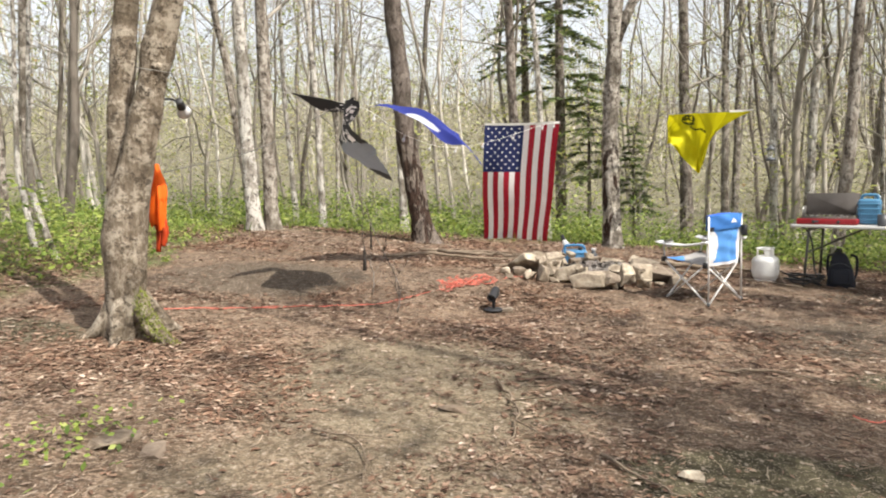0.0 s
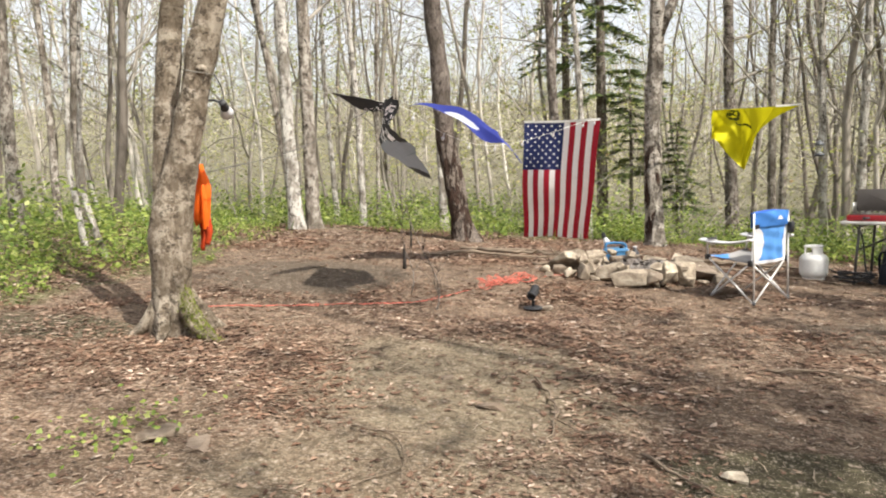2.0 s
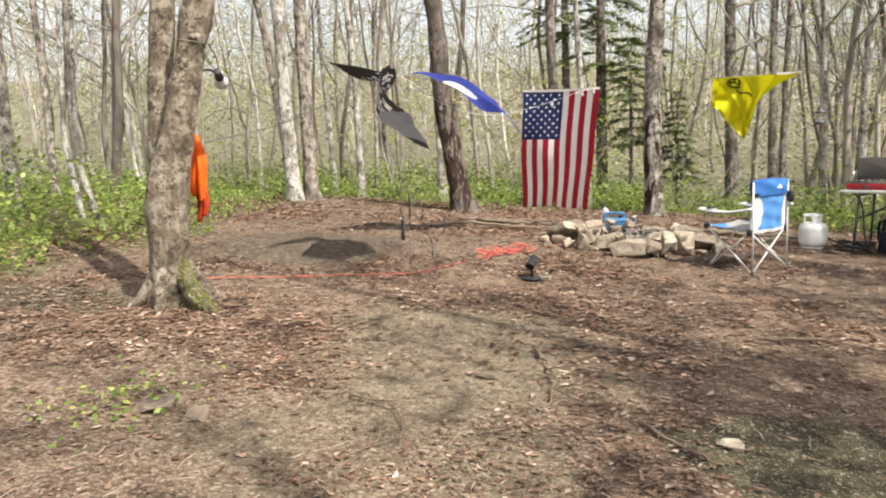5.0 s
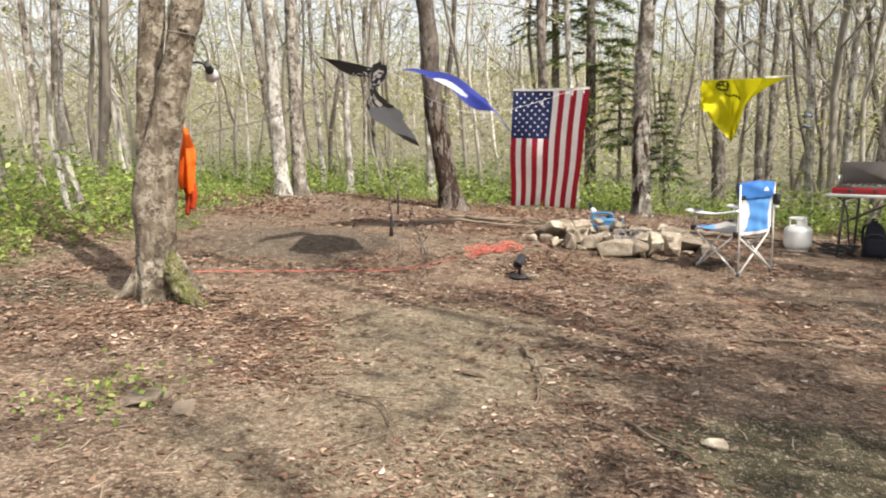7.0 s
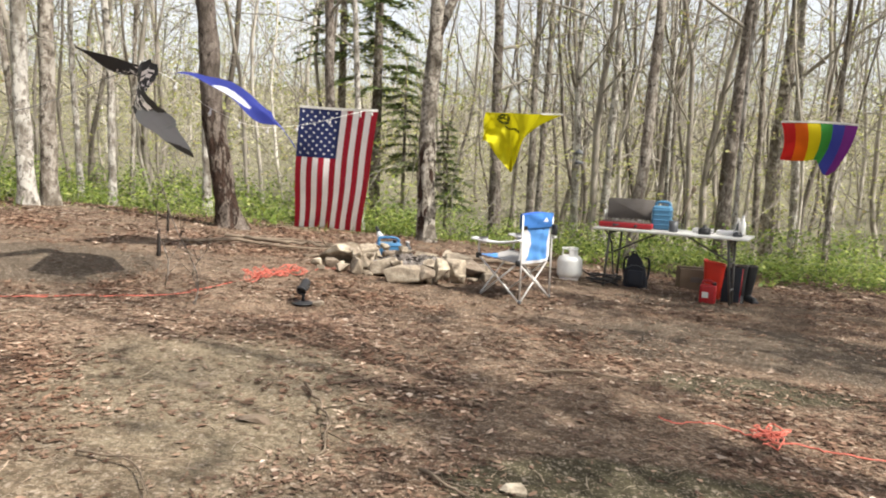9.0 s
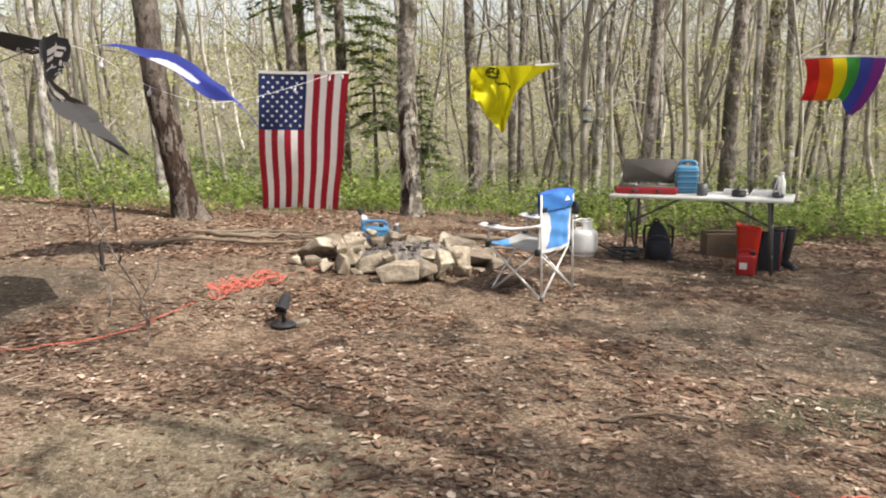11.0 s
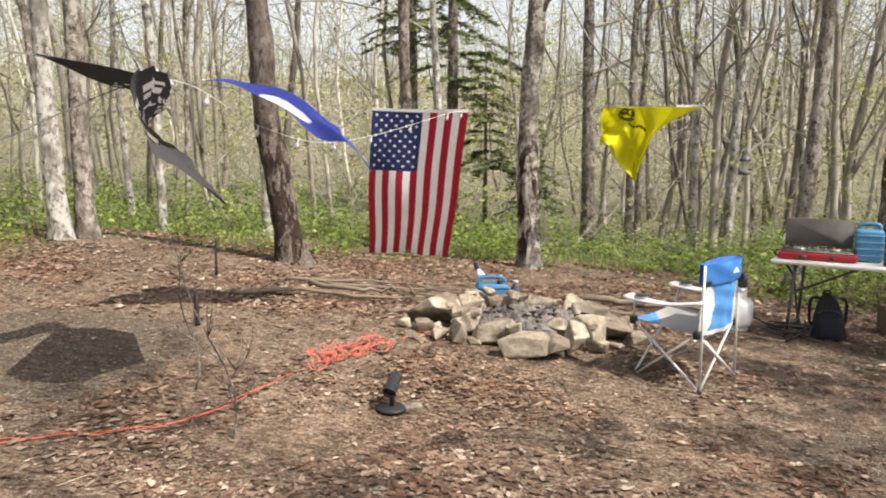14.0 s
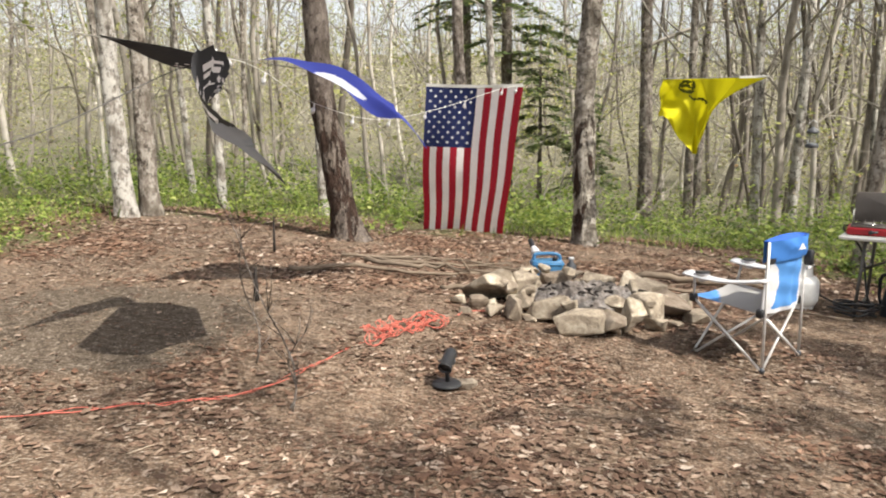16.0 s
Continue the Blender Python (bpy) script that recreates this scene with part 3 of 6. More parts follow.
def twin_tree():
    rng = random.Random(5)
    b = Vector(on(-3.05, 4.76))
    t = thing("twin_trunk_tree", b, "large grey tree with two trunks and a mossy root flare", "tree")
    a, limbs, leaves = Acc(), Acc(), Acc()
    front = [(-3.1, 4.76, 0.08), (-3.095, 4.76, 0.21), (-3.075, 4.76, 0.34), (-3.045, 4.76, 0.616), (-3.038, 4.76, 0.837), (-3.01, 4.76, 1.0), (-2.965, 4.76, 1.18), (-2.9, 4.76, 1.377), (-2.826, 4.76, 1.62), (-2.775, 4.76, 1.8), (-2.752, 4.76, 1.9), (-2.711, 4.76, 2.03), (-2.656, 4.76, 2.184), (-2.6, 4.76, 2.35), (-2.45, 4.85, 3.3), (-2.3, 4.95, 5.5), (-2.3, 5.1, 8), (-2.1, 5.2, 12)]
    a.tube(*finer(front, [0.19, 0.14, 0.117, 0.128, 0.142, 0.132, 0.116, 0.1, 0.098, 0.086, 0.084, 0.1, 0.092, 0.084, 0.078, 0.07, 0.055, 0.02]), 28, rough=0.02, rng=rng, gnarl=0.13)
    back = [(-3.08, 4.82, 0.45), (-3.12, 4.86, 0.75), (-3.129, 4.88, 0.99), (-3.117, 4.88, 1.3), (-3.083, 4.88, 1.64), (-3.044, 4.88, 1.95), (-3.017, 4.88, 2.16), (-2.985, 4.9, 2.4), (-2.95, 5.0, 3.2), (-3.05, 5.1, 5), (-3.1, 5.2, 8), (-3.3, 5.4, 12)]
    a.tube(*finer(back, [0.06, 0.085, 0.09, 0.087, 0.083, 0.081, 0.078, 0.074, 0.07, 0.062, 0.05, 0.02]), 22, rough=0.02, rng=rng, gnarl=0.12)
    for z, w, r in ((1.92, 320, 0.034), (2.06, 200, 0.036), (1.62, 300, 0.03), (1.32, 285, 0.028), (0.95, 250, 0.03)):
        i = next(i for i, q in enumerate(front) if q[2] > z)
        q = Vector(front[i - 1]).lerp(Vector(front[i]), (z - front[i - 1][2]) / (front[i][2] - front[i - 1][2]))
        o = Vector((math.cos(radians(w)), math.sin(radians(w)), 0))
        a.tube([q + o * 0.05, q + o * 0.085 + Vector((0, 0, 0.004)), q + o * 0.105], [r * 1.5, r, r * 0.5], 12, rough=0.12, rng=rng)
    for w, ln in ((205, 0.26), (60, 0.3), (130, 0.3), (275, 0.22)):
        c, s = math.cos(radians(w)), math.sin(radians(w))
        pts = [(-3.05 + c * 0.07, 4.76 + s * 0.07, 0.55), (-3.05 + c * 0.14, 4.76 + s * 0.14, 0.36), (-3.05 + c * ln * 0.8, 4.76 + s * ln * 0.8, land(-3.05 + c * ln, 4.76) + 0.04), (-3.05 + c * ln * 1.3, 4.76 + s * ln * 1.3, land(-3.05 + c * ln, 4.76) - 0.04)]
        k = 1.0 if w > 300 or w < 180 else 0.62
        a.tube(*finer(pts, [0.04 * k, 0.075 * k, 0.06 * k, 0.02 * k], 4), 12, rough=0.03, rng=rng, gnarl=0.3)
    for k in range(10):
        p = Vector(front[15]).lerp(Vector(front[17]), k / 10) if k % 2 else Vector(back[9]).lerp(Vector(back[11]), k / 10)
        w = rng.uniform(0, 6.28)
        branch(limbs, leaves, p, (math.cos(w), math.sin(w), 0.7), 2.5, 0.035, rng, 2, 5, 0.07)
    root = finer([(-2.98, 4.74, 0.56), (-2.95, 4.73, 0.45), (-2.9, 4.71, 0.35), (-2.82, 4.69, 0.26), (-2.73, 4.67, 0.2), (-2.62, 4.64, 0.13)], [0.03, 0.05, 0.056, 0.05, 0.04, 0.018], 5)
    a.tube(*root, 14, rough=0.03, rng=rng, gnarl=0.3)
    moss = Acc()
    for k in range(3400):
        i = min(len(root[0]) - 1, int(abs(rng.gauss(0.45, 0.27)) * len(root[0])))
        e = radians(rng.gauss(5, 55))
        off = root[1][i] * rng.uniform(0.95, 1.12)
        leaf_at(moss, root[0][i] + Vector((0.4 * off * math.cos(e) + rng.gauss(0, 0.012), off * math.sin(e), off * math.cos(e) * 0.9)), rng.uniform(0.008, 0.017), rng, 1.0)
    inv = Matrix.Translation(-b)
    for acc in (a, limbs, leaves, moss):
        acc.v = [inv @ Vector(v) for v in acc.v]
    part("trunk", a, M_BARK_TWIN, t)
    tagged(part("branchwork", limbs, M_TWIG, t), kind="stuff")
    part("crown", leaves, M_BUD, t, "sparse pale spring leaves", smooth=False)
    part("moss", moss, M_MOSS, t, "yellow-green moss on the root flare", smooth=False)


twin_tree()


def spruce(x, y, height, spread, seed, label, low=0.12, step=1.0):
    rng = random.Random(seed)
    b = Vector(on(x, y))
    t = thing("spruce", b, label, "tree", "evergreens")
    trunk, twigs = Acc(), Acc()
    trunk.tube([(0, 0, -0.1), (0.01, 0, height * 0.5), (0, 0.01, height)], [height * 0.013 + 0.01, height * 0.009, 0.006], 8)
    z = height * low
    while z < height * 0.98:
        s = z / height
        for k in range(rng.randint(4, 6)):
            w = rng.uniform(0, 6.28)
            ln = spread * (1 - s) ** 0.8 * rng.uniform(0.6, 1.1) + 0.05
            d = Vector((math.cos(w), math.sin(w), 0))
            pts = [Vector((0, 0, z)) + d * ln * q + Vector((0, 0, ln * (0.12 * q - 0.38 * q * q))) for q in (0, 0.35, 0.7, 1)]
            trunk.tube(pts, [0.012, 0.009, 0.006, 0.003], 3, caps=False)
            side = Vector((-d.y, d.x, 0))
            for q in range(int(16 + min(ln, 1.8) * 62)):
                u = rng.uniform(0.12, 1.0)
                i = min(2, int(u * 3))
                p = pts[i].lerp(pts[i + 1], u * 3 - i)
                wd = (side * rng.choice((-1, 1)) * rng.uniform(0.5, 1) + d * rng.uniform(0.2, 0.9) + Vector((0, 0, rng.uniform(-0.35, 0.15)))).normalized()
                nl = rng.uniform(0.1, 0.22) * (0.6 + min(1.0, ln) * 0.5)
                n2 = wd.cross(Vector((rng.gauss(0, 0.4), rng.gauss(0, 0.4), 1))).normalized() * nl * 0.14
                twigs.add([p - n2, p + n2, p + wd * nl * 0.8 + n2 * 0.8, p + wd * nl, p + wd * nl * 0.8 - n2 * 0.8], [(0, 1, 2, 3, 4)])
        z += (height * rng.uniform(0.025, 0.045) + 0.05) * step
    part("trunk", trunk, M_BARK_DARK, t)
    part("crown", twigs, M_NEEDLE, t, "dark green needled branches", smooth=False)


spruce(-0.15, 20.0, 4.7, 1.5, 31, "young dark green spruce with drooping branches", 0.38, 0.9)
spruce(-0.95, 22.0, 13.0, 2.6, 32, "tall dark green spruce among bare trees", 0.26, 0.75)
spruce(-2.1, 24.0, 12.0, 2.2, 34, "second tall dark green spruce behind the flag", 0.4, 0.8)
spruce(1.0, 20.5, 3.4, 1.0, 33, "small dark green spruce", 0.3)


def woods(name, seed, n, area, keep, rr, hh, label, first=0.15, leafy=4, count=8, depth=1, leaf=0.1, reach=99.0, bark=None):
    """Far trees that nobody could count, as one piece for trunks and one for leaves."""
    rng = random.Random(seed)
    trunk, limbs, leaves = Acc(), Acc(), Acc()
    k = 0
    while k < n:
        x, y = rng.uniform(*area[0]), rng.uniform(*area[1])
        if not keep(x, y):
            continue
        k += 1
        z = land(x, y)
        h = rng.uniform(*hh)
        r = rng.uniform(*rr)
        lean = rng.gauss(0, 0.045)
        ph, ph2 = rng.uniform(0, 6), rng.uniform(0, 6)
        wob = 0.05 + 0.014 * h
        steps = [0, 0.03, 0.07, 0.12, 0.18, 0.24, 0.31, 0.39, 0.48, 0.6, 0.8, 1]
        pts = [Vector((x + lean * h * q + wob * (math.sin(ph + q * 8) - math.sin(ph)) + 0.04 * math.sin(ph2 + q * 27), y + wob * 0.5 * math.sin(ph2 + q * 6), z - 0.1 + h * q)) for q in steps]
        grow(trunk, limbs, leaves, pts, r, rng, 6, first, count, leafy, 1.3, leaf, 0.0, depth, 0.0, reach)
        for f in range(rng.choice((0, 1, 1, 2)) if h > 5 else 0):
            i = rng.randint(3, 8)
            a = rng.uniform(0, 6.283)
            out = Vector((math.cos(a), math.sin(a), 0)) * rng.uniform(0.25, 0.6)
            ln = (h - (pts[i].z - z)) * rng.uniform(0.5, 0.9)
            fork = [pts[i] + out * ln * (q - 0.45 * q * q) + Vector((rng.gauss(0, 0.03), 0, ln * (0.55 * q + 0.45 * q * q))) for q in (0, 0.08, 0.18, 0.3, 0.45, 0.65, 1)]
            rf = r * 0.6 * (1 - 0.06 * i)
            grow(trunk, limbs, leaves, fork, rf, rng, 5, 0.12, max(2, count // 3), leafy, 1.0, leaf, 0.0, depth, 0.0, max(1.5, reach - (pts[i].z - z)))
    tagged(part(name, trunk, bark or M_FAR_BARK), label, "woods", kind="stuff")
    tagged(part(name + "_limbs", limbs, M_TWIG, smooth=False), "bare grey branches of the distant woods", "woods", kind="stuff")
    tagged(part(name + "_leaves", leaves, M_BUD, smooth=False), "thin pale green leaves of the distant woods", "woods", kind="stuff")


def far_bark():
    n = Nodes("woodland_bark", 0.9, 0, 0.15)
    g = n.node("ShaderNodeNewGeometry").outputs["Random Per Island"]
    c = n.ramp(g, (0.0, (0.125, 0.105, 0.088)), (0.35, (0.25, 0.218, 0.185)), (0.7, (0.43, 0.388, 0.335)), (1.0, (0.64, 0.595, 0.53)))
    c = n.mix(0.6, c, n.ramp(n.noise(n.coords((1, 1, 0.3), world=True), 7, 5, 0.7), (0.38, (0.28, 0.25, 0.22)), (0.56, (1, 1, 1))), "MULTIPLY")
    return n.done(c)


M_FAR_BARK = far_bark()


def in_wedge(x, y):
    return abs(x) < 7 + 0.95 * y


woods("middle_woods", 41, 86, ((-26, 26), (15.5, 32)), lambda x, y: in_wedge(x, y) and not (-1.6 < x < 1.6 and y < 20.5), (0.04, 0.11), (10, 17), "grey and pale trunks of the woods round the clearing", leafy=5, count=7, depth=2, leaf=0.07, first=0.14, reach=8.5)
woods("far_woods", 42, 420, ((-70, 70), (31, 100)), in_wedge, (0.05, 0.12), (5, 10.5), "many thin grey trunks of the distant woods", first=0.1, leafy=7, count=4, depth=1, leaf=0.13)
woods("side_woods", 43, 24, ((-22, -9.5), (3, 15)), lambda x, y: True, (0.04, 0.11), (9, 15), "grey trunks beside the clearing", leafy=5, depth=2, count=6, reach=8.0)
woods("undergrowth_stems", 44, 110, ((-24, 24), (13.0, 34)), lambda x, y: in_wedge(x, y), (0.008, 0.022), (1.2, 5.0), "thin saplings in the undergrowth", first=0.12, leafy=10, count=6, depth=1, leaf=0.075, bark=M_TWIG)


woods("right_woods", 51, 44, ((2.5, 26), (16, 33)), lambda x, y: in_wedge(x, y) and x > 0.14 * y, (0.04, 0.12), (11, 17), "grey trunks of the denser woods beyond the table", leafy=4, count=6, depth=2, leaf=0.07, first=0.14, reach=8.5)
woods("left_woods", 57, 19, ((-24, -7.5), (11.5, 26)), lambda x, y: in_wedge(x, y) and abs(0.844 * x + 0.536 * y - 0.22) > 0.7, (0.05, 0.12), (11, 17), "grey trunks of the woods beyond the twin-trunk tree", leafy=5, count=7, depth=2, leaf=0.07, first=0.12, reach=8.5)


def thicket():
    """A web of fine arching twigs and fresh leaf tips between the trunks."""
    rng = random.Random(48)
    a, leaves = Acc(), Acc()
    n = 0
    while n < 7500:
        x, y = rng.uniform(-34, 34), 13.0 + 32 * rng.random()
        if not in_wedge(x, y) or clearing(x, y) > 0.1:
            continue
        n += 1
        p = Vector((x, y, land(x, y) + 0.1 + 7.5 * rng.random() ** 1.3))
        w = rng.uniform(0, 6.283)
        d = Vector((math.cos(w), math.sin(w) * 0.6, rng.uniform(-0.1, 1.1))).normalized()
        ln, r = rng.uniform(0.7, 2.6), rng.uniform(0.003, 0.007) * (0.7 + y / 45)
        bow = Vector((0, 0, rng.uniform(-0.35, 0.3)))
        pts = [p + d * ln * q + bow * ln * q * q + Vector((rng.gauss(0, 0.025), rng.gauss(0, 0.025), rng.gauss(0, 0.025))) * ln for q in (0, 0.25, 0.5, 0.75, 1)]
        a.tube(pts, [r, r * 0.85, r * 0.7, r * 0.5, r * 0.25], 3, caps=False)
        if rng.random() < 0.75:
            for c in range(rng.randint(1, 3)):
                q = pts[rng.randint(1, 4)]
                for k in range(rng.randint(3, 6)):
                    leaf_at(leaves, q + Vector((rng.gauss(0, 0.1), rng.gauss(0, 0.1), rng.gauss(0, 0.07))), rng.uniform(0.04, 0.1), rng)
    tagged(part("twig_thicket", a, M_TWIG, smooth=False), "web of fine bare twigs between the trunks", "woods", kind="stuff")
    tagged(part("thicket_leaves", leaves, M_BUD, smooth=False), "small yellow-green leaves opening on the twigs", "woods", kind="stuff")


def far_foliage():
    """Olive and tan spring growth on the slope beyond."""
    rng = random.Random(49)
    a = Acc()
    n = 0
    while n < 36000:
        y = 32 + 80 * rng.random() ** 1.4
        x = rng.uniform(-0.8 * y - 6, 0.8 * y + 6)
        if noise.noise((x * 0.16, y * 0.16, 41)) + 0.35 * rng.random() < 0.02:
            continue
        n += 1
        top = 3.4 + 1.8 * noise.noise((x * 0.2, y * 0.2, 42))
        leaf_at(a, Vector((x, y, land(x, y) + top * rng.random())), rng.uniform(0.12, 0.3) * (0.6 + y / 90), rng, 0.6)
    tagged(part("hillside_foliage", a, M_HILL, smooth=False), "hazy olive and tan spring foliage of the far hillside", "woods", kind="stuff")


M_HILL = leaf_mat("hillside_leaves", ((0.0, (0.2, 0.175, 0.12)), (0.35, (0.32, 0.295, 0.19)), (0.7, (0.42, 0.41, 0.25)), (1.0, (0.52, 0.47, 0.37))), 0.4)
thicket()
far_foliage()
# Unseen woods on the sun side, for the shadow bands across the clearing.
woods("woods_behind", 45, 11, ((5, 16), (-11, 2.5)), lambda x, y: x + 0.9 * y > -2 and x > 5.5 - 0.3 * y * (y < 0), (0.09, 0.17), (12, 16), "tall trees behind the clearing towards the sun", leafy=5, count=10, depth=2)
woods("woods_beside", 46, 11, ((8.0, 15), (1.0, 7)), lambda x, y: x > 7.5 + 0.25 * y, (0.08, 0.15), (11, 15), "tall trees beside the table end of the clearing", leafy=2, count=8, depth=2)
# Trees out of view, added to shade the soil, table and undergrowth.
for k, (x, y, h) in enumerate(((8.6, 0.0, 15), (7.7, 0.4, 15), (9.3, 3.6, 15), (10.4, 3.9, 15), (7.6, -2.6, 15), (6.6, 0.6, 8.5), (8.4, 4.3, 9.0), (11.9, 7.6, 13.0), (10.6, 7.4, 12.0), (13.2, 8.4, 13.5), (9.5, 6.0, 8.5))):
    make_tree((x, y), (x, y, 2.0), (x - 0.1, y + 0.1, 5.0), 0.011 * h, h, M_BARK, GREY, 300 + k, count=18 if k > 4 else 10, first=0.5 if k > 4 else 0.4, leafy=9 if k > 4 else 4, leaf=0.13 if k > 4 else 0.1)

# ---- more materials ----
M_ROPE = plain_mat("orange_rope_fibre", (0.58, 0.15, 0.11), 0.75, 0, 0.75, 30.0, 0.2)
M_WHITE_LINE = plain_mat("pale_cord", (0.2, 0.185, 0.16), 0.8, 0, 0.3, 20.0, 0.2)
M_DARK_LINE = plain_mat("dark_cord", (0.09, 0.085, 0.08), 0.8, 0, 0.3, 20.0, 0.2)
M_RED = cloth_mat("red_nylon", (0.38, 0.016, 0.034), 0.12)
M_WHITE = cloth_mat("white_nylon", (0.88, 0.83, 0.83), 0.12)
M_NAVY = cloth_mat("navy_nylon", (0.02, 0.028, 0.1), 0.12)
M_STAR = cloth_mat("white_star_cloth", (0.8, 0.8, 0.82), 0.1)
M_BLUE = cloth_mat("royal_blue_nylon", (0.06, 0.08, 0.38), 0.45)
M_BLACK = cloth_mat("black_nylon", (0.045, 0.045, 0.05), 0.06, 0.9)
# Black nylon's silvery sky reflection, put into the base colour.
M_BLACK_SHEEN = cloth_mat("black_nylon_sheen", (0.2, 0.215, 0.25), 0.15, 0.5)
M_YELLOW = cloth_mat("yellow_nylon", (0.68, 0.62, 0.012), 0.4)
M_ORANGE = cloth_mat("orange_cloth", (0.92, 0.17, 0.015), 0.35)
M_LINING = cloth_mat("dark_orange_lining", (0.42, 0.045, 0.01), 0.15)
M_HEM = cloth_mat("flag_heading", (0.66, 0.64, 0.6), 0.1)
M_RAINBOW = [cloth_mat(n, c, 0.3) for n, c in (("red_band", (0.55, 0.02, 0.02)), ("orange_band", (0.75, 0.13, 0.01)), ("yellow_band", (0.75, 0.6, 0.01)),
                                               ("green_band", (0.05, 0.28, 0.05)), ("blue_band", (0.05, 0.06, 0.35)), ("violet_band", (0.2, 0.03, 0.25)))]
# Emblem ink, also used to paint the dark line of a fold.
M_INK_AND_CREASE = plain_mat("dark_print_and_crease", (0.09, 0.1, 0.015), 0.7, 0, 0.2, 8.0, 0.2)
M_CHAIR_BLUE = cloth_mat("blue_polyester", (0.085, 0.245, 0.56), 0.12)
# Darker sleeve blue, for the shade inside its open top.
M_SLEEVE_SHADE = cloth_mat("shaded_sleeve_polyester", (0.028, 0.1, 0.44), 0.08)
M_CHAIR_SLEEVE = cloth_mat("bright_blue_polyester", (0.05, 0.18, 0.5), 0.12)
M_CHAIR_WHITE = cloth_mat("white_polyester", (0.66, 0.65, 0.66), 0.15)
M_CHAIR_GREY = cloth_mat("grey_mesh_cloth", (0.36, 0.345, 0.335), 0.2)
M_TUBE = plain_mat("pale_painted_steel", (0.62, 0.6, 0.58), 0.4, 0.2, 0.25, 14.0)
M_BLACK_PLASTIC = plain_mat("black_plastic", (0.02, 0.02, 0.022), 0.5, 0, 0.3, 14.0)
M_GREY_PLASTIC = plain_mat("grey_plastic", (0.06, 0.063, 0.07), 0.5, 0, 0.3, 14.0)
M_TANK = plain_mat("white_enamel", (0.8, 0.79, 0.76), 0.4, 0, 0.45, 7.0)
M_JUG = plain_mat("blue_jug_plastic", (0.06, 0.2, 0.38), 0.35, 0, 0.25, 8.0)
M_CARRIER = plain_mat("pale_blue_plastic", (0.075, 0.215, 0.36), 0.4, 0, 0.35, 8.0)
M_DISC = cloth_mat("pale_print", (0.75, 0.78, 0.9), 0.5)
M_STOVE_RED = plain_mat("red_stove_enamel", (0.3, 0.012, 0.018), 0.35, 0, 0.3, 10.0)
M_STOVE_DARK = plain_mat("dull_stove_steel", (0.13, 0.112, 0.1), 0.6, 0.2, 0.6, 8.0)
M_STEEL = plain_mat("bright_steel", (0.55, 0.54, 0.52), 0.35, 0.8, 0.3, 10.0)
M_TABLE = plain_mat("white_table_plastic", (0.62, 0.605, 0.57), 0.55, 0, 0.35, 6.0)
M_LEG = plain_mat("dark_table_steel", (0.09, 0.086, 0.08), 0.5, 0.3, 0.3, 10.0)
M_REDCAN = plain_mat("red_can_plastic", (0.33, 0.014, 0.018), 0.4, 0, 0.3, 10.0)
M_REDTUB = plain_mat("bright_red_plastic", (0.6, 0.035, 0.018), 0.4, 0, 0.25, 10.0)
M_BOX = plain_mat("brown_cardboard", (0.15, 0.112, 0.082), 0.9, 0, 0.4, 6.0, 0.1)
M_BAG = plain_mat("dark_bag_cloth", (0.025, 0.027, 0.035), 0.8, 0, 0.4, 12.0, 0.2)
M_LAMP_WHITE = plain_mat("white_lamp_metal", (0.6, 0.59, 0.6), 0.35, 0, 0.15, 10.0)


def rounded(acc, c, s, r, m=None, mi=0, n=4):
    """A box with rounded upright edges and softened top and bottom."""
    m = m or Matrix()
    ring = []
    for qx, qy, a0 in ((1, 1, 0), (-1, 1, 90), (-1, -1, 180), (1, -1, 270)):
        for k in range(n + 1):
            a = radians(a0 + 90 * k / n)
            ring.append((qx * (s[0] / 2 - r) + r * math.cos(a), qy * (s[1] / 2 - r) + r * math.sin(a)))
    e = min(r * 0.5, s[2] * 0.2)
    lv = [(-s[2] / 2, 1 - e * 2 / s[0]), (-s[2] / 2 + e, 1), (s[2] / 2 - e, 1), (s[2] / 2, 1 - e * 2 / s[0])]
    k = len(ring)
    verts = [m @ Vector((c[0] + x * f, c[1] + y * f, c[2] + z)) for z, f in lv for x, y in ring]
    faces = [(j * k + i, j * k + (i + 1) % k, (j + 1) * k + (i + 1) % k, (j + 1) * k + i) for j in range(3) for i in range(k)]
    faces += [tuple(range(k - 1, -1, -1)), tuple(3 * k + i for i in range(k))]
    acc.add(verts, faces, mi)


def bend(pts, n=8):
    """A smooth line through places (Catmull-Rom)."""
    p = [Vector(q) for q in pts]
    p = [p[0] * 2 - p[1]] + p + [p[-1] * 2 - p[-2]]
    out = []
    for i in range(1, len(p) - 2):
        for k in range(n):
            t = k / n
            out.append(0.5 * ((2 * p[i]) + (p[i + 1] - p[i - 1]) * t + (2 * p[i - 1] - 5 * p[i] + 4 * p[i + 1] - p[i + 2]) * t * t + (3 * p[i] - p[i - 1] - 3 * p[i + 1] + p[i + 2]) * t ** 3))
    out.append(p[-2])
    return out


def cable(pts, r, n=8, sides=6):
    a = Acc()
    q = bend(pts, n)
    a.tube(q, [r] * len(q), sides)
    return a


def rod(p, q, r, sides=8):
    a = Acc()
    a.tube([p, q], [r, r], sides)
    return a


def local(acc, origin):
    acc.v = [Vector(v) - Vector(origin) for v in acc.v]
    return acc


# ---- flags on their line ----
LINE_L = Vector((-2.64, 4.75, 1.89))
LINE_US = Vector((-1.67, 11.77, 1.89))


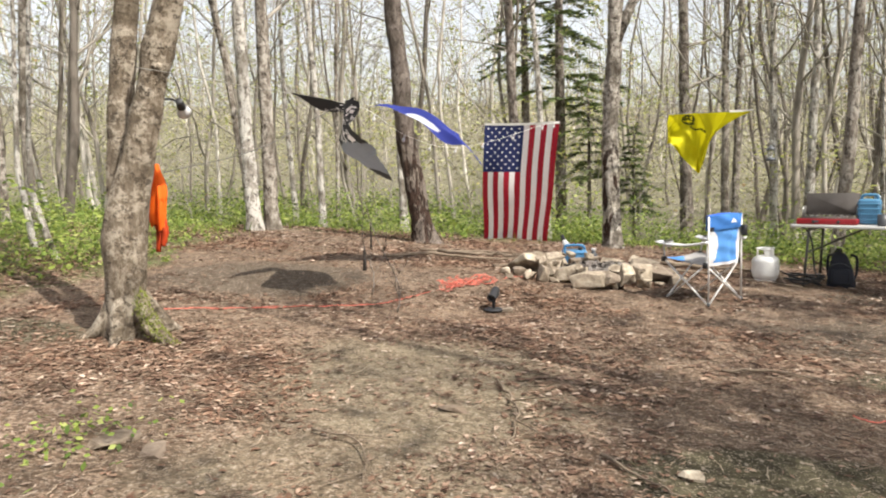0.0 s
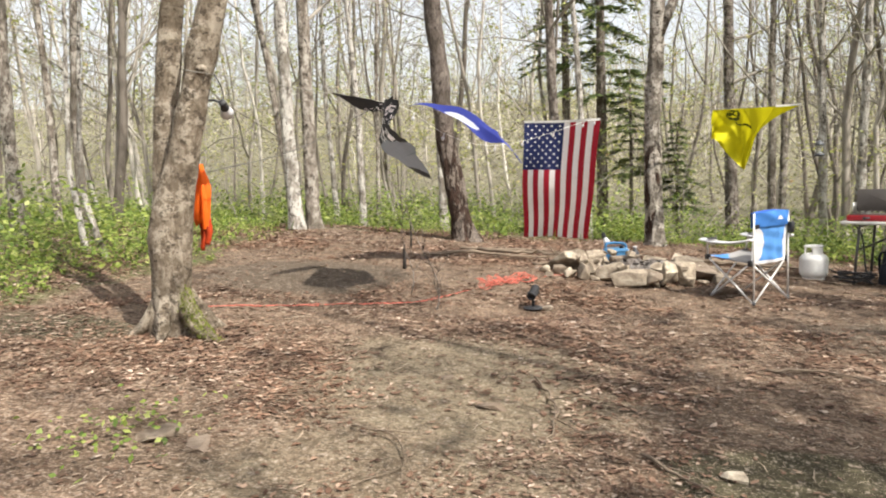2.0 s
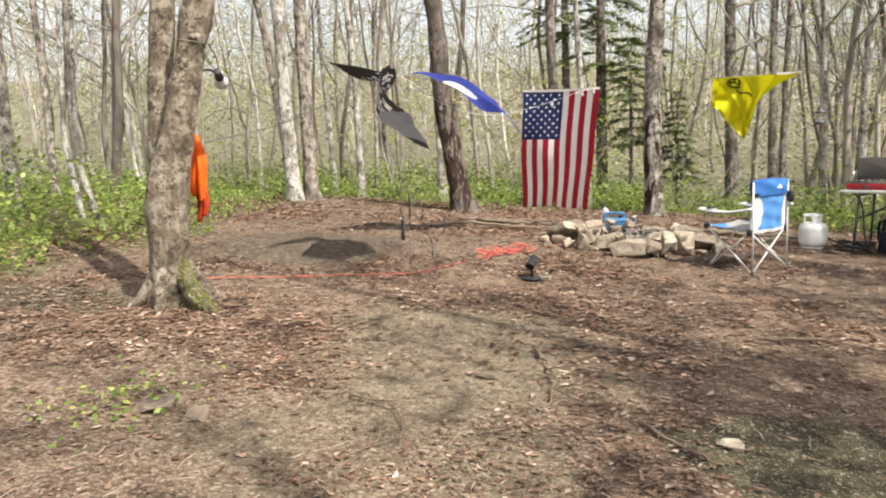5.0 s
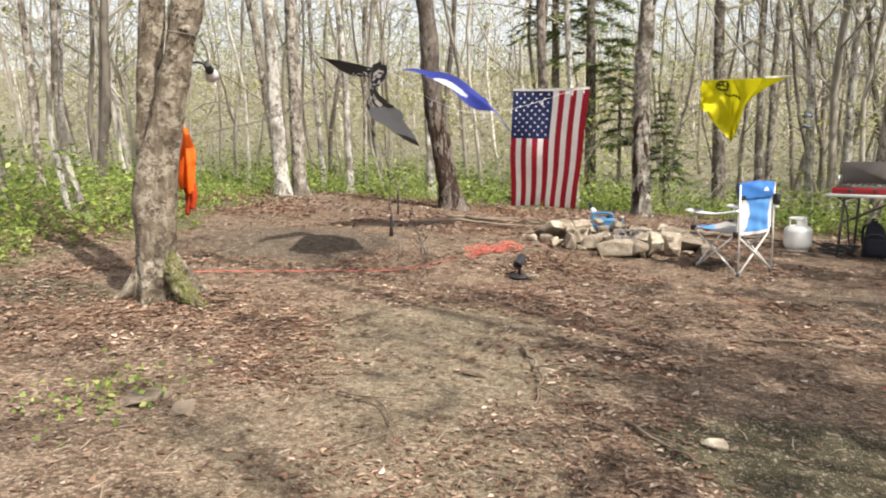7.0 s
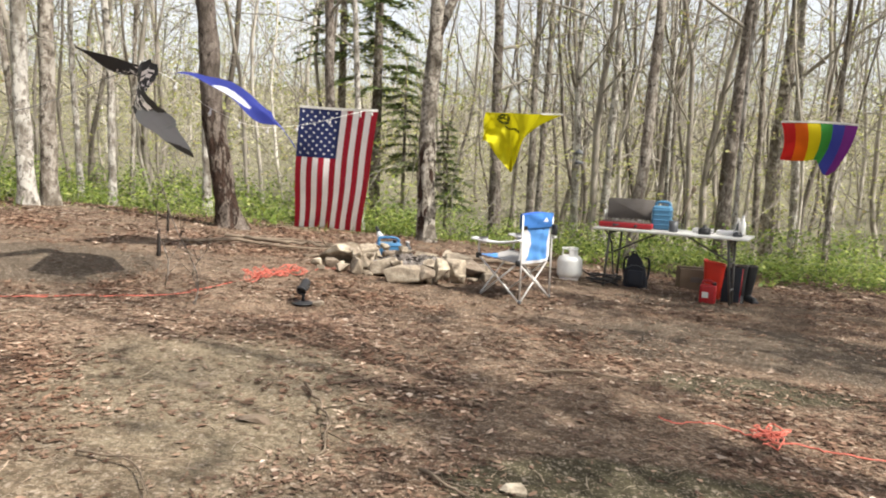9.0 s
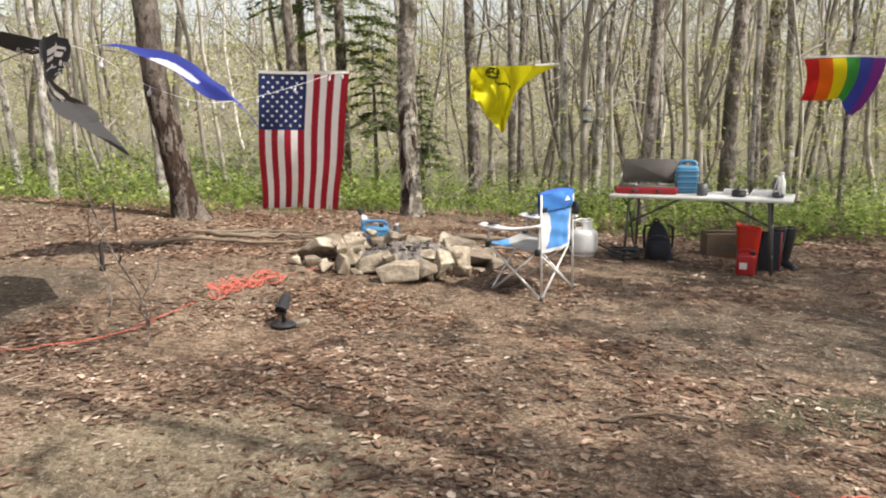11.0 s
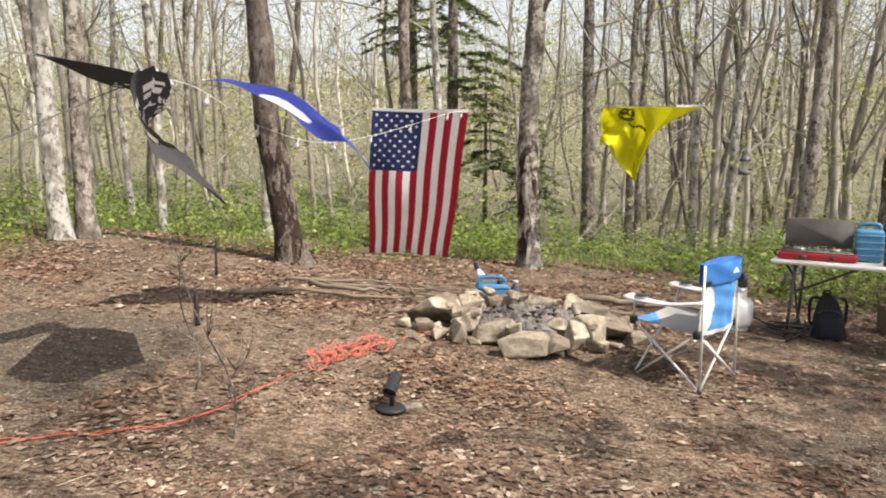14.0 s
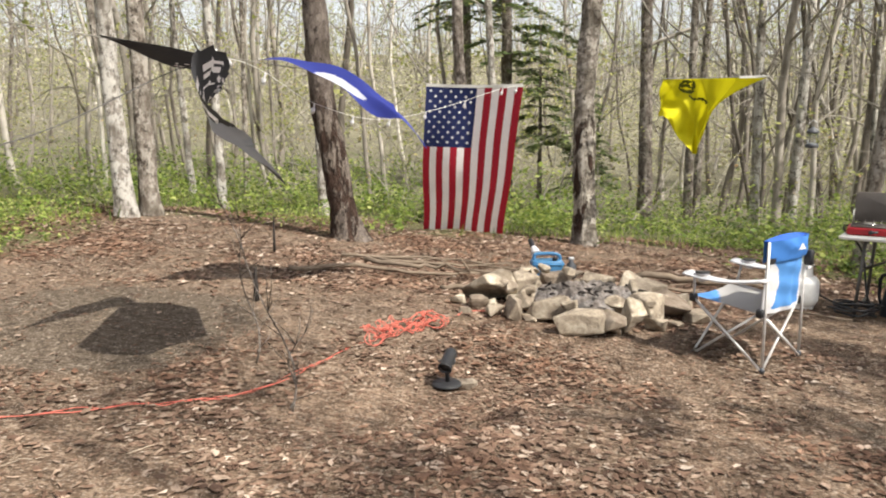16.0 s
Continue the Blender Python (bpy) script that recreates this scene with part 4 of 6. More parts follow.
def flag_line():
    pts = [(-2.72, 4.72, 1.9), LINE_L, LINE_L.lerp(LINE_US, 0.5) - Vector((0, 0, 0.02)), LINE_US, (-0.53, 11.41, 1.85), (0.2, 10.98, 1.88), (0.97, 11.25, 1.895), (2.07, 11.28, 1.9), (3.4, 11.2, 1.9), (4.4, 10.8, 1.9), (4.98, 10.8, 1.9), (6.07, 10.8, 1.9), (7.05, 12.9, 1.92)]
    t = thing("flag_line", LINE_L, "pale cord strung between trees, carrying five flags", "rope")
    part("cord", local(cable(pts, 0.003, 5, 5), LINE_L), M_WHITE_LINE, t)


def us_flag():
    tl, tr = Vector((-1.67, 11.77, 1.89)), Vector((-0.53, 11.41, 1.85))
    bl, br = Vector((-1.8, 12.2, 0.1)), Vector((-0.77, 12.18, 0.05))

    def cloth(u, v):
        p = tl.lerp(tr, u).lerp(bl.lerp(br, u), v)
        p.y += -0.12 * math.sin(math.pi * v) + 0.025 * math.sin(u * 13 + v * 2) * (0.3 + v) + 0.02 * math.sin(u * 5 - v * 6)
        p.x += 0.012 * math.sin(v * 9 + u * 3) * v
        p.z += 0.03 * math.sin(math.pi * u) * v - 0.012 * math.sin(math.pi * u) * (1 - v)
        return p

    t = thing("stars_and_stripes_flag", (-1.15, 11.6, 1.87), "red, white and blue national flag hung by its short edge", "flag", "flags on the line")
    o = (-1.15, 11.6, 1.87)
    for k in range(13):
        a = Acc()
        v0 = 0.4 if k < 7 else 0.0
        a.grid(lambda u, v: cloth((k + u) / 13, v0 + (1 - v0) * v), 3, 24)
        part("stripe", local(a, o), M_WHITE if k % 2 else M_RED, t, "white stripe" if k % 2 else "red stripe")
    a = Acc()
    a.grid(lambda u, v: cloth(u * 7 / 13, v * 0.4), 16, 12)
    canton = part("canton", local(a, o), M_NAVY, t, "navy field with white stars")
    star = Acc()
    ring = [(math.sin(math.pi * k / 5) * (0.023 if k % 2 == 0 else 0.0095), math.cos(math.pi * k / 5) * (0.023 if k % 2 == 0 else 0.0095)) for k in range(10)]
    star.add([Vector((0, 0, 0.001))] + [Vector((x, y, 0)) for x, y in ring], [(0, 1 + (k + 1) % 10, 1 + k) for k in range(10)])
    me = star.mesh("star", M_STAR, False)
    for i in range(9):
        for j in range(11):
            if (i + j) % 2 == 0:
                u, v = (i + 1) / 10 * 7 / 13, (j + 1) / 12 * 0.4
                p = cloth(u, v)
                du, dv = (cloth(u + 0.01, v) - p).normalized(), (cloth(u, v + 0.01) - p).normalized()
                n = du.cross(dv)
                n = -n if n.y > 0 else n
                x = dv.cross(n).normalized()
                s = new("star", me)
                s.parent = canton
                s.matrix_basis = Matrix.Translation(p + n * 0.006 - Vector(o)) @ Matrix((x, n.cross(x), n)).transposed().to_4x4()
    a = Acc()
    a.grid(lambda u, v: cloth(u, 0) + Vector((0, -0.004 - 0.002 * math.sin(v * 6), 0.022 - 0.035 * v)), 20, 2)
    part("heading", local(a, o), M_HEM, t, "off-white canvas heading")


def blue_flag():
    a0, a1 = Vector((-2.24, 7.68, 1.88)), Vector((-2.12, 8.5, 1.88))

    def cloth(u, v):
        p = a0.lerp(a1, u)
        p.x += 0.8 * v - 0.03 * math.sin(u * 5)
        p.y += 0.5 * v * (1 - 0.3 * u) + 0.04 * math.sin(v * 10)
        p.z += 0.07 * math.sin(v * 3.6) - 0.2 * v ** 1.3 - 0.14 * smooth(0.72, 1.0, v) * (0.35 + 0.65 * u) + 0.012 * math.sin(v * 13 + u * 4) + 0.02 * math.sin(math.pi * u) - 0.24 * u * v - 0.2 * u * math.sin(math.pi * min(1, v * 1.05)) ** 1.5
        return p

    o = (-2.15, 8.3, 1.88)
    t = thing("blue_flag", o, "bright blue flag with a white disc, blown out by wind", "flag", "flags on the line")
    a = Acc()
    a.grid(cloth, 40, 60, lambda i, j: 1 if ((i - 19.5) / 9) ** 2 + ((j - 26) / 11) ** 2 < 1 else 0)
    part("cloth", local(a, o), [M_BLUE, M_DISC], t)
    a = Acc()
    a.grid(lambda u, v: cloth(u, 0) + Vector((-0.01 + 0.02 * v, 0, 0.012)), 16, 1)
    part("heading", local(a, o), M_HEM, t)


def black_flag():
    o = (-2.4, 6.6, 1.88)
    t = thing("black_flag", o, "black flag with white print, twisted round its line", "flag", "flags on the line")
    spine = bend([(-2.435, 6.2, 1.885), (-2.39, 6.5, 1.86), (-2.35, 6.8, 1.83), (-2.29, 7.1, 1.79), (-2.25, 7.12, 1.71), (-2.29, 7.06, 1.6), (-2.26, 7.05, 1.49), (-2.15, 7.1, 1.38), (-2.06, 7.14, 1.28), (-2.0, 7.18, 1.2)], 5)
    half = [0.004, 0.012, 0.02, 0.022, 0.035, 0.08, 0.08, 0.05, 0.04, 0.02]
    turn = [60, 70, 60, 30, -20, -50, 20, 50, 40, 30]

    def cloth(u, v):
        s = v * (len(spine) - 1)
        i = min(int(s), len(spine) - 2)
        p = spine[i].lerp(spine[i + 1], s - i)
        d = (spine[i + 1] - spine[i]).normalized()
        q = v * (len(half) - 1)
        k = min(int(q), len(half) - 2)
        w = half[k] + (half[k + 1] - half[k]) * (q - k)
        ang = radians(turn[k] + (turn[k + 1] - turn[k]) * (q - k))
        side = d.cross(Vector((0.25, -1, 0.1))).normalized()
        dep = d.cross(side)
        c = u * 2 - 1
        return p + side * w * c + dep * (0.12 * smooth(0.0, 0.25, v) * c + 0.5 * smooth(0.43, 0.6, v) * (c - 0.75 + 0.1 * v) * (1 - 0.6 * smooth(0.7, 1.0, v))) + dep * (0.012 + 0.022 * smooth(0.3, 0.5, v)) * (abs((c * 1.6 + v * 5) % 2 - 1) - 0.5)

    a = Acc()
    # The tail's cells carry the painted silver sheen; its tip stays black.
    a.grid(cloth, 24, 120, lambda i, j: 0 if j > 111 - 0.25 * i else 2 if j > 84 - i * 0.5 else 1 if j > 28 and 2 < i < 22 and noise.noise((i * 0.45, j * 0.3, 4)) > 0.16 else 0)
    part("cloth", local(a, o), [M_BLACK, M_WHITE, M_BLACK_SHEEN], t)


def yellow_flag():
    o = (1.5, 11.3, 1.89)
    t = thing("yellow_flag", o, "bright yellow flag with a dark emblem, gathered by wind", "flag", "flags on the line")
    a0, a1 = Vector((0.97, 11.26, 1.89)), Vector((2.07, 11.29, 1.9))
    apex = Vector((1.42, 11.62, 1.07))

    def cloth(u, v):
        low = Vector((1.02, 11.4, 1.5)).lerp(apex, smooth(0.08, 0.34, u))
        low = low + Vector((0.13 * (u - 0.4) * (1 - u), 0.25 * (u - 0.3), 0.0))
        p = a0.lerp(a1, u).lerp(low, v)
        p.x = p.x + (low.x - p.x) * 0.58 * math.sin(math.pi * v) * smooth(0.3, 0.9, u)
        p.y += 0.1 * math.sin(u * 15 + v * 3) * v * (1 - 0.4 * u) + 0.09 * math.sin(u * 34 + v * 7) * (1 - smooth(0.22, 0.42, u)) * (0.35 + v) + 0.05 * abs(math.sin(u * 9 - v * 5)) + 0.09 * math.sin(math.pi * v)
        p.z -= 0.05 * math.sin(u * 16) * v * (1 - v)
        return p

    a = Acc()
    # Cells near the heading print the emblem; the streak paints a fold's shade.
    a.grid(cloth, 120, 80, lambda i, j: 1 if noise.noise((i * 0.3, j * 0.3, 6)) > -0.22 and ((i - 29) / 9) ** 2 + ((j - 9) / 9) ** 2 < 1 or 30 < i < 62 and abs(j - 19 - 0.12 * (i - 30) - 1.6 * math.sin(i * 0.22)) < 1.3 + 0.9 * noise.noise((i * 0.3, 2, 1)) else 0)
    part("cloth", local(a, o), [M_YELLOW, M_INK_AND_CREASE], t)
    a = Acc()
    a.grid(lambda u, v: a0.lerp(a1, 0.72 + 0.28 * u) + Vector((0, -0.006, 0.016 - 0.024 * v)), 6, 1)
    part("heading", local(a, o), M_HEM, t)


def rainbow_flag():
    o = (5.5, 10.8, 1.9)
    t = thing("rainbow_flag", o, "six-striped rainbow flag folded up by wind", "flag", "flags on the line")

    def cloth(u, v):
        p = Vector((4.98 + 1.09 * u, 10.8, 1.9))
        drop = 0.5 + 0.02 * math.sin(u * 6) + 0.2 * smooth(0.55, 0.85, u) * (1.12 - 0.4 * smooth(0.88, 1.0, u))
        p.z -= drop * v - 0.015 * math.sin(math.pi * u)
        p.x += (0.16 + 0.1 * (1 - u) - 0.24 * u * u) * v * 0.9
        p.y += 0.36 * v * v + 0.05 * math.sin(u * 9 + v) * v
        return p

    for k in range(6):
        a = Acc()
        a.grid(lambda u, v: cloth((k + u) / 6, v), 5, 14)
        part("stripe", local(a, o), M_RAINBOW[k], t)
    a = Acc()
    a.grid(lambda u, v: cloth(u, 0) + Vector((0, -0.004, 0.02 - 0.03 * v)), 16, 1)
    part("heading", local(a, o), M_HEM, t)


def string_lights():
    o = (-2.29, 7.2, 1.86)
    t = thing("string_lights", o, "thin cable with small white bulbs slung under the flag line", "string lights")
    pts = bend([(-2.8, 4.88, 1.28), (-2.6, 5.9, 1.45), (-2.29, 7.22, 1.86), (-2.05, 8.3, 1.62), (-1.8, 9.4, 1.5), (-1.4, 10.6, 1.6), (-0.75, 11.2, 1.82), (-0.53, 11.38, 1.85)], 10)
    a = Acc()
    a.tube(pts[:20], [0.0035] * 20, 5)
    part("cable", local(a, o), M_DARK_LINE, t)
    a = Acc()
    a.tube(pts[19:], [0.0025] * len(pts[19:]), 5)
    part("cable", local(a, o), M_HEM, t)
    for i in range(24, len(pts), 6):
        a = Acc()
        a.lathe([(0.004, 0), (0.007, -0.01), (0.006, -0.03), (0.016, -0.045), (0.018, -0.06), (0.012, -0.078), (0.002, -0.083)], 8, Matrix.Translation(pts[i]) @ pose(0, 0, 0, 15, 20, 0))
        part("bulb", local(a, o), M_LAMP_WHITE, t)
    rng = random.Random(19)
    for k in range(7):
        p = Vector((-2.28, 7.16, 1.82))
        knot = [p + Vector((rng.gauss(0, 0.03), rng.gauss(0, 0.05), rng.gauss(0, 0.04))) for q in range(5)]
        part("tangle", local(cable(knot, 0.0035, 5, 5), o), M_HEM if k % 3 == 0 else M_DARK_LINE, t)
    for k in range(11):
        a = Acc()
        m = Matrix.Translation(Vector((-2.27 + rng.gauss(0, 0.03), 7.14 + rng.gauss(0, 0.05), 1.8 + rng.gauss(0, 0.05)))) @ pose(0, 0, 0, rng.uniform(-60, 60), rng.uniform(-60, 60), 0)
        a.lathe([(0.003, 0.02), (0.007, 0.01), (0.006, -0.01), (0.012, -0.022), (0.013, -0.034), (0.008, -0.046), (0.002, -0.05)], 8, m)
        part("bulb", local(a, o), M_LAMP_WHITE, t)


flag_line()
us_flag()
blue_flag()
black_flag()
yellow_flag()
rainbow_flag()
string_lights()


# ---- fire ring ----
def rock(size, rng, n=13, sharp=0.5):
    bm = bmesh.new()
    for k in range(n):
        d = Vector((rng.gauss(0, 1), rng.gauss(0, 1), rng.gauss(0, 1))).normalized()
        e = Vector([math.copysign(abs(c) ** sharp, c) for c in d])
        bm.verts.new((e.x * size[0] / 2 * rng.uniform(0.8, 1), e.y * size[1] / 2 * rng.uniform(0.8, 1), e.z * size[2] / 2 * rng.uniform(0.8, 1)))
    r = bmesh.ops.convex_hull(bm, input=bm.verts)
    bmesh.ops.delete(bm, geom=list({g for g in r["geom_interior"] + r["geom_unused"] if isinstance(g, bmesh.types.BMVert)}), context="VERTS")
    bmesh.ops.bevel(bm, geom=list(bm.edges), offset=min(size) * 0.028, segments=1, affect="EDGES")
    me = bpy.data.meshes.new("stone")
    bm.to_mesh(me)
    bm.free()
    me.materials.append(M_STONE)
    return me


STONES = [(-0.80, 8.70, 0.46, 0.34, 0.27, 20, 8), (-0.52, 8.48, 0.30, 0.24, 0.2, 60, 0), (-0.56, 8.2, 0.2, 0.17, 0.2, 10, 12), (-0.33, 8.25, 0.38, 0.24, 0.2, -18, -14),
          (-0.10, 8.0, 0.42, 0.26, 0.19, 4, 0), (0.09, 7.99, 0.19, 0.2, 0.2, 30, 10), (0.24, 8.07, 0.16, 0.24, 0.27, 15, 25), (0.43, 8.2, 0.16, 0.15, 0.13, 0, 0),
          (0.40, 8.45, 0.28, 0.24, 0.26, 40, -10), (0.61, 8.65, 0.36, 0.3, 0.22, -20, 8), (0.46, 8.97, 0.36, 0.28, 0.27, 25, 0), (0.42, 9.35, 0.28, 0.22, 0.24, 70, 10),
          (0.15, 9.55, 0.32, 0.22, 0.17, 0, 0), (-0.2, 9.5, 0.38, 0.28, 0.18, 15, 0), (-0.5, 9.2, 0.3, 0.26, 0.22, 80, 0), (-0.5, 8.85, 0.26, 0.22, 0.26, 0, 0),
          (-0.87, 8.4, 0.16, 0.13, 0.12, 0, 0), (-1.02, 8.5, 0.13, 0.11, 0.09, 0, 0), (-0.72, 8.22, 0.15, 0.12, 0.1, 30, 0), (-0.95, 8.25, 0.1, 0.08, 0.06, 0, 0),
          (0.78, 8.5, 0.2, 0.17, 0.12, 0, 0), (0.72, 8.9, 0.24, 0.2, 0.16, 50, 0), (-0.2, 8.15, 0.16, 0.14, 0.24, 0, 0), (0.25, 8.3, 0.2, 0.18, 0.2, 0, 0)]


def fire_ring():
    o = on(-0.05, 8.8)
    t = thing("fire_ring", o, "ring of rough pale fieldstones round a bed of ash", "fire pit")
    rng = random.Random(12)
    for x, y, sx, sy, sz, rz, tilt in STONES:
        s = new("stone", rock((sx * 1.2, sy * 1.15, sz * 1.08), rng, 12, 0.5))
        s.parent = t
        s.matrix_basis = pose(x - o[0], y - o[1], land(x, y) - o[2] + sz * 0.4, tilt, tilt * 0.5, rz)
    for k in range(30):
        w, r = rng.uniform(0, 6.28), rng.uniform(0.5, 0.78)
        x, y = o[0] + r * math.cos(w) * 1.1, o[1] + r * math.sin(w)
        q = rng.uniform(0.07, 0.15)
        s = new("stone", rock((q * 1.4, q, q * rng.uniform(0.5, 0.8)), rng, 14, 0.8))
        s.parent = t
        s.matrix_basis = pose(x - o[0], y - o[1], land(x, y) - o[2] + q * 0.25 + (0.13 if 0.53 < r < 0.66 else 0), rng.uniform(-25, 25), rng.uniform(-25, 25), rng.uniform(0, 360))
    a = Acc()

    def bed(u, v):
        w, r = u * 2 * math.pi, v * 0.52
        x, y = 0.05 + r * math.cos(w), 0.02 + r * math.sin(w)
        return (x, y, 0.14 - 0.08 * v + 0.05 * noise.noise((x * 6, y * 6, 2)) + 0.035 * noise.noise((x * 17, y * 17, 5)) + 0.03 * noise.noise((x * 41, y * 41, 6)))

    a.grid(bed, 120, 40)
    part("ash_bed", a, M_ASH, t, "grey and white wood ash")
    for k in range(44):
        w, r = rng.uniform(0, 6.28), rng.uniform(0.05, 0.44)
        p = Vector((0.05 + r * math.cos(w), r * math.sin(w), 0.125 - 0.09 * r + rng.uniform(0, 0.04)))
        d = Vector((rng.gauss(0, 1), rng.gauss(0, 1), rng.gauss(0.1, 0.2))).normalized() * rng.uniform(0.012, 0.045)
        a = Acc()
        rr = rng.uniform(0.005, 0.014)
        a.tube([p - d, p - d * 0.3, p + d * 0.4, p + d], [rr * 0.7, rr, rr * 0.9, rr * 0.5], 7, rough=0.25, rng=rng)
        part("charred_log", a, M_CHAR, t)


fire_ring()


def jug(name, place, rz, s, ribs, label, top="handle"):
    t = thing(name, place, label, "water jug", rz=rz)
    a = Acc()
    loop = top == "handle"
    bh = s[2] * (0.76 if loop else 1.0)
    rounded(a, (0, 0, bh / 2), (s[0], s[1], bh), min(s[0], s[1]) * 0.16)
    mat = M_JUG if loop else M_CARRIER
    part("body", a, mat, t, bevel=0.004)
    for k in range(ribs):
        a = Acc()
        rounded(a, (0, 0, bh * (0.2 + 0.62 * k / max(1, ribs - 1))), (s[0] + 0.014, s[1] + 0.014, 0.02), min(s[0], s[1]) * 0.16)
        part("rib", a, mat, t)
    if loop:
        part("handle", cable([(-s[0] * 0.42, 0, bh - 0.02), (-s[0] * 0.41, 0, bh + 0.03), (-s[0] * 0.34, 0, s[2] - 0.005), (0, 0, s[2]), (s[0] * 0.32, 0, s[2] - 0.01), (s[0] * 0.42, 0, bh + 0.02), (s[0] * 0.42, 0, bh - 0.02)], 0.016, 6, 8), mat, t)
        a = Acc()
        a.lathe([(0.024, 0), (0.026, 0.03), (0.02, 0.034)], 16, Matrix.Translation((s[0] * 0.22, -s[1] * 0.3, bh)))
        part("cap", a, M_BLACK_PLASTIC, t)
        return t
    part("handle", cable([(-s[0] * 0.36, 0, s[2] - 0.01), (-s[0] * 0.33, 0, s[2] + 0.035), (0, 0, s[2] + 0.045), (s[0] * 0.33, 0, s[2] + 0.035), (s[0] * 0.36, 0, s[2] - 0.01)], 0.016, 6, 8), mat, t)
    a = Acc()
    a.lathe([(0.03, 0), (0.032, 0.03), (0.026, 0.034)], 16, Matrix.Translation((s[0] * 0.3, s[1] * 0.25, s[2])))
    part("cap", a, M_LAMP_WHITE, t)
    return t


jug("water_jug", on(-0.3, 9.72), 8, (0.29, 0.19, 0.24), 2, "blue plastic water jug with a carrying handle beside the fire ring")


def reflector_lamp(name, place, turn, label, on_stake):
    t = thing(name, place, label, "lamp")
    m = pose(0, 0, 0, *turn)
    a = Acc()
    a.lathe([(0.018, -0.1), (0.024, -0.095), (0.024, -0.03), (0.03, -0.02)], 14, m)
    part("socket", a, M_BLACK_PLASTIC, t)
    a = Acc()
    a.lathe([(0.022, -0.025), (0.03, 0.0), (0.04, 0.03), (0.046, 0.058), (0.043, 0.058), (0.036, 0.03), (0.027, 0.006), (0.01, 0.0)], 20, m)
    part("shade", a, M_LAMP_WHITE, t, "white bell-shaped shade")
    if on_stake:
        part("stake", rod((0, 0, -place[2] + land(place[0], place[1]) - 0.02), (0, 0, -0.02), 0.008), M_BLACK_PLASTIC, t)
    else:
        part("clamp", cable([(0, 0, -0.02), (-0.04, -0.01, 0.05), (-0.1, -0.04, 0.06), (-0.14, -0.1, 0.05)], 0.008, 5, 6), M_BLACK_PLASTIC, t)
        part("wire", cable([(-0.01, 0, 0.03), (0.0, -0.02, 0.12), (0.0, -0.1, 0.21)], 0.004, 5, 5), M_DARK_LINE, t)


reflector_lamp("garden_lamp", (-0.42, 9.8, 0.29), (150, -25, 0), "small white lamp head on a dark stake behind the jug", True)
reflector_lamp("clamp_lamp", (-2.63, 4.86, 1.68), (-120, 40, 0), "white bell-shaped lamp clamped to the twin-trunk tree", False)


def spotlight():
    o = on(-0.96, 7.02, 0.012)
    t = thing("spotlight", o, "black cylindrical spotlight on a round base on the ground", "spotlight", rz=0)
    a = Acc()
    a.lathe([(0.088, 0.0), (0.092, 0.006), (0.087, 0.014), (0.03, 0.022)], 28)
    part("base", a, M_BLACK_PLASTIC, t)
    a = Acc()
    a.lathe([(0.014, 0.015), (0.013, 0.09), (0.017, 0.1)], 12)
    part("stem", a, M_BLACK_PLASTIC, t)
    m = Matrix.Translation((0.006, 0.0, 0.15)) @ pose(0, 0, 0, 118, 0, -14)
    a = Acc()
    a.lathe([(0.033, -0.07), (0.038, -0.06), (0.038, 0.06), (0.041, 0.062), (0.041, 0.072), (0.034, 0.072), (0.032, 0.05)], 24, m)
    part("housing", a, M_BLACK_PLASTIC, t)
    a = Acc()
    a.lathe([(0.001, 0.054), (0.031, 0.054), (0.031, 0.057), (0.001, 0.059)], 20, m)
    part("lens", a, M_BLACK_PLASTIC, t, "dark glossy lens")
    a = Acc()
    for s in (-1, 1):
        a.tube([(0, 0, 0.095), (s * 0.03, 0, 0.115), (s * 0.046, 0, 0.15)], [0.007, 0.007, 0.009], 6)
    part("bracket", a, M_BLACK_PLASTIC, t)
    s = new("stone", rock((0.17, 0.13, 0.06), random.Random(4)))
    s.location = on(-0.86, 7.03, 0.016)
    tagged(s, "flat pale stone beside the spotlight", "stone")


spotlight()


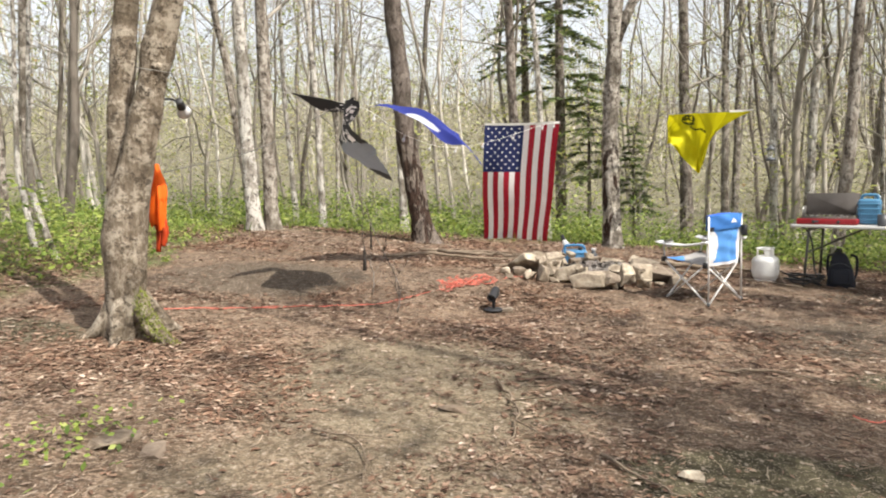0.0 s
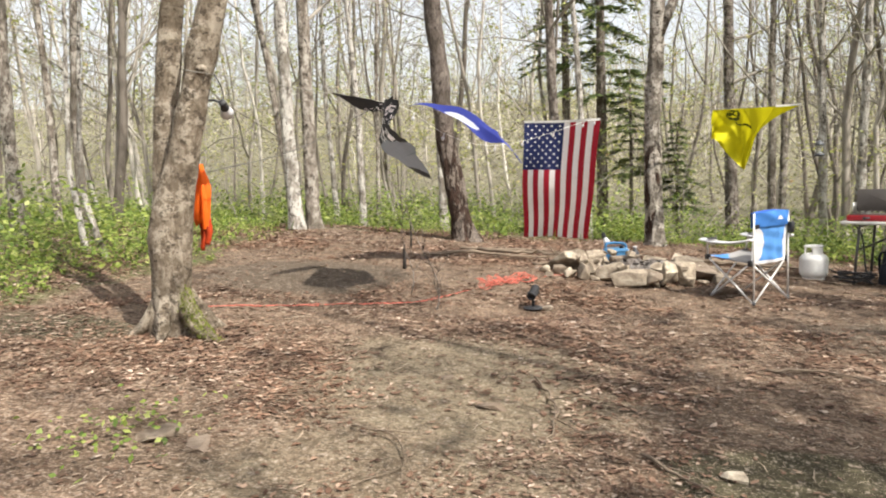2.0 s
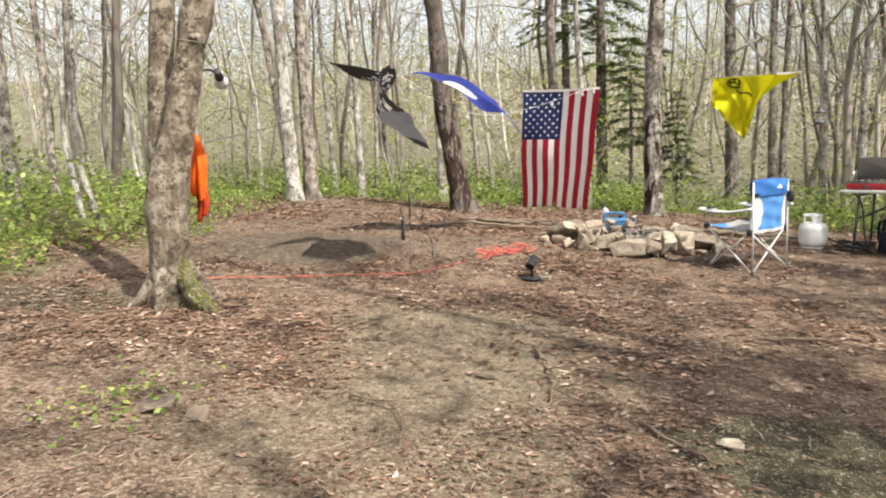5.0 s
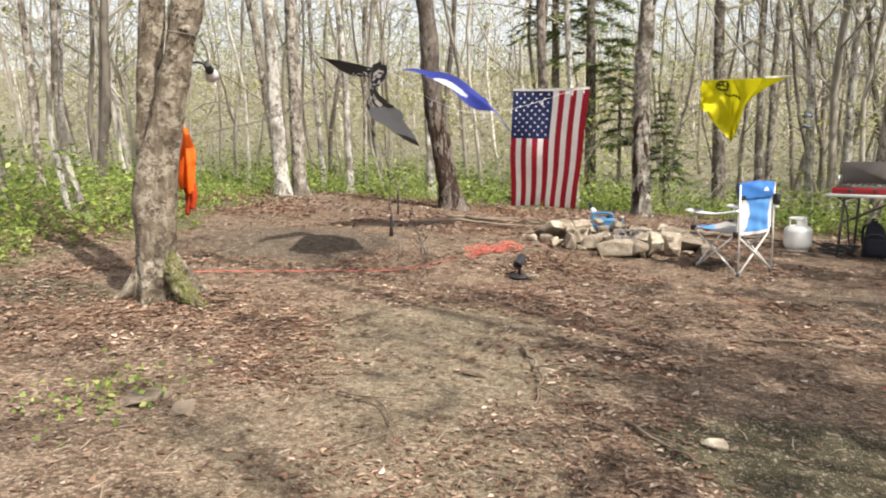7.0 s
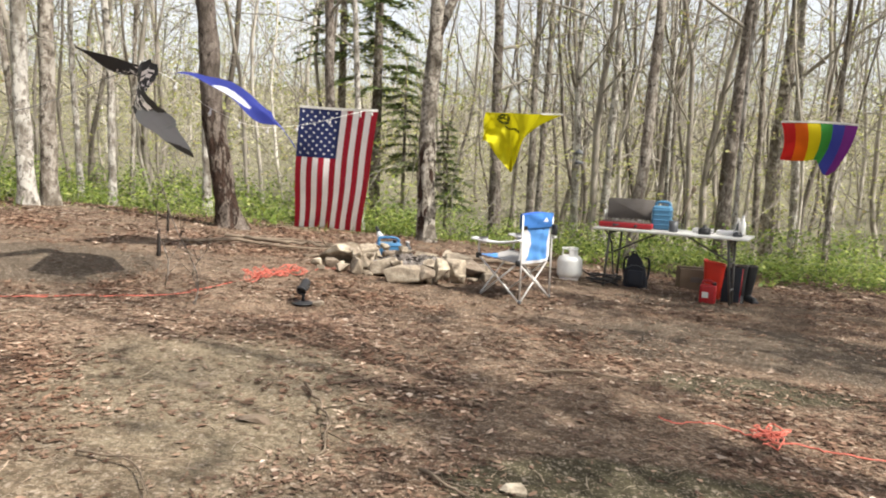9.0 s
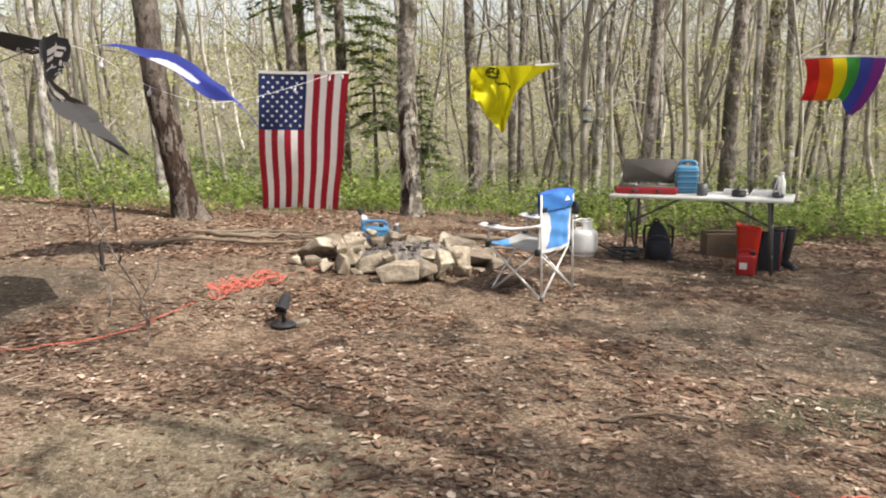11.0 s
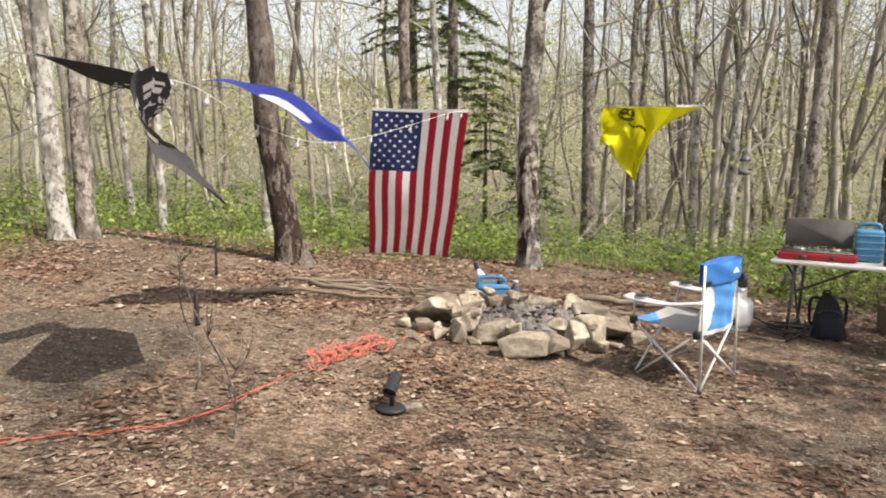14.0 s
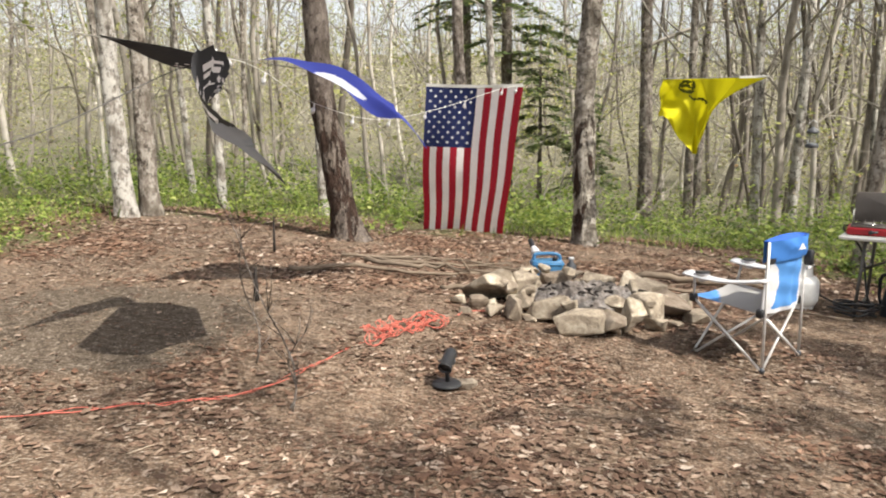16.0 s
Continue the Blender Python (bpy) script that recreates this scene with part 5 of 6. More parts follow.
# ---- orange rope ----
def ropes():
    rng = random.Random(21)
    pts = [(-3.3, 5.55), (-2.95, 5.75), (-2.6, 5.96), (-2.4, 6.08), (-2.18, 6.16), (-1.97, 6.31), (-1.82, 6.68), (-1.66, 7.18), (-1.55, 7.45)]
    for k in range(76):
        u = k / 75
        w, r = k * 0.83, 0.055 + 0.05 * rng.random()
        pts.append((-1.53 + 0.42 * u + r * 0.9 * math.cos(w) + rng.gauss(0, 0.012), 7.5 + 0.46 * u + r * 1.3 * math.sin(w) + rng.gauss(0, 0.012)))
    pts += [(-1.1, 7.98), (-1.02, 8.16), (-0.93, 8.24), (-0.8, 8.3)]
    t = thing("orange_rope", on(-1.4, 7.6), "long orange rope heaped loosely on the leaves", "rope")
    q = [Vector(on(x, y, 0.008 + (rng.uniform(0, 0.07) if 10 < i < 84 else rng.uniform(-0.016, 0.007)))) for i, (x, y) in enumerate(pts)]
    for k, r in ((0, 0.003), (1, 0.0022)):
        run = [p + Vector((rng.gauss(0, 0.011), rng.gauss(0, 0.013) + 0.012 * k, rng.uniform(-0.002, 0.006))) for p in bend(q, 4)]
        part("strand", local(cable(run, r, 3, 5), on(-1.4, 7.6)), M_ROPE, t)
    pts = [(1.22, 4.5), (1.3, 4.44), (1.42, 4.5), (1.55, 4.45), (1.64, 4.36)]
    for k in range(26):
        pts.append((1.75 + rng.gauss(0, 0.06), 4.33 + rng.gauss(0, 0.05)))
    pts += [(1.88, 4.27), (1.97, 4.22), (2.16, 4.17), (2.45, 4.02), (2.8, 3.9), (3.3, 3.8)]
    t = thing("orange_rope", on(1.75, 4.33), "second orange rope trailing over bare soil", "rope")
    q = [Vector(on(x, y, 0.02 + (rng.uniform(0, 0.05) if 5 < i < 30 else 0))) for i, (x, y) in enumerate(pts)]
    run = [p + Vector((rng.gauss(0, 0.009), rng.gauss(0, 0.009), rng.uniform(-0.002, 0.006))) for p in bend(q, 4)]
    part("strand", local(cable(run, 0.004, 3, 5), on(1.75, 4.33)), M_ROPE, t)


ropes()


# ---- camp chair ----
def camp_chair():
    t = thing("camp_chair", on(0.955, 7.82), "blue and white folding camp chair on pale steel legs", "chair", rz=47)
    zo = [land(0.955 + dx, 7.82 + dy) - land(0.955, 7.82) for dx, dy in ((-0.345, -0.03), (0.01, 0.35), (-0.02, -0.35), (0.36, 0.03))]
    ft = {"fl": (-0.25, 0.25, 0), "fr": (0.25, 0.25, 0), "rl": (-0.255, -0.23, 0), "rr": (0.255, -0.23, 0)}
    hub = {"fl": (-0.28, 0.24, 0.4), "fr": (0.28, 0.24, 0.4), "rl": (-0.26, -0.2, 0.37), "rr": (0.26, -0.2, 0.37)}
    for a, b in (("fl", "fr"), ("fr", "fl"), ("rl", "rr"), ("rr", "rl"), ("fl", "rl"), ("rl", "fl"), ("fr", "rr"), ("rr", "fr")):
        q = Vector((0.006, 0.006, 0)) if a < b else Vector((-0.006, -0.006, 0))
        part("leg", rod(Vector(ft[a]) + q, Vector(hub[b]) + q, 0.0085), M_TUBE, t)
    for k in ("rl", "rr"):
        s = -1 if k == "rl" else 1
        part("upright", rod(ft[k], (s * 0.255, -0.225, 0.815), 0.0085), M_TUBE, t)
    for k in ("fl", "fr"):
        s = -1 if k == "fl" else 1
        part("arm_post", rod(hub[k], (s * 0.31, 0.22, 0.56), 0.0085), M_TUBE, t)
    for k in ft:
        a = Acc()
        a.lathe([(0.016, -0.004), (0.018, 0.012), (0.012, 0.028)], 10, Matrix.Translation(ft[k]))
        part("foot", a, M_GREY_PLASTIC, t)
        a = Acc()
        rounded(a, (0, 0, 0), (0.045, 0.045, 0.05), 0.012, Matrix.Translation(hub[k]))
        part("hub", a, M_BLACK_PLASTIC, t)

    def seat(u, v):
        x = (u - 0.5) * 0.54
        return (x, 0.26 - 0.47 * v, 0.415 - 0.05 * v - 0.055 * math.sin(math.pi * u) * math.sin(math.pi * min(1, v + 0.12)))

    a = Acc()
    a.grid(seat, 16, 16, lambda i, j: 0 if i + 1.4 * j < 9 else 1)
    part("seat", a, [M_CHAIR_BLUE, M_CHAIR_GREY], t)

    def back(u, v):
        x = (u - 0.5) * (0.53 - 0.03 * v)
        return (x, -0.2 - 0.02 * v - (0.05 + 0.02 * v) * math.sin(math.pi * u) + 0.006 * math.sin(u * 21 + 2.5 * math.sin(v * 4)) * math.sin(math.pi * u) + 0.004 * math.sin(v * 23 + u * 6) * math.sin(math.pi * u), 0.36 + 0.45 * v + 0.014 * math.sin(math.pi * u) * v ** 3)

    a = Acc()
    a.grid(back, 64, 48, lambda i, j: 0 if j > 2 and abs(i - 31.5) < 32 * (0.74 - 0.2 * math.sin(math.pi * min(1, j / 37)) + 0.1 * smooth(27, 37, j)) else 1)
    part("backrest", a, [M_CHAIR_BLUE, M_CHAIR_WHITE], t, "blue backrest with white side panels")

    def pillow(u, v):
        p = Vector(back(u, 0.74 + 0.28 * v))
        p.y -= 0.008 + 0.022 * math.sin(math.pi * u) ** 0.6 * math.sin(math.pi * (0.2 + 0.6 * v)) + 0.007 * math.sin(u * 17 + v * 5) * v
        return p

    def crest(u, v):
        q = pillow(u, 1.0)
        return Vector((q.x, q.y + (-0.19 - q.y) * v, q.z - 0.045 * math.sin(math.pi * v) * math.sin(math.pi * u) ** 0.7))

    a = Acc()
    a.grid(pillow, 20, 8)
    a.grid(lambda u, v: crest(1 - u, 1) + Vector((0, 0, -0.14 * v)), 20, 4)
    headrest = part("headrest", a, M_CHAIR_SLEEVE, t, "bright blue sleeve over the top of the backrest")
    # A sheet closes the sleeve's top; its dark blue stands for shade inside.
    a = Acc()
    a.grid(crest, 20, 6)
    part("opening", a, M_SLEEVE_SHADE, headrest, "darker blue sheet for the shaded hollow of the sleeve")
    for u in (0.0, 0.92):
        a = Acc()
        a.grid(lambda x, y: Vector(pillow(u + 0.08 * x, -0.12 + 0.3 * y)) + Vector((0, -0.008, 0)), 3, 3)
        part("strap_patch", a, M_BLACK_PLASTIC, t)
    a = Acc()
    rounded(a, (0.262, -0.25, 0.66), (0.05, 0.05, 0.1), 0.012)
    part("side_pouch", a, M_BLACK_PLASTIC, t, "small black pouch on the upright")
    a = Acc()
    a.add([pillow(q, w) + Vector((0, -0.004, 0)) for q, w in ((0.42, 0.42), (0.56, 0.42), (0.49, 0.72))], [(0, 1, 2)])
    part("mark", a, M_CHAIR_WHITE, t, "small pale triangular mark")
    for s in (-1, 1):
        def arm(u, v, w):
            wd = 0.035 + 0.03 * smooth(0.35, 0.95, v)
            c = math.cos(2 * math.pi * u)
            return (s * 0.295 + s * 0.01 * v + wd * c, -0.24 + 0.52 * v, 0.585 - 0.02 * v - 0.03 * math.sin(math.pi * v) + 0.012 * math.sin(2 * math.pi * u))

        a = Acc()
        a.grid(lambda u, v: arm(u, v, 0), 12, 16)
        a.f.append(tuple(range(11, -1, -1)))
        a.m.append(0)
        a.f.append(tuple(16 * 13 + k for k in range(12)))
        a.m.append(0)
        part("armrest", a, M_CHAIR_WHITE, t, "white padded armrest")
        a = Acc()
        a.lathe([(0.024, -0.055), (0.032, -0.05), (0.042, 0.0), (0.044, 0.006), (0.038, 0.006), (0.028, -0.045)], 16, Matrix.Translation((s * 0.305, 0.17, 0.575)))
        part("cup_holder", a, M_CHAIR_WHITE, t)
        # Black disc paints the shade inside the cup hole.
        a = Acc()
        a.lathe([(0.034, 0), (0.046, 0.0), (0.046, 0.006), (0.034, 0.006)], 16, Matrix.Translation((s * 0.305, 0.17, 0.578)))
        part("cup_ring", a, M_BLACK_PLASTIC, t)


camp_chair()


# ---- kitchen corner ----
def propane_tank():
    t = thing("propane_tank", on(1.85, 9.4), "white steel propane tank with a collar and valve", "gas tank")
    a = Acc()
    a.lathe([(0.1, 0.0), (0.1, 0.02), (0.125, 0.028), (0.143, 0.06), (0.147, 0.09), (0.147, 0.215), (0.144, 0.235), (0.125, 0.264), (0.085, 0.283), (0.03, 0.288)], 32)
    part("body", a, M_TANK, t)
    a = Acc()
    for k in range(3):
        w0 = radians(120 * k + 10)
        a.grid(lambda u, v: (0.1 * math.cos(w0 + 1.2 * u) * (1 - 0.06 * v), 0.1 * math.sin(w0 + 1.2 * u) * (1 - 0.06 * v), 0.268 + 0.095 * v), 10, 3)
    w = [(0.095 * math.cos(radians(10 * k)), 0.095 * math.sin(radians(10 * k)), 0.363) for k in range(32)]
    a.tube(w, [0.009] * len(w), 6)
    part("collar", a, M_TANK, t)
    a = Acc()
    a.lathe([(0.018, 0.285), (0.018, 0.32), (0.026, 0.325), (0.026, 0.345), (0.01, 0.35)], 12)
    part("valve", a, M_STEEL, t)
    a = Acc()
    a.lathe([(0.112, -0.012), (0.114, 0.022), (0.1, 0.024)], 28)
    part("foot_ring", a, M_TANK, t)


propane_tank()
TC, TA = (2.9, 8.99), -33.0
TZ = land(*TC) + 0.715


def on_table(x, y, dz=0.0):
    c, s = math.cos(radians(TA)), math.sin(radians(TA))
    return (TC[0] + c * x - s * y, TC[1] + s * x + c * y, TZ + dz)


def folding_table():
    t = thing("folding_table", on(*TC), "white plastic folding table with dark steel legs", "table", rz=TA)
    a = Acc()
    rounded(a, (0, 0, 0.704), (1.68, 0.59, 0.022), 0.05)
    part("tabletop", a, M_TABLE, t)
    g = land(*TC)
    for s in (-1, 1):
        for d in (-1, 1):
            p = on_table(s * 0.68, d * (0.26 if s < 0 else 0.08))
            zb = land(p[0], p[1]) - g
            part("leg", rod((s * 0.64, d * 0.24, 0.69), (s * 0.68, d * (0.26 if s < 0 else 0.08), zb), 0.014), M_LEG, t)
        w = 0.255 if s < 0 else 0.1
        part("crossbar", rod((s * 0.672, -w, 0.12), (s * 0.672, w, 0.12), 0.011), M_LEG, t)
        part("top_bar", rod((s * 0.64, -0.24, 0.665), (s * 0.64, 0.24, 0.665), 0.011), M_LEG, t)
        part("brace", rod((s * 0.66, 0.0, 0.42), (s * 0.16, 0.0, 0.675), 0.011), M_LEG, t)
        w = 0.25 if s < 0 else 0.16
        part("brace_bar", rod((s * 0.662, -w, 0.42), (s * 0.662, w, 0.42), 0.009), M_LEG, t)


folding_table()


def camp_stove():
    t = thing("camp_stove", on_table(-0.52, 0.02), "red camp stove with its dark lid open", "stove", rz=TA + 6)
    a = Acc()
    rounded(a, (0, 0, 0.034), (0.6, 0.33, 0.06), 0.02)
    part("base", a, M_STOVE_RED, t, bevel=0.003)
    a = Acc()
    a.box((0, 0, 0.07), (0.55, 0.29, 0.006))
    part("tray", a, M_STOVE_DARK, t)
    a = Acc()
    rounded(a, (0, 0, 0), (0.54, 0.25, 0.022), 0.03, Matrix.Translation((0, 0.165, 0.205)) @ pose(0, 0, 0, 84, 0, 0))
    part("lid", a, M_STOVE_DARK, t, "dark steel lid standing open")
    for s in (-1, 1):
        a = Acc()
        a.box((s * 0.268, 0.07, 0.13), (0.006, 0.17, 0.12))
        part("wind_screen", a, M_STEEL, t)
        a = Acc()
        a.lathe([(0.045, 0.072), (0.05, 0.084), (0.03, 0.09)], 16, Matrix.Translation((s * 0.14, 0, 0)))
        part("burner", a, M_STEEL, t)
        a = Acc()
        a.lathe([(0.016, 0), (0.018, 0.014), (0.012, 0.02)], 12, Matrix.Translation((s * 0.12, -0.166, 0.034)) @ pose(0, 0, 0, 90, 0, 0))
        part("knob", a, M_BLACK_PLASTIC, t)
    for k in range(9):
        x = -0.24 + 0.06 * k
        part("grate_bar", rod((x, -0.13, 0.096), (x, 0.13, 0.096), 0.004, 6), M_STOVE_DARK, t)
    for y in (-0.13, 0.13):
        part("grate_rail", rod((-0.26, y, 0.091), (0.26, y, 0.091), 0.004, 6), M_STOVE_DARK, t)
    a = Acc()
    a.box((-0.1, -0.168, 0.036), (0.06, 0.004, 0.016))
    part("badge", a, M_GREY_PLASTIC, t, "small dark maker's plate")


camp_stove()
jug("water_carrier", on_table(-0.15, 0.12, 0.001), TA + 8, (0.21, 0.2, 0.27), 4, "ribbed blue plastic water carrier on the folding table", "white")


def pot(name, place, r, h, mat, label, lid=True):
    t = thing(name, place, label, "cookware")
    a = Acc()
    a.lathe([(r * 0.92, 0), (r, h * 0.1), (r, h), (r * 0.94, h), (r * 0.92, h * 0.2)], 20)
    part("bowl", a, mat, t)
    part("handle", cable([(r, 0, h * 0.8), (r + 0.04, 0, h * 0.75), (r + 0.04, 0, h * 0.35), (r, 0, h * 0.3)], 0.006, 5, 6), mat, t)
    if lid:
        a = Acc()
        a.lathe([(r * 1.02, h), (r * 0.9, h + 0.015), (0.02, h + 0.025), (0.018, h + 0.05)], 20)
        part("lid", a, mat, t)


pot("mug", on_table(0.03, -0.1, 0.001), 0.05, 0.12, M_GREY_PLASTIC, "dark metal mug on the folding table", False)
pot("small_pot", on_table(0.36, -0.08, 0.001), 0.065, 0.05, M_BLACK_PLASTIC, "small black lidded pot on the folding table")


def food_tray(place, s, label):
    t = thing("tray", place, label, "tray", rz=TA)
    a = Acc()
    rounded(a, (0, 0, 0.012), s, 0.02)
    part("bottom", a, M_LAMP_WHITE, t)
    a = Acc()
    for q in ((s[0] / 2, 0, 0.008, s[1]), (-s[0] / 2, 0, 0.008, s[1]), (0, s[1] / 2, s[0], 0.008), (0, -s[1] / 2, s[0], 0.008)):
        a.box((q[0], q[1], 0.025), (q[2], q[3], 0.04))
    part("rim", a, M_LAMP_WHITE, t, bevel=0.002)


food_tray(on_table(0.31, 0.12, 0.0), (0.2, 0.14, 0.02), "pale plastic tray on the folding table")
food_tray(on_table(0.57, 0.1, 0.0), (0.2, 0.16, 0.02), "pale plastic tray with utensils on the folding table")


def bottle(place, r, h, mat, label):
    t = thing("bottle", place, label, "bottle", "bottles on the table")
    a = Acc()
    a.lathe([(r * 0.9, 0), (r, 0.01), (r, h * 0.6), (r * 0.45, h * 0.78), (r * 0.42, h * 0.9)], 16)
    part("body", a, mat, t)
    a = Acc()
    a.lathe([(r * 0.5, h * 0.9), (r * 0.5, h), (r * 0.3, h)], 12)
    part("cap", a, M_LAMP_WHITE, t)


bottle(on(-0.07, 9.83), 0.05, 0.2, M_GREY_PLASTIC, "dark grey bottle standing beside the blue jug")
bottle(on_table(0.72, 0.12, 0.001), 0.035, 0.22, M_TANK, "white plastic bottle on the folding table")
bottle(on_table(0.66, 0.22, 0.001), 0.03, 0.18, M_GREY_PLASTIC, "grey bottle on the folding table")
t = thing("lantern", on_table(0.7, -0.05, 0.001), "small dark lantern with a folding tripod handle on the table", "lantern", rz=20)
a = Acc()
a.lathe([(0.05, 0), (0.052, 0.03), (0.03, 0.045), (0.035, 0.05)], 16)
part("base", a, M_GREY_PLASTIC, t)
for k in range(3):
    w = radians(120 * k)
    part("strut", rod((0.05 * math.cos(w), 0.05 * math.sin(w), 0.03), (0, 0, 0.2), 0.006, 6), M_TUBE, t)
t = thing("spoon", on_table(-0.03, 0.27, 0.001), "long pale wooden spoon leaning behind the water carrier", "utensil")
part("handle", rod((0.0, 0.0, 0.0), (0.16, -0.02, 0.42), 0.011), M_DEADWOOD, t)
a = Acc()
a.lathe([(0.004, -0.05), (0.022, -0.02), (0.026, 0.02), (0.01, 0.05)], 12, Matrix.Translation((0.175, -0.022, 0.46)) @ pose(0, 0, 0, 0, 20, 0))
part("bowl", a, M_DEADWOOD, t)


def backpack():
    t = thing("backpack", on(2.6, 9.25), "dark backpack standing under the folding table", "backpack", rz=-20)
    a = Acc()

    def shell(u, v):
        w = 2 * math.pi * u
        s = (1.05 - 0.25 * v - 0.42 * v ** 2.4 + 0.07 * noise.noise((u * 5, v * 6, 3))) * (1 if v < 0.8 else math.sqrt(max(0.02, 1 - ((v - 0.8) / 0.2) ** 2)))
        c, d = math.cos(w), math.sin(w)
        return (0.135 * s * math.copysign(abs(c) ** 0.6, c) - 0.03 * v * v, 0.1 * s * math.copysign(abs(d) ** 0.6, d), 0.4 * v + 0.015 * noise.noise((c * 2, d * 2, v * 5)))

    a.grid(shell, 28, 18)
    part("body", a, M_BAG, t)
    a = Acc()
    rounded(a, (0, -0.105, 0.12), (0.18, 0.06, 0.17), 0.03)
    part("front_pocket", a, M_BAG, t)
    part("carry_loop", cable([(-0.06, 0.02, 0.37), (-0.05, 0.02, 0.41), (-0.01, 0.02, 0.41), (0.0, 0.02, 0.37)], 0.009, 5, 6), M_BAG, t)
    for s in (-1, 1):
        part("strap", cable([(s * 0.09, 0.09, 0.34), (s * 0.14, 0.16, 0.3), (s * 0.14, 0.15, 0.12), (s * 0.1, 0.1, 0.04)], 0.014, 5, 6), M_BAG, t)
    part("zip", cable([(-0.1, -0.07, 0.23), (-0.05, -0.085, 0.26), (0.03, -0.085, 0.26), (0.08, -0.07, 0.23)], 0.005, 5, 5), M_GREY_PLASTIC, t)


backpack()


def carton():
    t = thing("cardboard_box", on(3.45, 9.55), "brown cardboard box with loose flaps under the table", "box", rz=-12)
    a = Acc()
    for c, s in (((0, -0.15, 0.13), (0.42, 0.006, 0.26)), ((0, 0.15, 0.13), (0.42, 0.006, 0.26)), ((-0.207, 0, 0.13), (0.006, 0.294, 0.26)), ((0.207, 0, 0.13), (0.006, 0.294, 0.26)), ((0, 0, 0.006), (0.4, 0.29, 0.008))):
        a.box(c, s)
    part("body", a, M_BOX, t, smooth=False)
    for s in (-1, 1):
        a = Acc()
        a.box((0, 0.07, 0), (0.41, 0.14, 0.005), Matrix.Translation((0, s * 0.15, 0.262)) @ pose(0, 0, 0, 3 if s > 0 else -3, 0, 180 if s > 0 else 0))
        part("flap", a, M_BOX, t, smooth=False)
    a = Acc()
    a.box((0.02, -0.155, 0.14), (0.22, 0.003, 0.06))
    part("print_bar", a, M_STOVE_DARK, t, "dark printed bar", smooth=False)


carton()


def fuel_can(place, rz, s, label):
    t = thing("fuel_can", place, label, "fuel can", "red cans", rz=rz)
    a = Acc()
    rounded(a, (0, 0, s[2] * 0.42), (s[0], s[1], s[2] * 0.84), min(s[0], s[1]) * 0.22)
    part("body", a, M_REDCAN, t, bevel=0.003)
    part("handle", cable([(-s[0] * 0.35, 0, s[2] * 0.83), (-s[0] * 0.28, 0, s[2]), (s[0] * 0.15, 0, s[2]), (s[0] * 0.22, 0, s[2] * 0.83)], 0.014, 6, 8), M_REDCAN, t)
    a = Acc()
    a.lathe([(0.022, 0), (0.024, 0.03), (0.016, 0.034)], 14, Matrix.Translation((s[0] * 0.36, 0, s[2] * 0.83)))
    part("cap", a, M_BLACK_PLASTIC, t)
    a = Acc()
    rounded(a, (-s[0] * 0.12, -s[1] / 2 - 0.002, s[2] * 0.4), (s[0] * 0.4, 0.006, s[2] * 0.26), 0.002)
    part("label_panel", a, M_HEM, t, "pale label panel")


fuel_can(on(3.2, 8.6), -30, (0.17, 0.12, 0.24), "small red fuel can on the ground before the table")


def red_tub():
    """A tall tapered tub of thin plastic, open above, its rim cut on the slant."""
    t = thing("red_tub", on(3.42, 8.98), "tall bright red plastic tub under the table end", "tub", rz=-28)
    a = Acc()

    def wall(u, v, k=1.0):
        w = 2 * math.pi * u
        c, q = math.cos(w), math.sin(w)
        r = (0.09 + 0.03 * v) * k
        return (r * math.copysign(abs(c) ** 0.6, c), r * 0.75 * math.copysign(abs(q) ** 0.6, q), 0.44 * v - 0.05 * v * (0.5 + 0.5 * c) + 0.004 * math.sin(w * 3) * v)

    a.grid(wall, 32, 10)
    a.grid(lambda u, v: wall(1 - u, v, 0.95), 32, 10)
    a.add([wall(k / 32, 0.02) for k in range(32)], [tuple(range(31, -1, -1))])
    part("body", a, M_REDTUB, t)
    rim = [Vector(wall(k / 32, 1.0)) for k in range(33)]
    a = Acc()
    a.tube(rim, [0.007] * 33, 6)
    part("rim", a, M_REDTUB, t)


red_tub()


def panel():
    t = thing("leaning_board", on(3.55, 8.82), "dark grey board standing tilted beside red cans", "board", rz=-35)
    a = Acc()
    rounded(a, (0, 0, 0.2), (0.2, 0.03, 0.4), 0.014, pose(0, 0, 0, -12, 0, 0))
    part("panel", a, M_BAG, t, bevel=0.003)
    part("edge_strip", rod((0.104, 0.0, 0.02), (0.104, 0.08, 0.39), 0.006), M_REDCAN, t, "red edge strip")


panel()


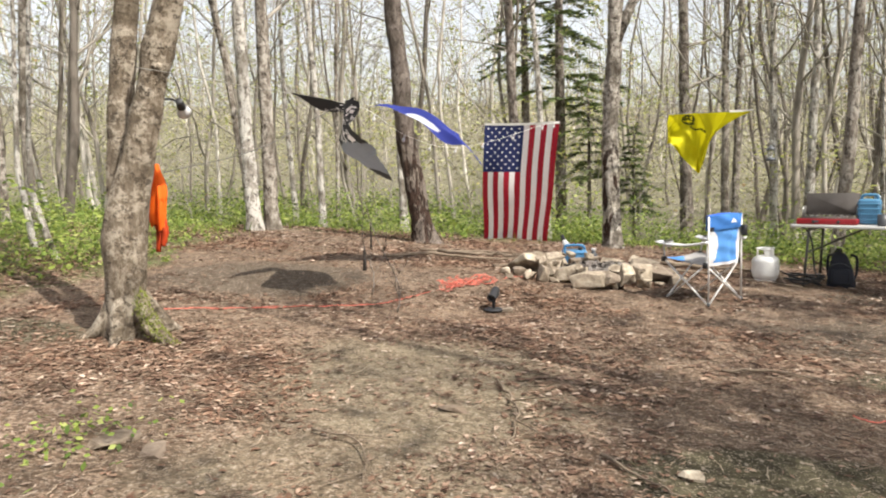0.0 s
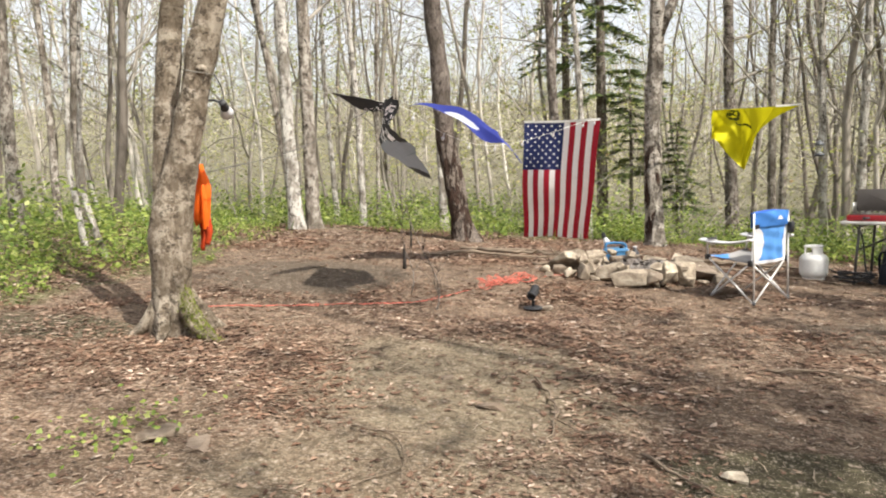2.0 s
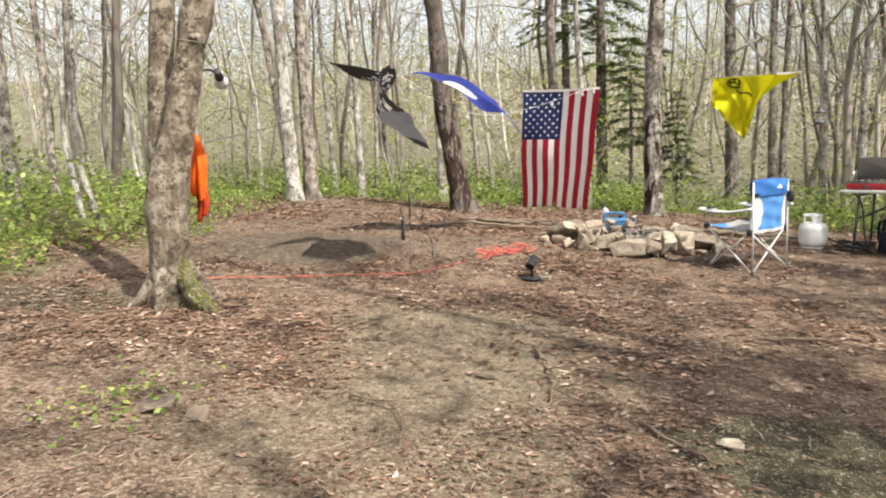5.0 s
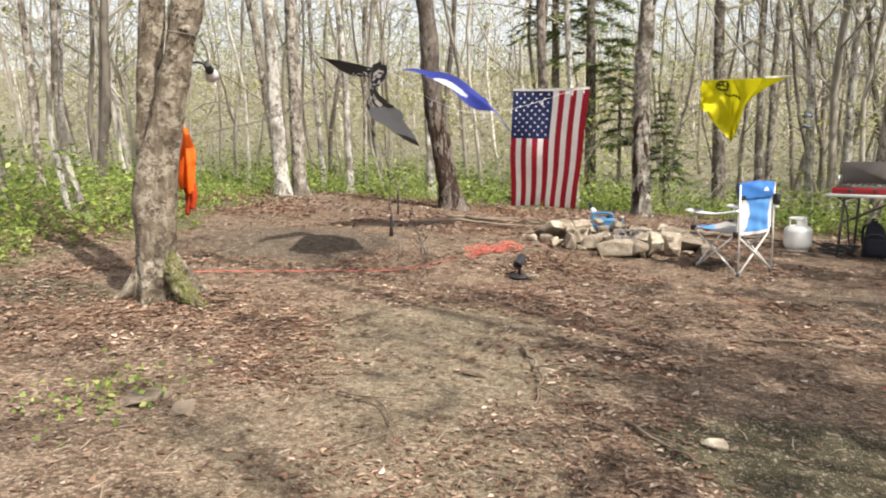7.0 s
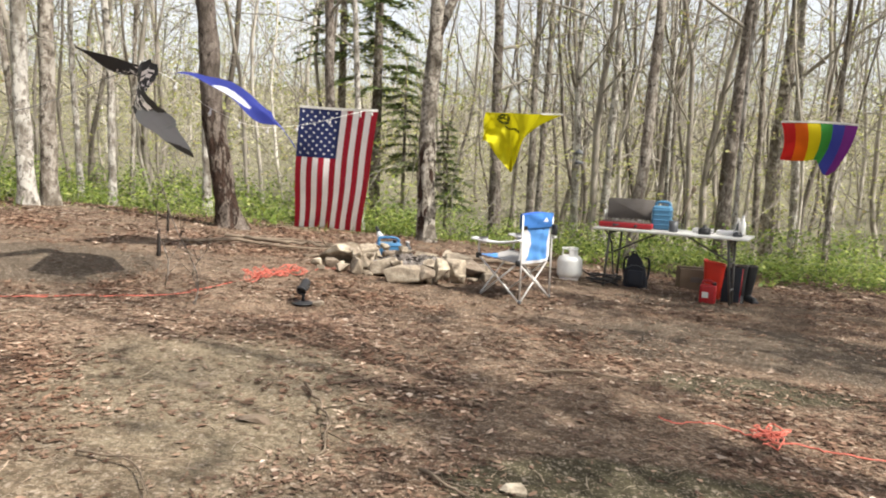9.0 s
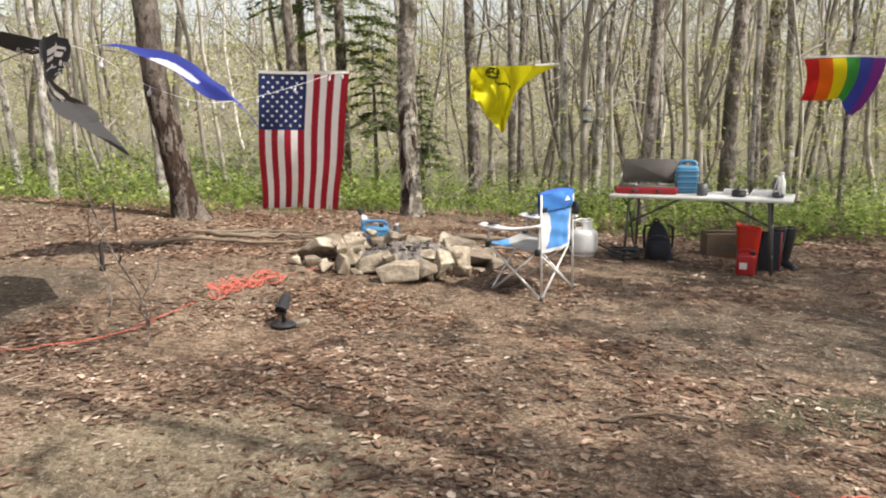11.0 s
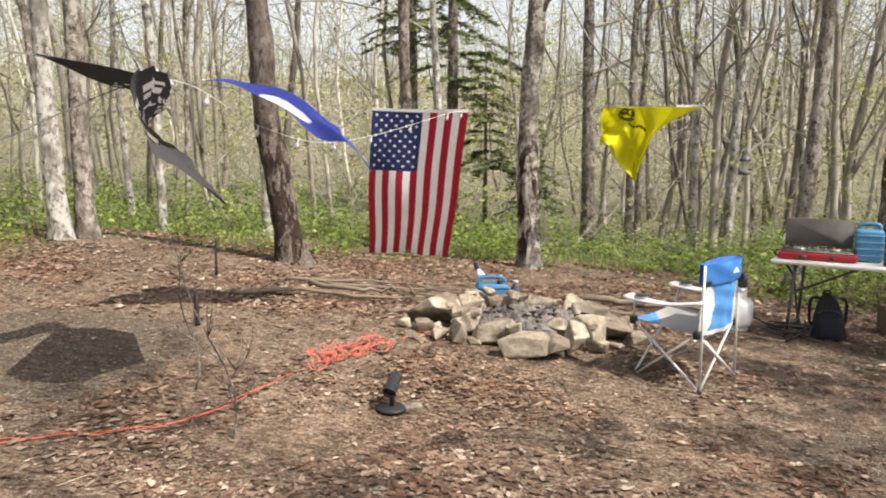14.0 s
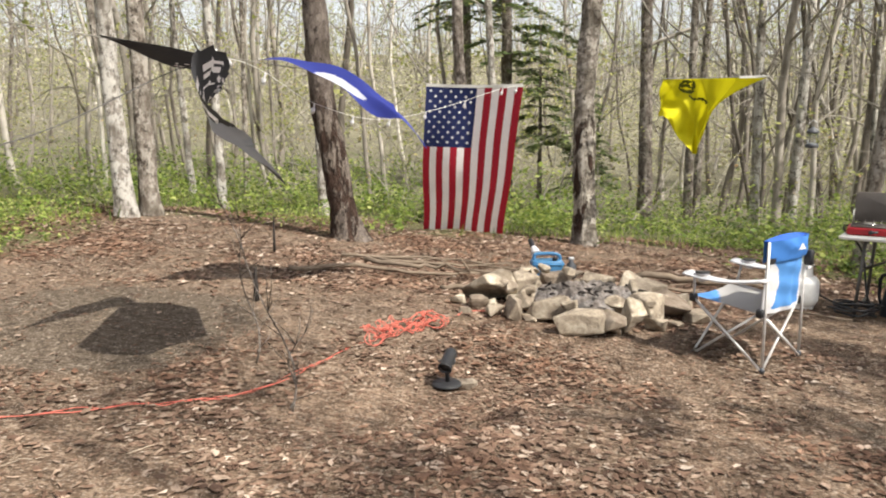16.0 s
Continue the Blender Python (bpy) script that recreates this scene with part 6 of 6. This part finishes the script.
def rubber_boot(place, rz, label):
    t = thing("rubber_boot", place, label, "boot", "pair of boots", rz=rz)
    a = Acc()
    spine = [(0.0, 0.05, 0.02), (0.0, 0.035, 0.09), (0.0, 0.015, 0.16), (0.0, 0.0, 0.25), (0.0, -0.005, 0.34), (0.002, -0.008, 0.42)]
    a.tube(*finer(spine, [0.056, 0.055, 0.054, 0.062, 0.07, 0.075], 3), 20, rough=0.02, rng=random.Random(6), caps=False)
    part("shaft", a, M_BOOT, t)
    a = Acc()

    def toe(u, v):
        w = math.pi * u
        r = 0.05 * (1 - 0.25 * v) * (1 if v < 0.75 else math.sqrt(max(0.02, 1 - ((v - 0.75) / 0.27) ** 2)))
        return (r * math.cos(w), 0.05 - 0.2 * v, 0.02 + (0.085 - 0.035 * v) * math.sin(w) * (r / 0.05))

    a.grid(toe, 16, 14)
    part("foot", a, M_BOOT, t)
    a = Acc()
    rounded(a, (0, -0.035, 0.014), (0.1, 0.27, 0.028), 0.045)
    part("sole", a, M_BLACK_PLASTIC, t)
    a = Acc()
    ring = [Vector((0.002 + 0.075 * math.cos(0.2618 * k), -0.008 + 0.075 * math.sin(0.2618 * k), 0.42)) for k in range(25)]
    a.tube(ring, [0.006] * 25, 6)
    part("top_rim", a, M_STOVE_DARK, t, "dull grey rim")


M_BOOT = plain_mat("black_rubber", (0.03, 0.032, 0.034), 0.45, 0, 0.45, 9.0)
rubber_boot(on(3.74, 9.0), -25, "tall black rubber boot standing by the table end")
rubber_boot(on(3.88, 9.06), 8, "second tall black rubber boot beside its pair")


def hoses():
    rng = random.Random(8)
    t = thing("hose", on(2.2, 9.3), "black gas hose coiled on the leaves under the table", "hose")
    pts = [(1.9, 9.5, 0.31), (2.0, 9.35, 0.12)]
    for k in range(34):
        w = k * 0.75
        pts.append((2.2 + (0.16 + rng.uniform(-0.03, 0.05)) * math.cos(w), 9.15 + (0.12 + rng.uniform(-0.03, 0.04)) * math.sin(w), 0.02 + 0.003 * k + rng.uniform(0, 0.03)))
    q = [Vector(on(x, y, z)) for x, y, z in pts]
    q += [Vector(on_table(-0.62, -0.1, -0.5)), Vector(on_table(-0.7, 0.0, -0.15)), Vector(on_table(-0.86, 0.05, 0.02)), Vector(on_table(-0.8, 0.06, 0.06))]
    part("tube", local(cable(q, 0.009, 5, 6), on(2.2, 9.3)), M_BLACK_PLASTIC, t)


hoses()


def jacket():
    o = (-2.985, 5.06, 1.3)
    t = thing("orange_jacket", o, "bright orange jacket hung on the twin-trunk tree", "jacket")
    a = Acc()

    def cloth(u, v):
        w = 2 * math.pi * u
        wd = 0.014 + 0.05 * smooth(0, 0.55, v) - 0.012 * smooth(0.8, 1.0, v)
        return (0.012 * math.sin(v * 6) + wd * math.cos(w) * (1 + 0.1 * math.sin(3 * w + v * 4) + 0.04 * math.sin(9 * w - v * 6)), 0.02 + (0.015 + 0.5 * wd) * math.sin(w), 0.04 - 0.42 * v + 0.012 * math.sin(3 * w) * v)

    a.grid(cloth, 40, 24)
    part("body", a, M_ORANGE, t)
    a = Acc()
    a.tube(bend([(0.03, -0.02, -0.1), (0.045, -0.035, -0.22), (0.04, -0.035, -0.33), (0.03, -0.03, -0.41)], 6), [0.012 + 0.008 * math.sin(math.pi * k / 18) for k in range(19)], 10, rough=0.03, rng=random.Random(2))
    part("sleeve", a, M_ORANGE, t)
    for dx, z, r in ((-0.02, -0.56, 0.026), (0.02, -0.52, 0.03)):
        a = Acc()
        a.tube(bend([(dx, 0.02, -0.34), (dx + 0.012, 0.02, -0.43), (dx - 0.004, 0.015, z)], 5), [r * (1 - 0.04 * k) for k in range(11)], 10, rough=0.18, rng=random.Random(3))
        part("lining", a, M_LINING, t, "darker red lining")
    part("loop", cable([(0, 0, 0.0), (-0.05, -0.05, 0.05), (-0.09, -0.12, 0.02)], 0.006, 5, 5), M_DARK_LINE, t)


jacket()


def hanging_lantern():
    o = (1.93, 9.6, 1.22)
    t = thing("hanging_lantern", o, "small lantern with a dark cap and base hung on a cord", "lantern")
    a = Acc()
    a.lathe([(0.05, 0.0), (0.056, 0.012), (0.05, 0.03), (0.04, 0.036)], 18)
    part("base", a, M_GREY_PLASTIC, t)
    a = Acc()
    a.lathe([(0.036, 0.034), (0.042, 0.06), (0.04, 0.11), (0.034, 0.122)], 18)
    part("globe", a, M_GLOBE, t, "clear glass globe")
    for k in range(4):
        w = radians(45 + 90 * k)
        part("guard", rod((0.047 * math.cos(w), 0.047 * math.sin(w), 0.025), (0.044 * math.cos(w), 0.044 * math.sin(w), 0.125), 0.003, 5), M_GREY_PLASTIC, t)
    a = Acc()
    a.lathe([(0.05, 0.12), (0.053, 0.13), (0.036, 0.155), (0.018, 0.165), (0.012, 0.178)], 18)
    part("cap", a, M_GREY_PLASTIC, t)
    part("handle", cable([(-0.045, 0, 0.13), (-0.035, 0, 0.2), (0, 0, 0.23), (0.035, 0, 0.2), (0.045, 0, 0.13)], 0.003, 5, 5), M_STEEL, t)
    part("cord", rod((0, 0, 0.228), (0, 0, 3.27), 0.0016, 5), M_DARK_LINE, t)


def globe_mat():
    n = Nodes("clear_glass", 0.05, 0, 0.5)
    n.bsdf.inputs["Transmission Weight"].default_value = 0.95
    n.bsdf.inputs["IOR"].default_value = 1.3
    return n.done((0.9, 0.92, 0.9))


M_GLOBE = globe_mat()
hanging_lantern()


# ---- wood and stones on the ground ----
def stick(pts, r, label, name="stick", seed=0, twigs=0, mat=None):
    rng = random.Random(seed)
    q = bend([Vector(on(x, y, z)) for x, y, z in pts], 5)
    q = [p + Vector((rng.gauss(0, r), rng.gauss(0, r), abs(rng.gauss(0, r * 0.5)))) for p in q]
    t = thing(name, q[0], label, "branch", "fallen branches")
    a = Acc()
    a.tube(q, [r * (1 - 0.65 * i / (len(q) - 1)) for i in range(len(q))], 8, rough=0.12, rng=rng)
    part("stem", local(a, q[0]), mat or M_DEADWOOD, t)
    for k in range(twigs):
        i = rng.randint(2, len(q) - 2)
        d = (q[i + 1] - q[i]).normalized() + Vector((rng.gauss(0, 0.6), rng.gauss(0, 0.6), rng.uniform(0.0, 0.25)))
        d.normalize()
        a = Acc()
        ln = rng.uniform(0.15, 0.4)
        a.tube([q[i], q[i] + d * ln * 0.5, q[i] + d * ln + Vector((0, 0, -0.02))], [r * 0.45, r * 0.3, r * 0.12], 6)
        part("twig", local(a, q[0]), mat or M_DEADWOOD, t)


LOG = "long weathered grey branch lying on the leaves"
stick([(-2.6, 9.1, 0.03), (-2.0, 9.25, 0.05), (-1.4, 9.2, 0.06), (-0.8, 9.45, 0.05)], 0.024, LOG, seed=1, twigs=3)
stick([(-2.05, 9.6, 0.05), (-1.6, 9.35, 0.09), (-1.2, 9.35, 0.08), (-0.75, 9.2, 0.1)], 0.027, LOG, seed=2, twigs=2)
stick([(-1.9, 9.75, 0.03), (-1.2, 9.7, 0.05), (-0.55, 9.85, 0.03)], 0.02, LOG, seed=3, twigs=3)
stick([(-2.3, 9.9, 0.02), (-1.5, 10.0, 0.03), (-0.7, 10.1, 0.02)], 0.02, LOG, seed=4, twigs=2)
stick([(0.6, 10.0, 0.03), (1.2, 9.9, 0.04), (1.9, 9.85, 0.03)], 0.036, "thick brown log lying behind the fire ring", seed=5, twigs=1)
stick([(0.5, 9.6, 0.02), (1.0, 9.5, 0.03), (1.7, 9.65, 0.02)], 0.02, LOG, seed=6, twigs=2)
stick([(-1.2, 8.9, 0.02), (-0.9, 8.95, 0.04), (-0.6, 9.05, 0.1)], 0.022, LOG, seed=7, twigs=1)
stick([(-0.62, 4.5, 0.02), (-0.5, 4.2, 0.03), (-0.44, 3.9, 0.02), (-0.47, 3.6, 0.01)], 0.008, "thin forked brown stick lying on bare soil", seed=8, twigs=3)
stick([(-0.05, 3.6, 0.02), (0.08, 3.45, 0.02), (0.25, 3.3, 0.01)], 0.008, "short dark stick on the soil", seed=9, twigs=1)
stick([(-1.3, 3.5, 0.02), (-1.05, 3.4, 0.03), (-0.95, 3.1, 0.01)], 0.005, "thin brown twig on the leaves", seed=10, twigs=4)
stick([(0.7, 5.2, 0.01), (1.0, 5.25, 0.02), (1.4, 5.15, 0.01)], 0.01, "thin brown twig on the leaves", seed=11, twigs=2)
stick([(1.6, 9.2, 0.02), (1.8, 9.0, 0.03), (2.1, 8.95, 0.02)], 0.014, LOG, seed=12, twigs=2)

for k, (x, y, s, seed, label) in enumerate((((-2.06), 3.17, (0.24, 0.17, 0.07), 41, "flat pale rock half sunk in the leaves"), (-1.84, 3.12, (0.2, 0.12, 0.05), 42, "small flat tan rock among leaves"),
                                            (-0.77, 3.99, (0.17, 0.12, 0.05), 43, "worn pale rock set in the soil"), (0.3, 3.52, (0.12, 0.1, 0.06), 44, "small whitish rock on bare soil"),
                                            (-1.1, 4.4, (0.1, 0.08, 0.04), 45, "small grey rock on bare soil"), (2.0, 9.05, (0.16, 0.1, 0.05), 46, "flat pale stone near the hose"))):
    s2 = new("rock", rock(s, random.Random(seed)))
    s2.matrix_world = pose(*on(x, y, s[2] * 0.05), 0, 0, seed * 37)
    if seed != 44:
        s2.data.materials[0] = M_ROCK
    tagged(s2, label, "rock", "loose rocks")


def sapling(x, y, h, lean, seed, label):
    rng = random.Random(seed)
    t = thing("sapling", on(x, y), label, "sapling", "bare saplings")
    pts = [Vector((lean[0] * s * s + 0.03 * math.sin(s * 9), lean[1] * s + 0.02 * math.sin(s * 7), h * s - 0.02)) for s in [i / 9 for i in range(10)]]
    a = Acc()
    a.tube(pts, [0.006 * (1 - 0.75 * i / 9) for i in range(10)], 6)
    part("stem", a, M_BARK_DARK, t)
    for k in range(9):
        i = rng.randint(1, 8)
        d = Vector((rng.gauss(0, 0.6), rng.gauss(0, 0.6), 0.8)).normalized() * rng.uniform(0.12, 0.35)
        a = Acc()
        a.tube([pts[i], pts[i] + d * 0.5 + Vector((0.01, 0, 0)), pts[i] + d], [0.003, 0.0022, 0.0012], 4)
        part("twig", a, M_BARK_DARK, t)


sapling(-1.65, 6.26, 1.15, (-0.45, 0.1), 51, "thin bare dark sapling with fine twigs")
sapling(-2.05, 6.85, 0.95, (-0.12, 0.05), 52, "thin bare dark sapling")
sapling(-1.68, 6.3, 0.5, (0.1, 0.1), 53, "short bare dark sapling")
t = thing("stump", on(-2.5, 8.1), "short dark broken stump standing on bare soil", "stump")
a = Acc()
a.tube([(0, 0, -0.03), (0.004, 0, 0.1), (0.0, 0.01, 0.2), (0.012, 0, 0.26)], [0.024, 0.017, 0.015, 0.005], 10, rough=0.15, rng=random.Random(9))
part("wood", a, M_CHAR, t)
t = thing("stump", on(-2.97, 9.9), "thin dark stake standing in leaf litter", "stump")
a = Acc()
a.tube([(0, 0, -0.03), (0.004, 0, 0.15), (0.0, 0.01, 0.28), (0.01, 0, 0.36)], [0.014, 0.011, 0.01, 0.004], 10, rough=0.15, rng=random.Random(10))
part("wood", a, M_CHAR, t)


# ---- litter, grass and undergrowth ----
def leaf_litter():
    rng = random.Random(61)
    a = Acc()
    n = 0
    while n < 138000:
        y = 1.2 + 12.0 * rng.random() ** 0.92
        x = rng.uniform(-1.8 - 0.75 * y, 1.8 + 0.7 * y)
        d = 0.16 + 0.84 * smooth(-0.2, 0.3, 0.18 * smooth(7.5, 10, y) + noise.noise((x * 0.8, y * 0.8, 11)) + 0.5 * noise.noise((x * 2.3, y * 2.3, 12)))
        if rng.random() > d * (1 - 0.78 * bare(x, y)) or math.hypot(x - 0.0, y - 8.82) < 0.55:
            continue
        n += 1
        bed = smooth(-0.15, 0.4, noise.noise((x * 1.1, y * 1.1, 14)) + 0.35) * smooth(3.0, 5.0, y) * (1 - 0.6 * bare(x, y))
        ln = (0.016 + 0.034 * rng.random() ** 1.8) * (1 + 0.55 * bed + 0.55 * smooth(7.5, 10, y))
        w = ln * (0.07 + 0.25 * rng.random() ** (1.5 - 0.8 * bed))
        ang = rng.uniform(0, 6.283)
        c, q = math.cos(ang), math.sin(ang)
        z = land(x, y) + rng.uniform(0.003, 0.009) + 0.1 * ln * rng.random()
        tip, curl, fold, skew = rng.uniform(-0.12, 0.18) * ln, rng.uniform(-0.2, 0.5) * w, rng.uniform(-0.2, 0.55) * w, rng.uniform(-0.25, 0.25) * ln

        def at(u, v, h):
            return (x + c * u - q * v, y + q * u + c * v, z + h)

        a.add([at(-ln / 2, 0, 0), at(ln / 2, skew, tip), at(-ln * 0.12 + skew * 0.4, w, fold), at(ln * 0.24, w * 0.7, curl), at(ln * 0.2, -w * 0.8, fold), at(-ln * 0.2 + skew * 0.3, -w, curl)], [(0, 1, 3, 2), (0, 5, 4, 1)])
    tagged(part("leaf_litter", a, M_LITTER, smooth=False), "dry brown fallen leaves covering the ground", "leaf litter", kind="stuff")


def twig_litter():
    """Thin broken twigs and stalks strewn over the ground."""
    rng = random.Random(66)
    a = Acc()
    for n in range(6000):
        y = 1.4 + 10.5 * rng.random() ** 1.25
        x = rng.uniform(-1.8 - 0.7 * y, 1.8 + 0.65 * y)
        if math.hypot(x, y - 8.82) < 0.6:
            continue
        ln, r, w = 0.025 + 0.13 * rng.random() ** 2.5, rng.uniform(0.0007, 0.0022), rng.uniform(0, 6.283)
        d = Vector((math.cos(w), math.sin(w), 0)) * ln / 2
        p = Vector(on(x, y, rng.uniform(0.008, 0.018)))
        k = Vector((rng.gauss(0, 0.08), rng.gauss(0, 0.08), rng.uniform(0, 0.06))) * ln
        a.tube([p - d, p + k, p + d + Vector((0, 0, rng.uniform(-0.02, 0.1) * ln))], [r, r * 0.9, r * 0.6], 3, caps=False)
    tagged(part("twig_litter", a, M_TWIG_LITTER, smooth=False), "small broken twigs strewn over leaves and soil", "twigs", kind="stuff")


M_TWIG_LITTER = litter_mat("broken_twigs", ((0.0, (0.06, 0.042, 0.03)), (0.5, (0.2, 0.155, 0.115)), (1.0, (0.5, 0.43, 0.34))))


def plant(acc, x, y, rng, h, k, leaf):
    z = land(x, y)
    for i in range(k):
        w = rng.uniform(0, 6.283)
        s = rng.uniform(0.2, 1)
        p = Vector((x + math.cos(w) * h * 0.45 * s, y + math.sin(w) * h * 0.45 * s, z + h * rng.uniform(0.25, 1.0)))
        leaf_at(acc, p, leaf * rng.uniform(0.6, 1.3), rng, 0.4)


def undergrowth():
    rng = random.Random(71)
    a = Acc()
    n = 0
    while n < 11500:
        y = 2 + 26 * rng.random() ** 0.85
        x = rng.uniform(-7 - 0.7 * y, 7 + 0.7 * y)
        c = clearing(x, y)
        if -2.0 < x < -0.4 and y < 12.6 and y > 10.5:
            continue
        if rng.random() < c * 1.3 or x > 4.5 and y < 8 or rng.random() < 0.7 * smooth(15, 19, y):
            continue
        if noise.noise((x * 0.45, y * 0.45, 21)) + 0.3 * rng.random() + 0.3 * noise.noise((x * 1.6, y * 1.6, 22)) < (-0.05 if y < 14 else 0.08):
            continue
        n += 1
        k = rng.randint(7, 13)
        plant(a, x, y, rng, rng.uniform(0.08, 0.3) * (1 + 1.7 * smooth(11.5, 15, y)) * (0.55 + 0.9 * smooth(-0.3, 0.4, noise.noise((x * 0.9, y * 0.9, 23)))), k + 5 * (x < -4 and y < 11), rng.uniform(0.035, 0.075) * (1 + 0.55 * smooth(12, 22, y)) * (0.7 if x < -4 and y < 11 else 1.0))
    for sx, sy, h, k in ((-0.45, 12.9, 0.95, 380), (-0.1, 12.6, 0.6, 160), (-5.9, 8.2, 0.8, 240), (-6.6, 7.2, 0.9, 260), (-7.6, 8.0, 1.0, 300), (5.6, 12.4, 0.7, 250), (6.9, 11.8, 0.8, 250), (4.0, 12.6, 0.6, 200), (2.4, 12.8, 0.55, 180), (-3.6, 12.2, 0.5, 180), (-8.6, 7.6, 0.9, 260), (5.9, 10.9, 0.55, 160), (3.0, 11.0, 0.65, 260), (3.8, 11.3, 0.75, 300), (4.7, 11.1, 0.7, 300), (5.5, 11.5, 0.75, 300), (6.4, 11.4, 0.75, 260), (2.2, 11.4, 0.5, 180), (7.5, 12.0, 0.8, 260), (-6.2, 6.7, 0.9, 300), (-7.0, 6.2, 1.0, 300), (-5.7, 7.3, 0.7, 220), (-6.9, 8.8, 0.9, 260), (-7.9, 7.0, 1.0, 260)):
        for i in range(k):
            p = Vector((sx + rng.gauss(0, 0.38), sy + rng.gauss(0, 0.36), land(sx, sy) + h * rng.random() ** 1.4))
            leaf_at(a, p, rng.uniform(0.03, 0.1), rng, 0.4)
    for i in range(170):
        leaf_at(a, Vector(on(-2.2 + rng.gauss(0, 0.14), 3.15 + rng.gauss(0, 0.2), rng.uniform(0.01, 0.1))), rng.uniform(0.02, 0.045), rng, 0.4)
    tagged(part("undergrowth", a, M_GREEN, smooth=False), "fresh green low plants at the edge of the clearing", "undergrowth", kind="stuff")
    g = Acc()
    for i in range(9000):
        y = rng.uniform(9.5, 17)
        x = rng.uniform(-9, 9)
        if rng.random() < clearing(x, y) * 1.2 or noise.noise((x * 0.6, y * 0.6, 31)) < -0.05:
            continue
        z = land(x, y)
        w, h = rng.uniform(0, 6.28), rng.uniform(0.06, 0.2)
        s = Vector((math.cos(w), math.sin(w), 0))
        e = Vector((-s.y, s.x, 0)) * rng.uniform(0.02, 0.1)
        p = Vector((x, y, z))
        g.add([p - s * 0.006, p + s * 0.006, p + e * 0.5 + s * 0.004 + Vector((0, 0, h * 0.6)), p + e + Vector((0, 0, h))], [(0, 1, 2, 3)])
    tagged(part("grass", g, M_GREEN, smooth=False), "thin fresh grass blades at the edge of the clearing", "grass", kind="stuff")


leaf_litter()
twig_litter()
undergrowth()
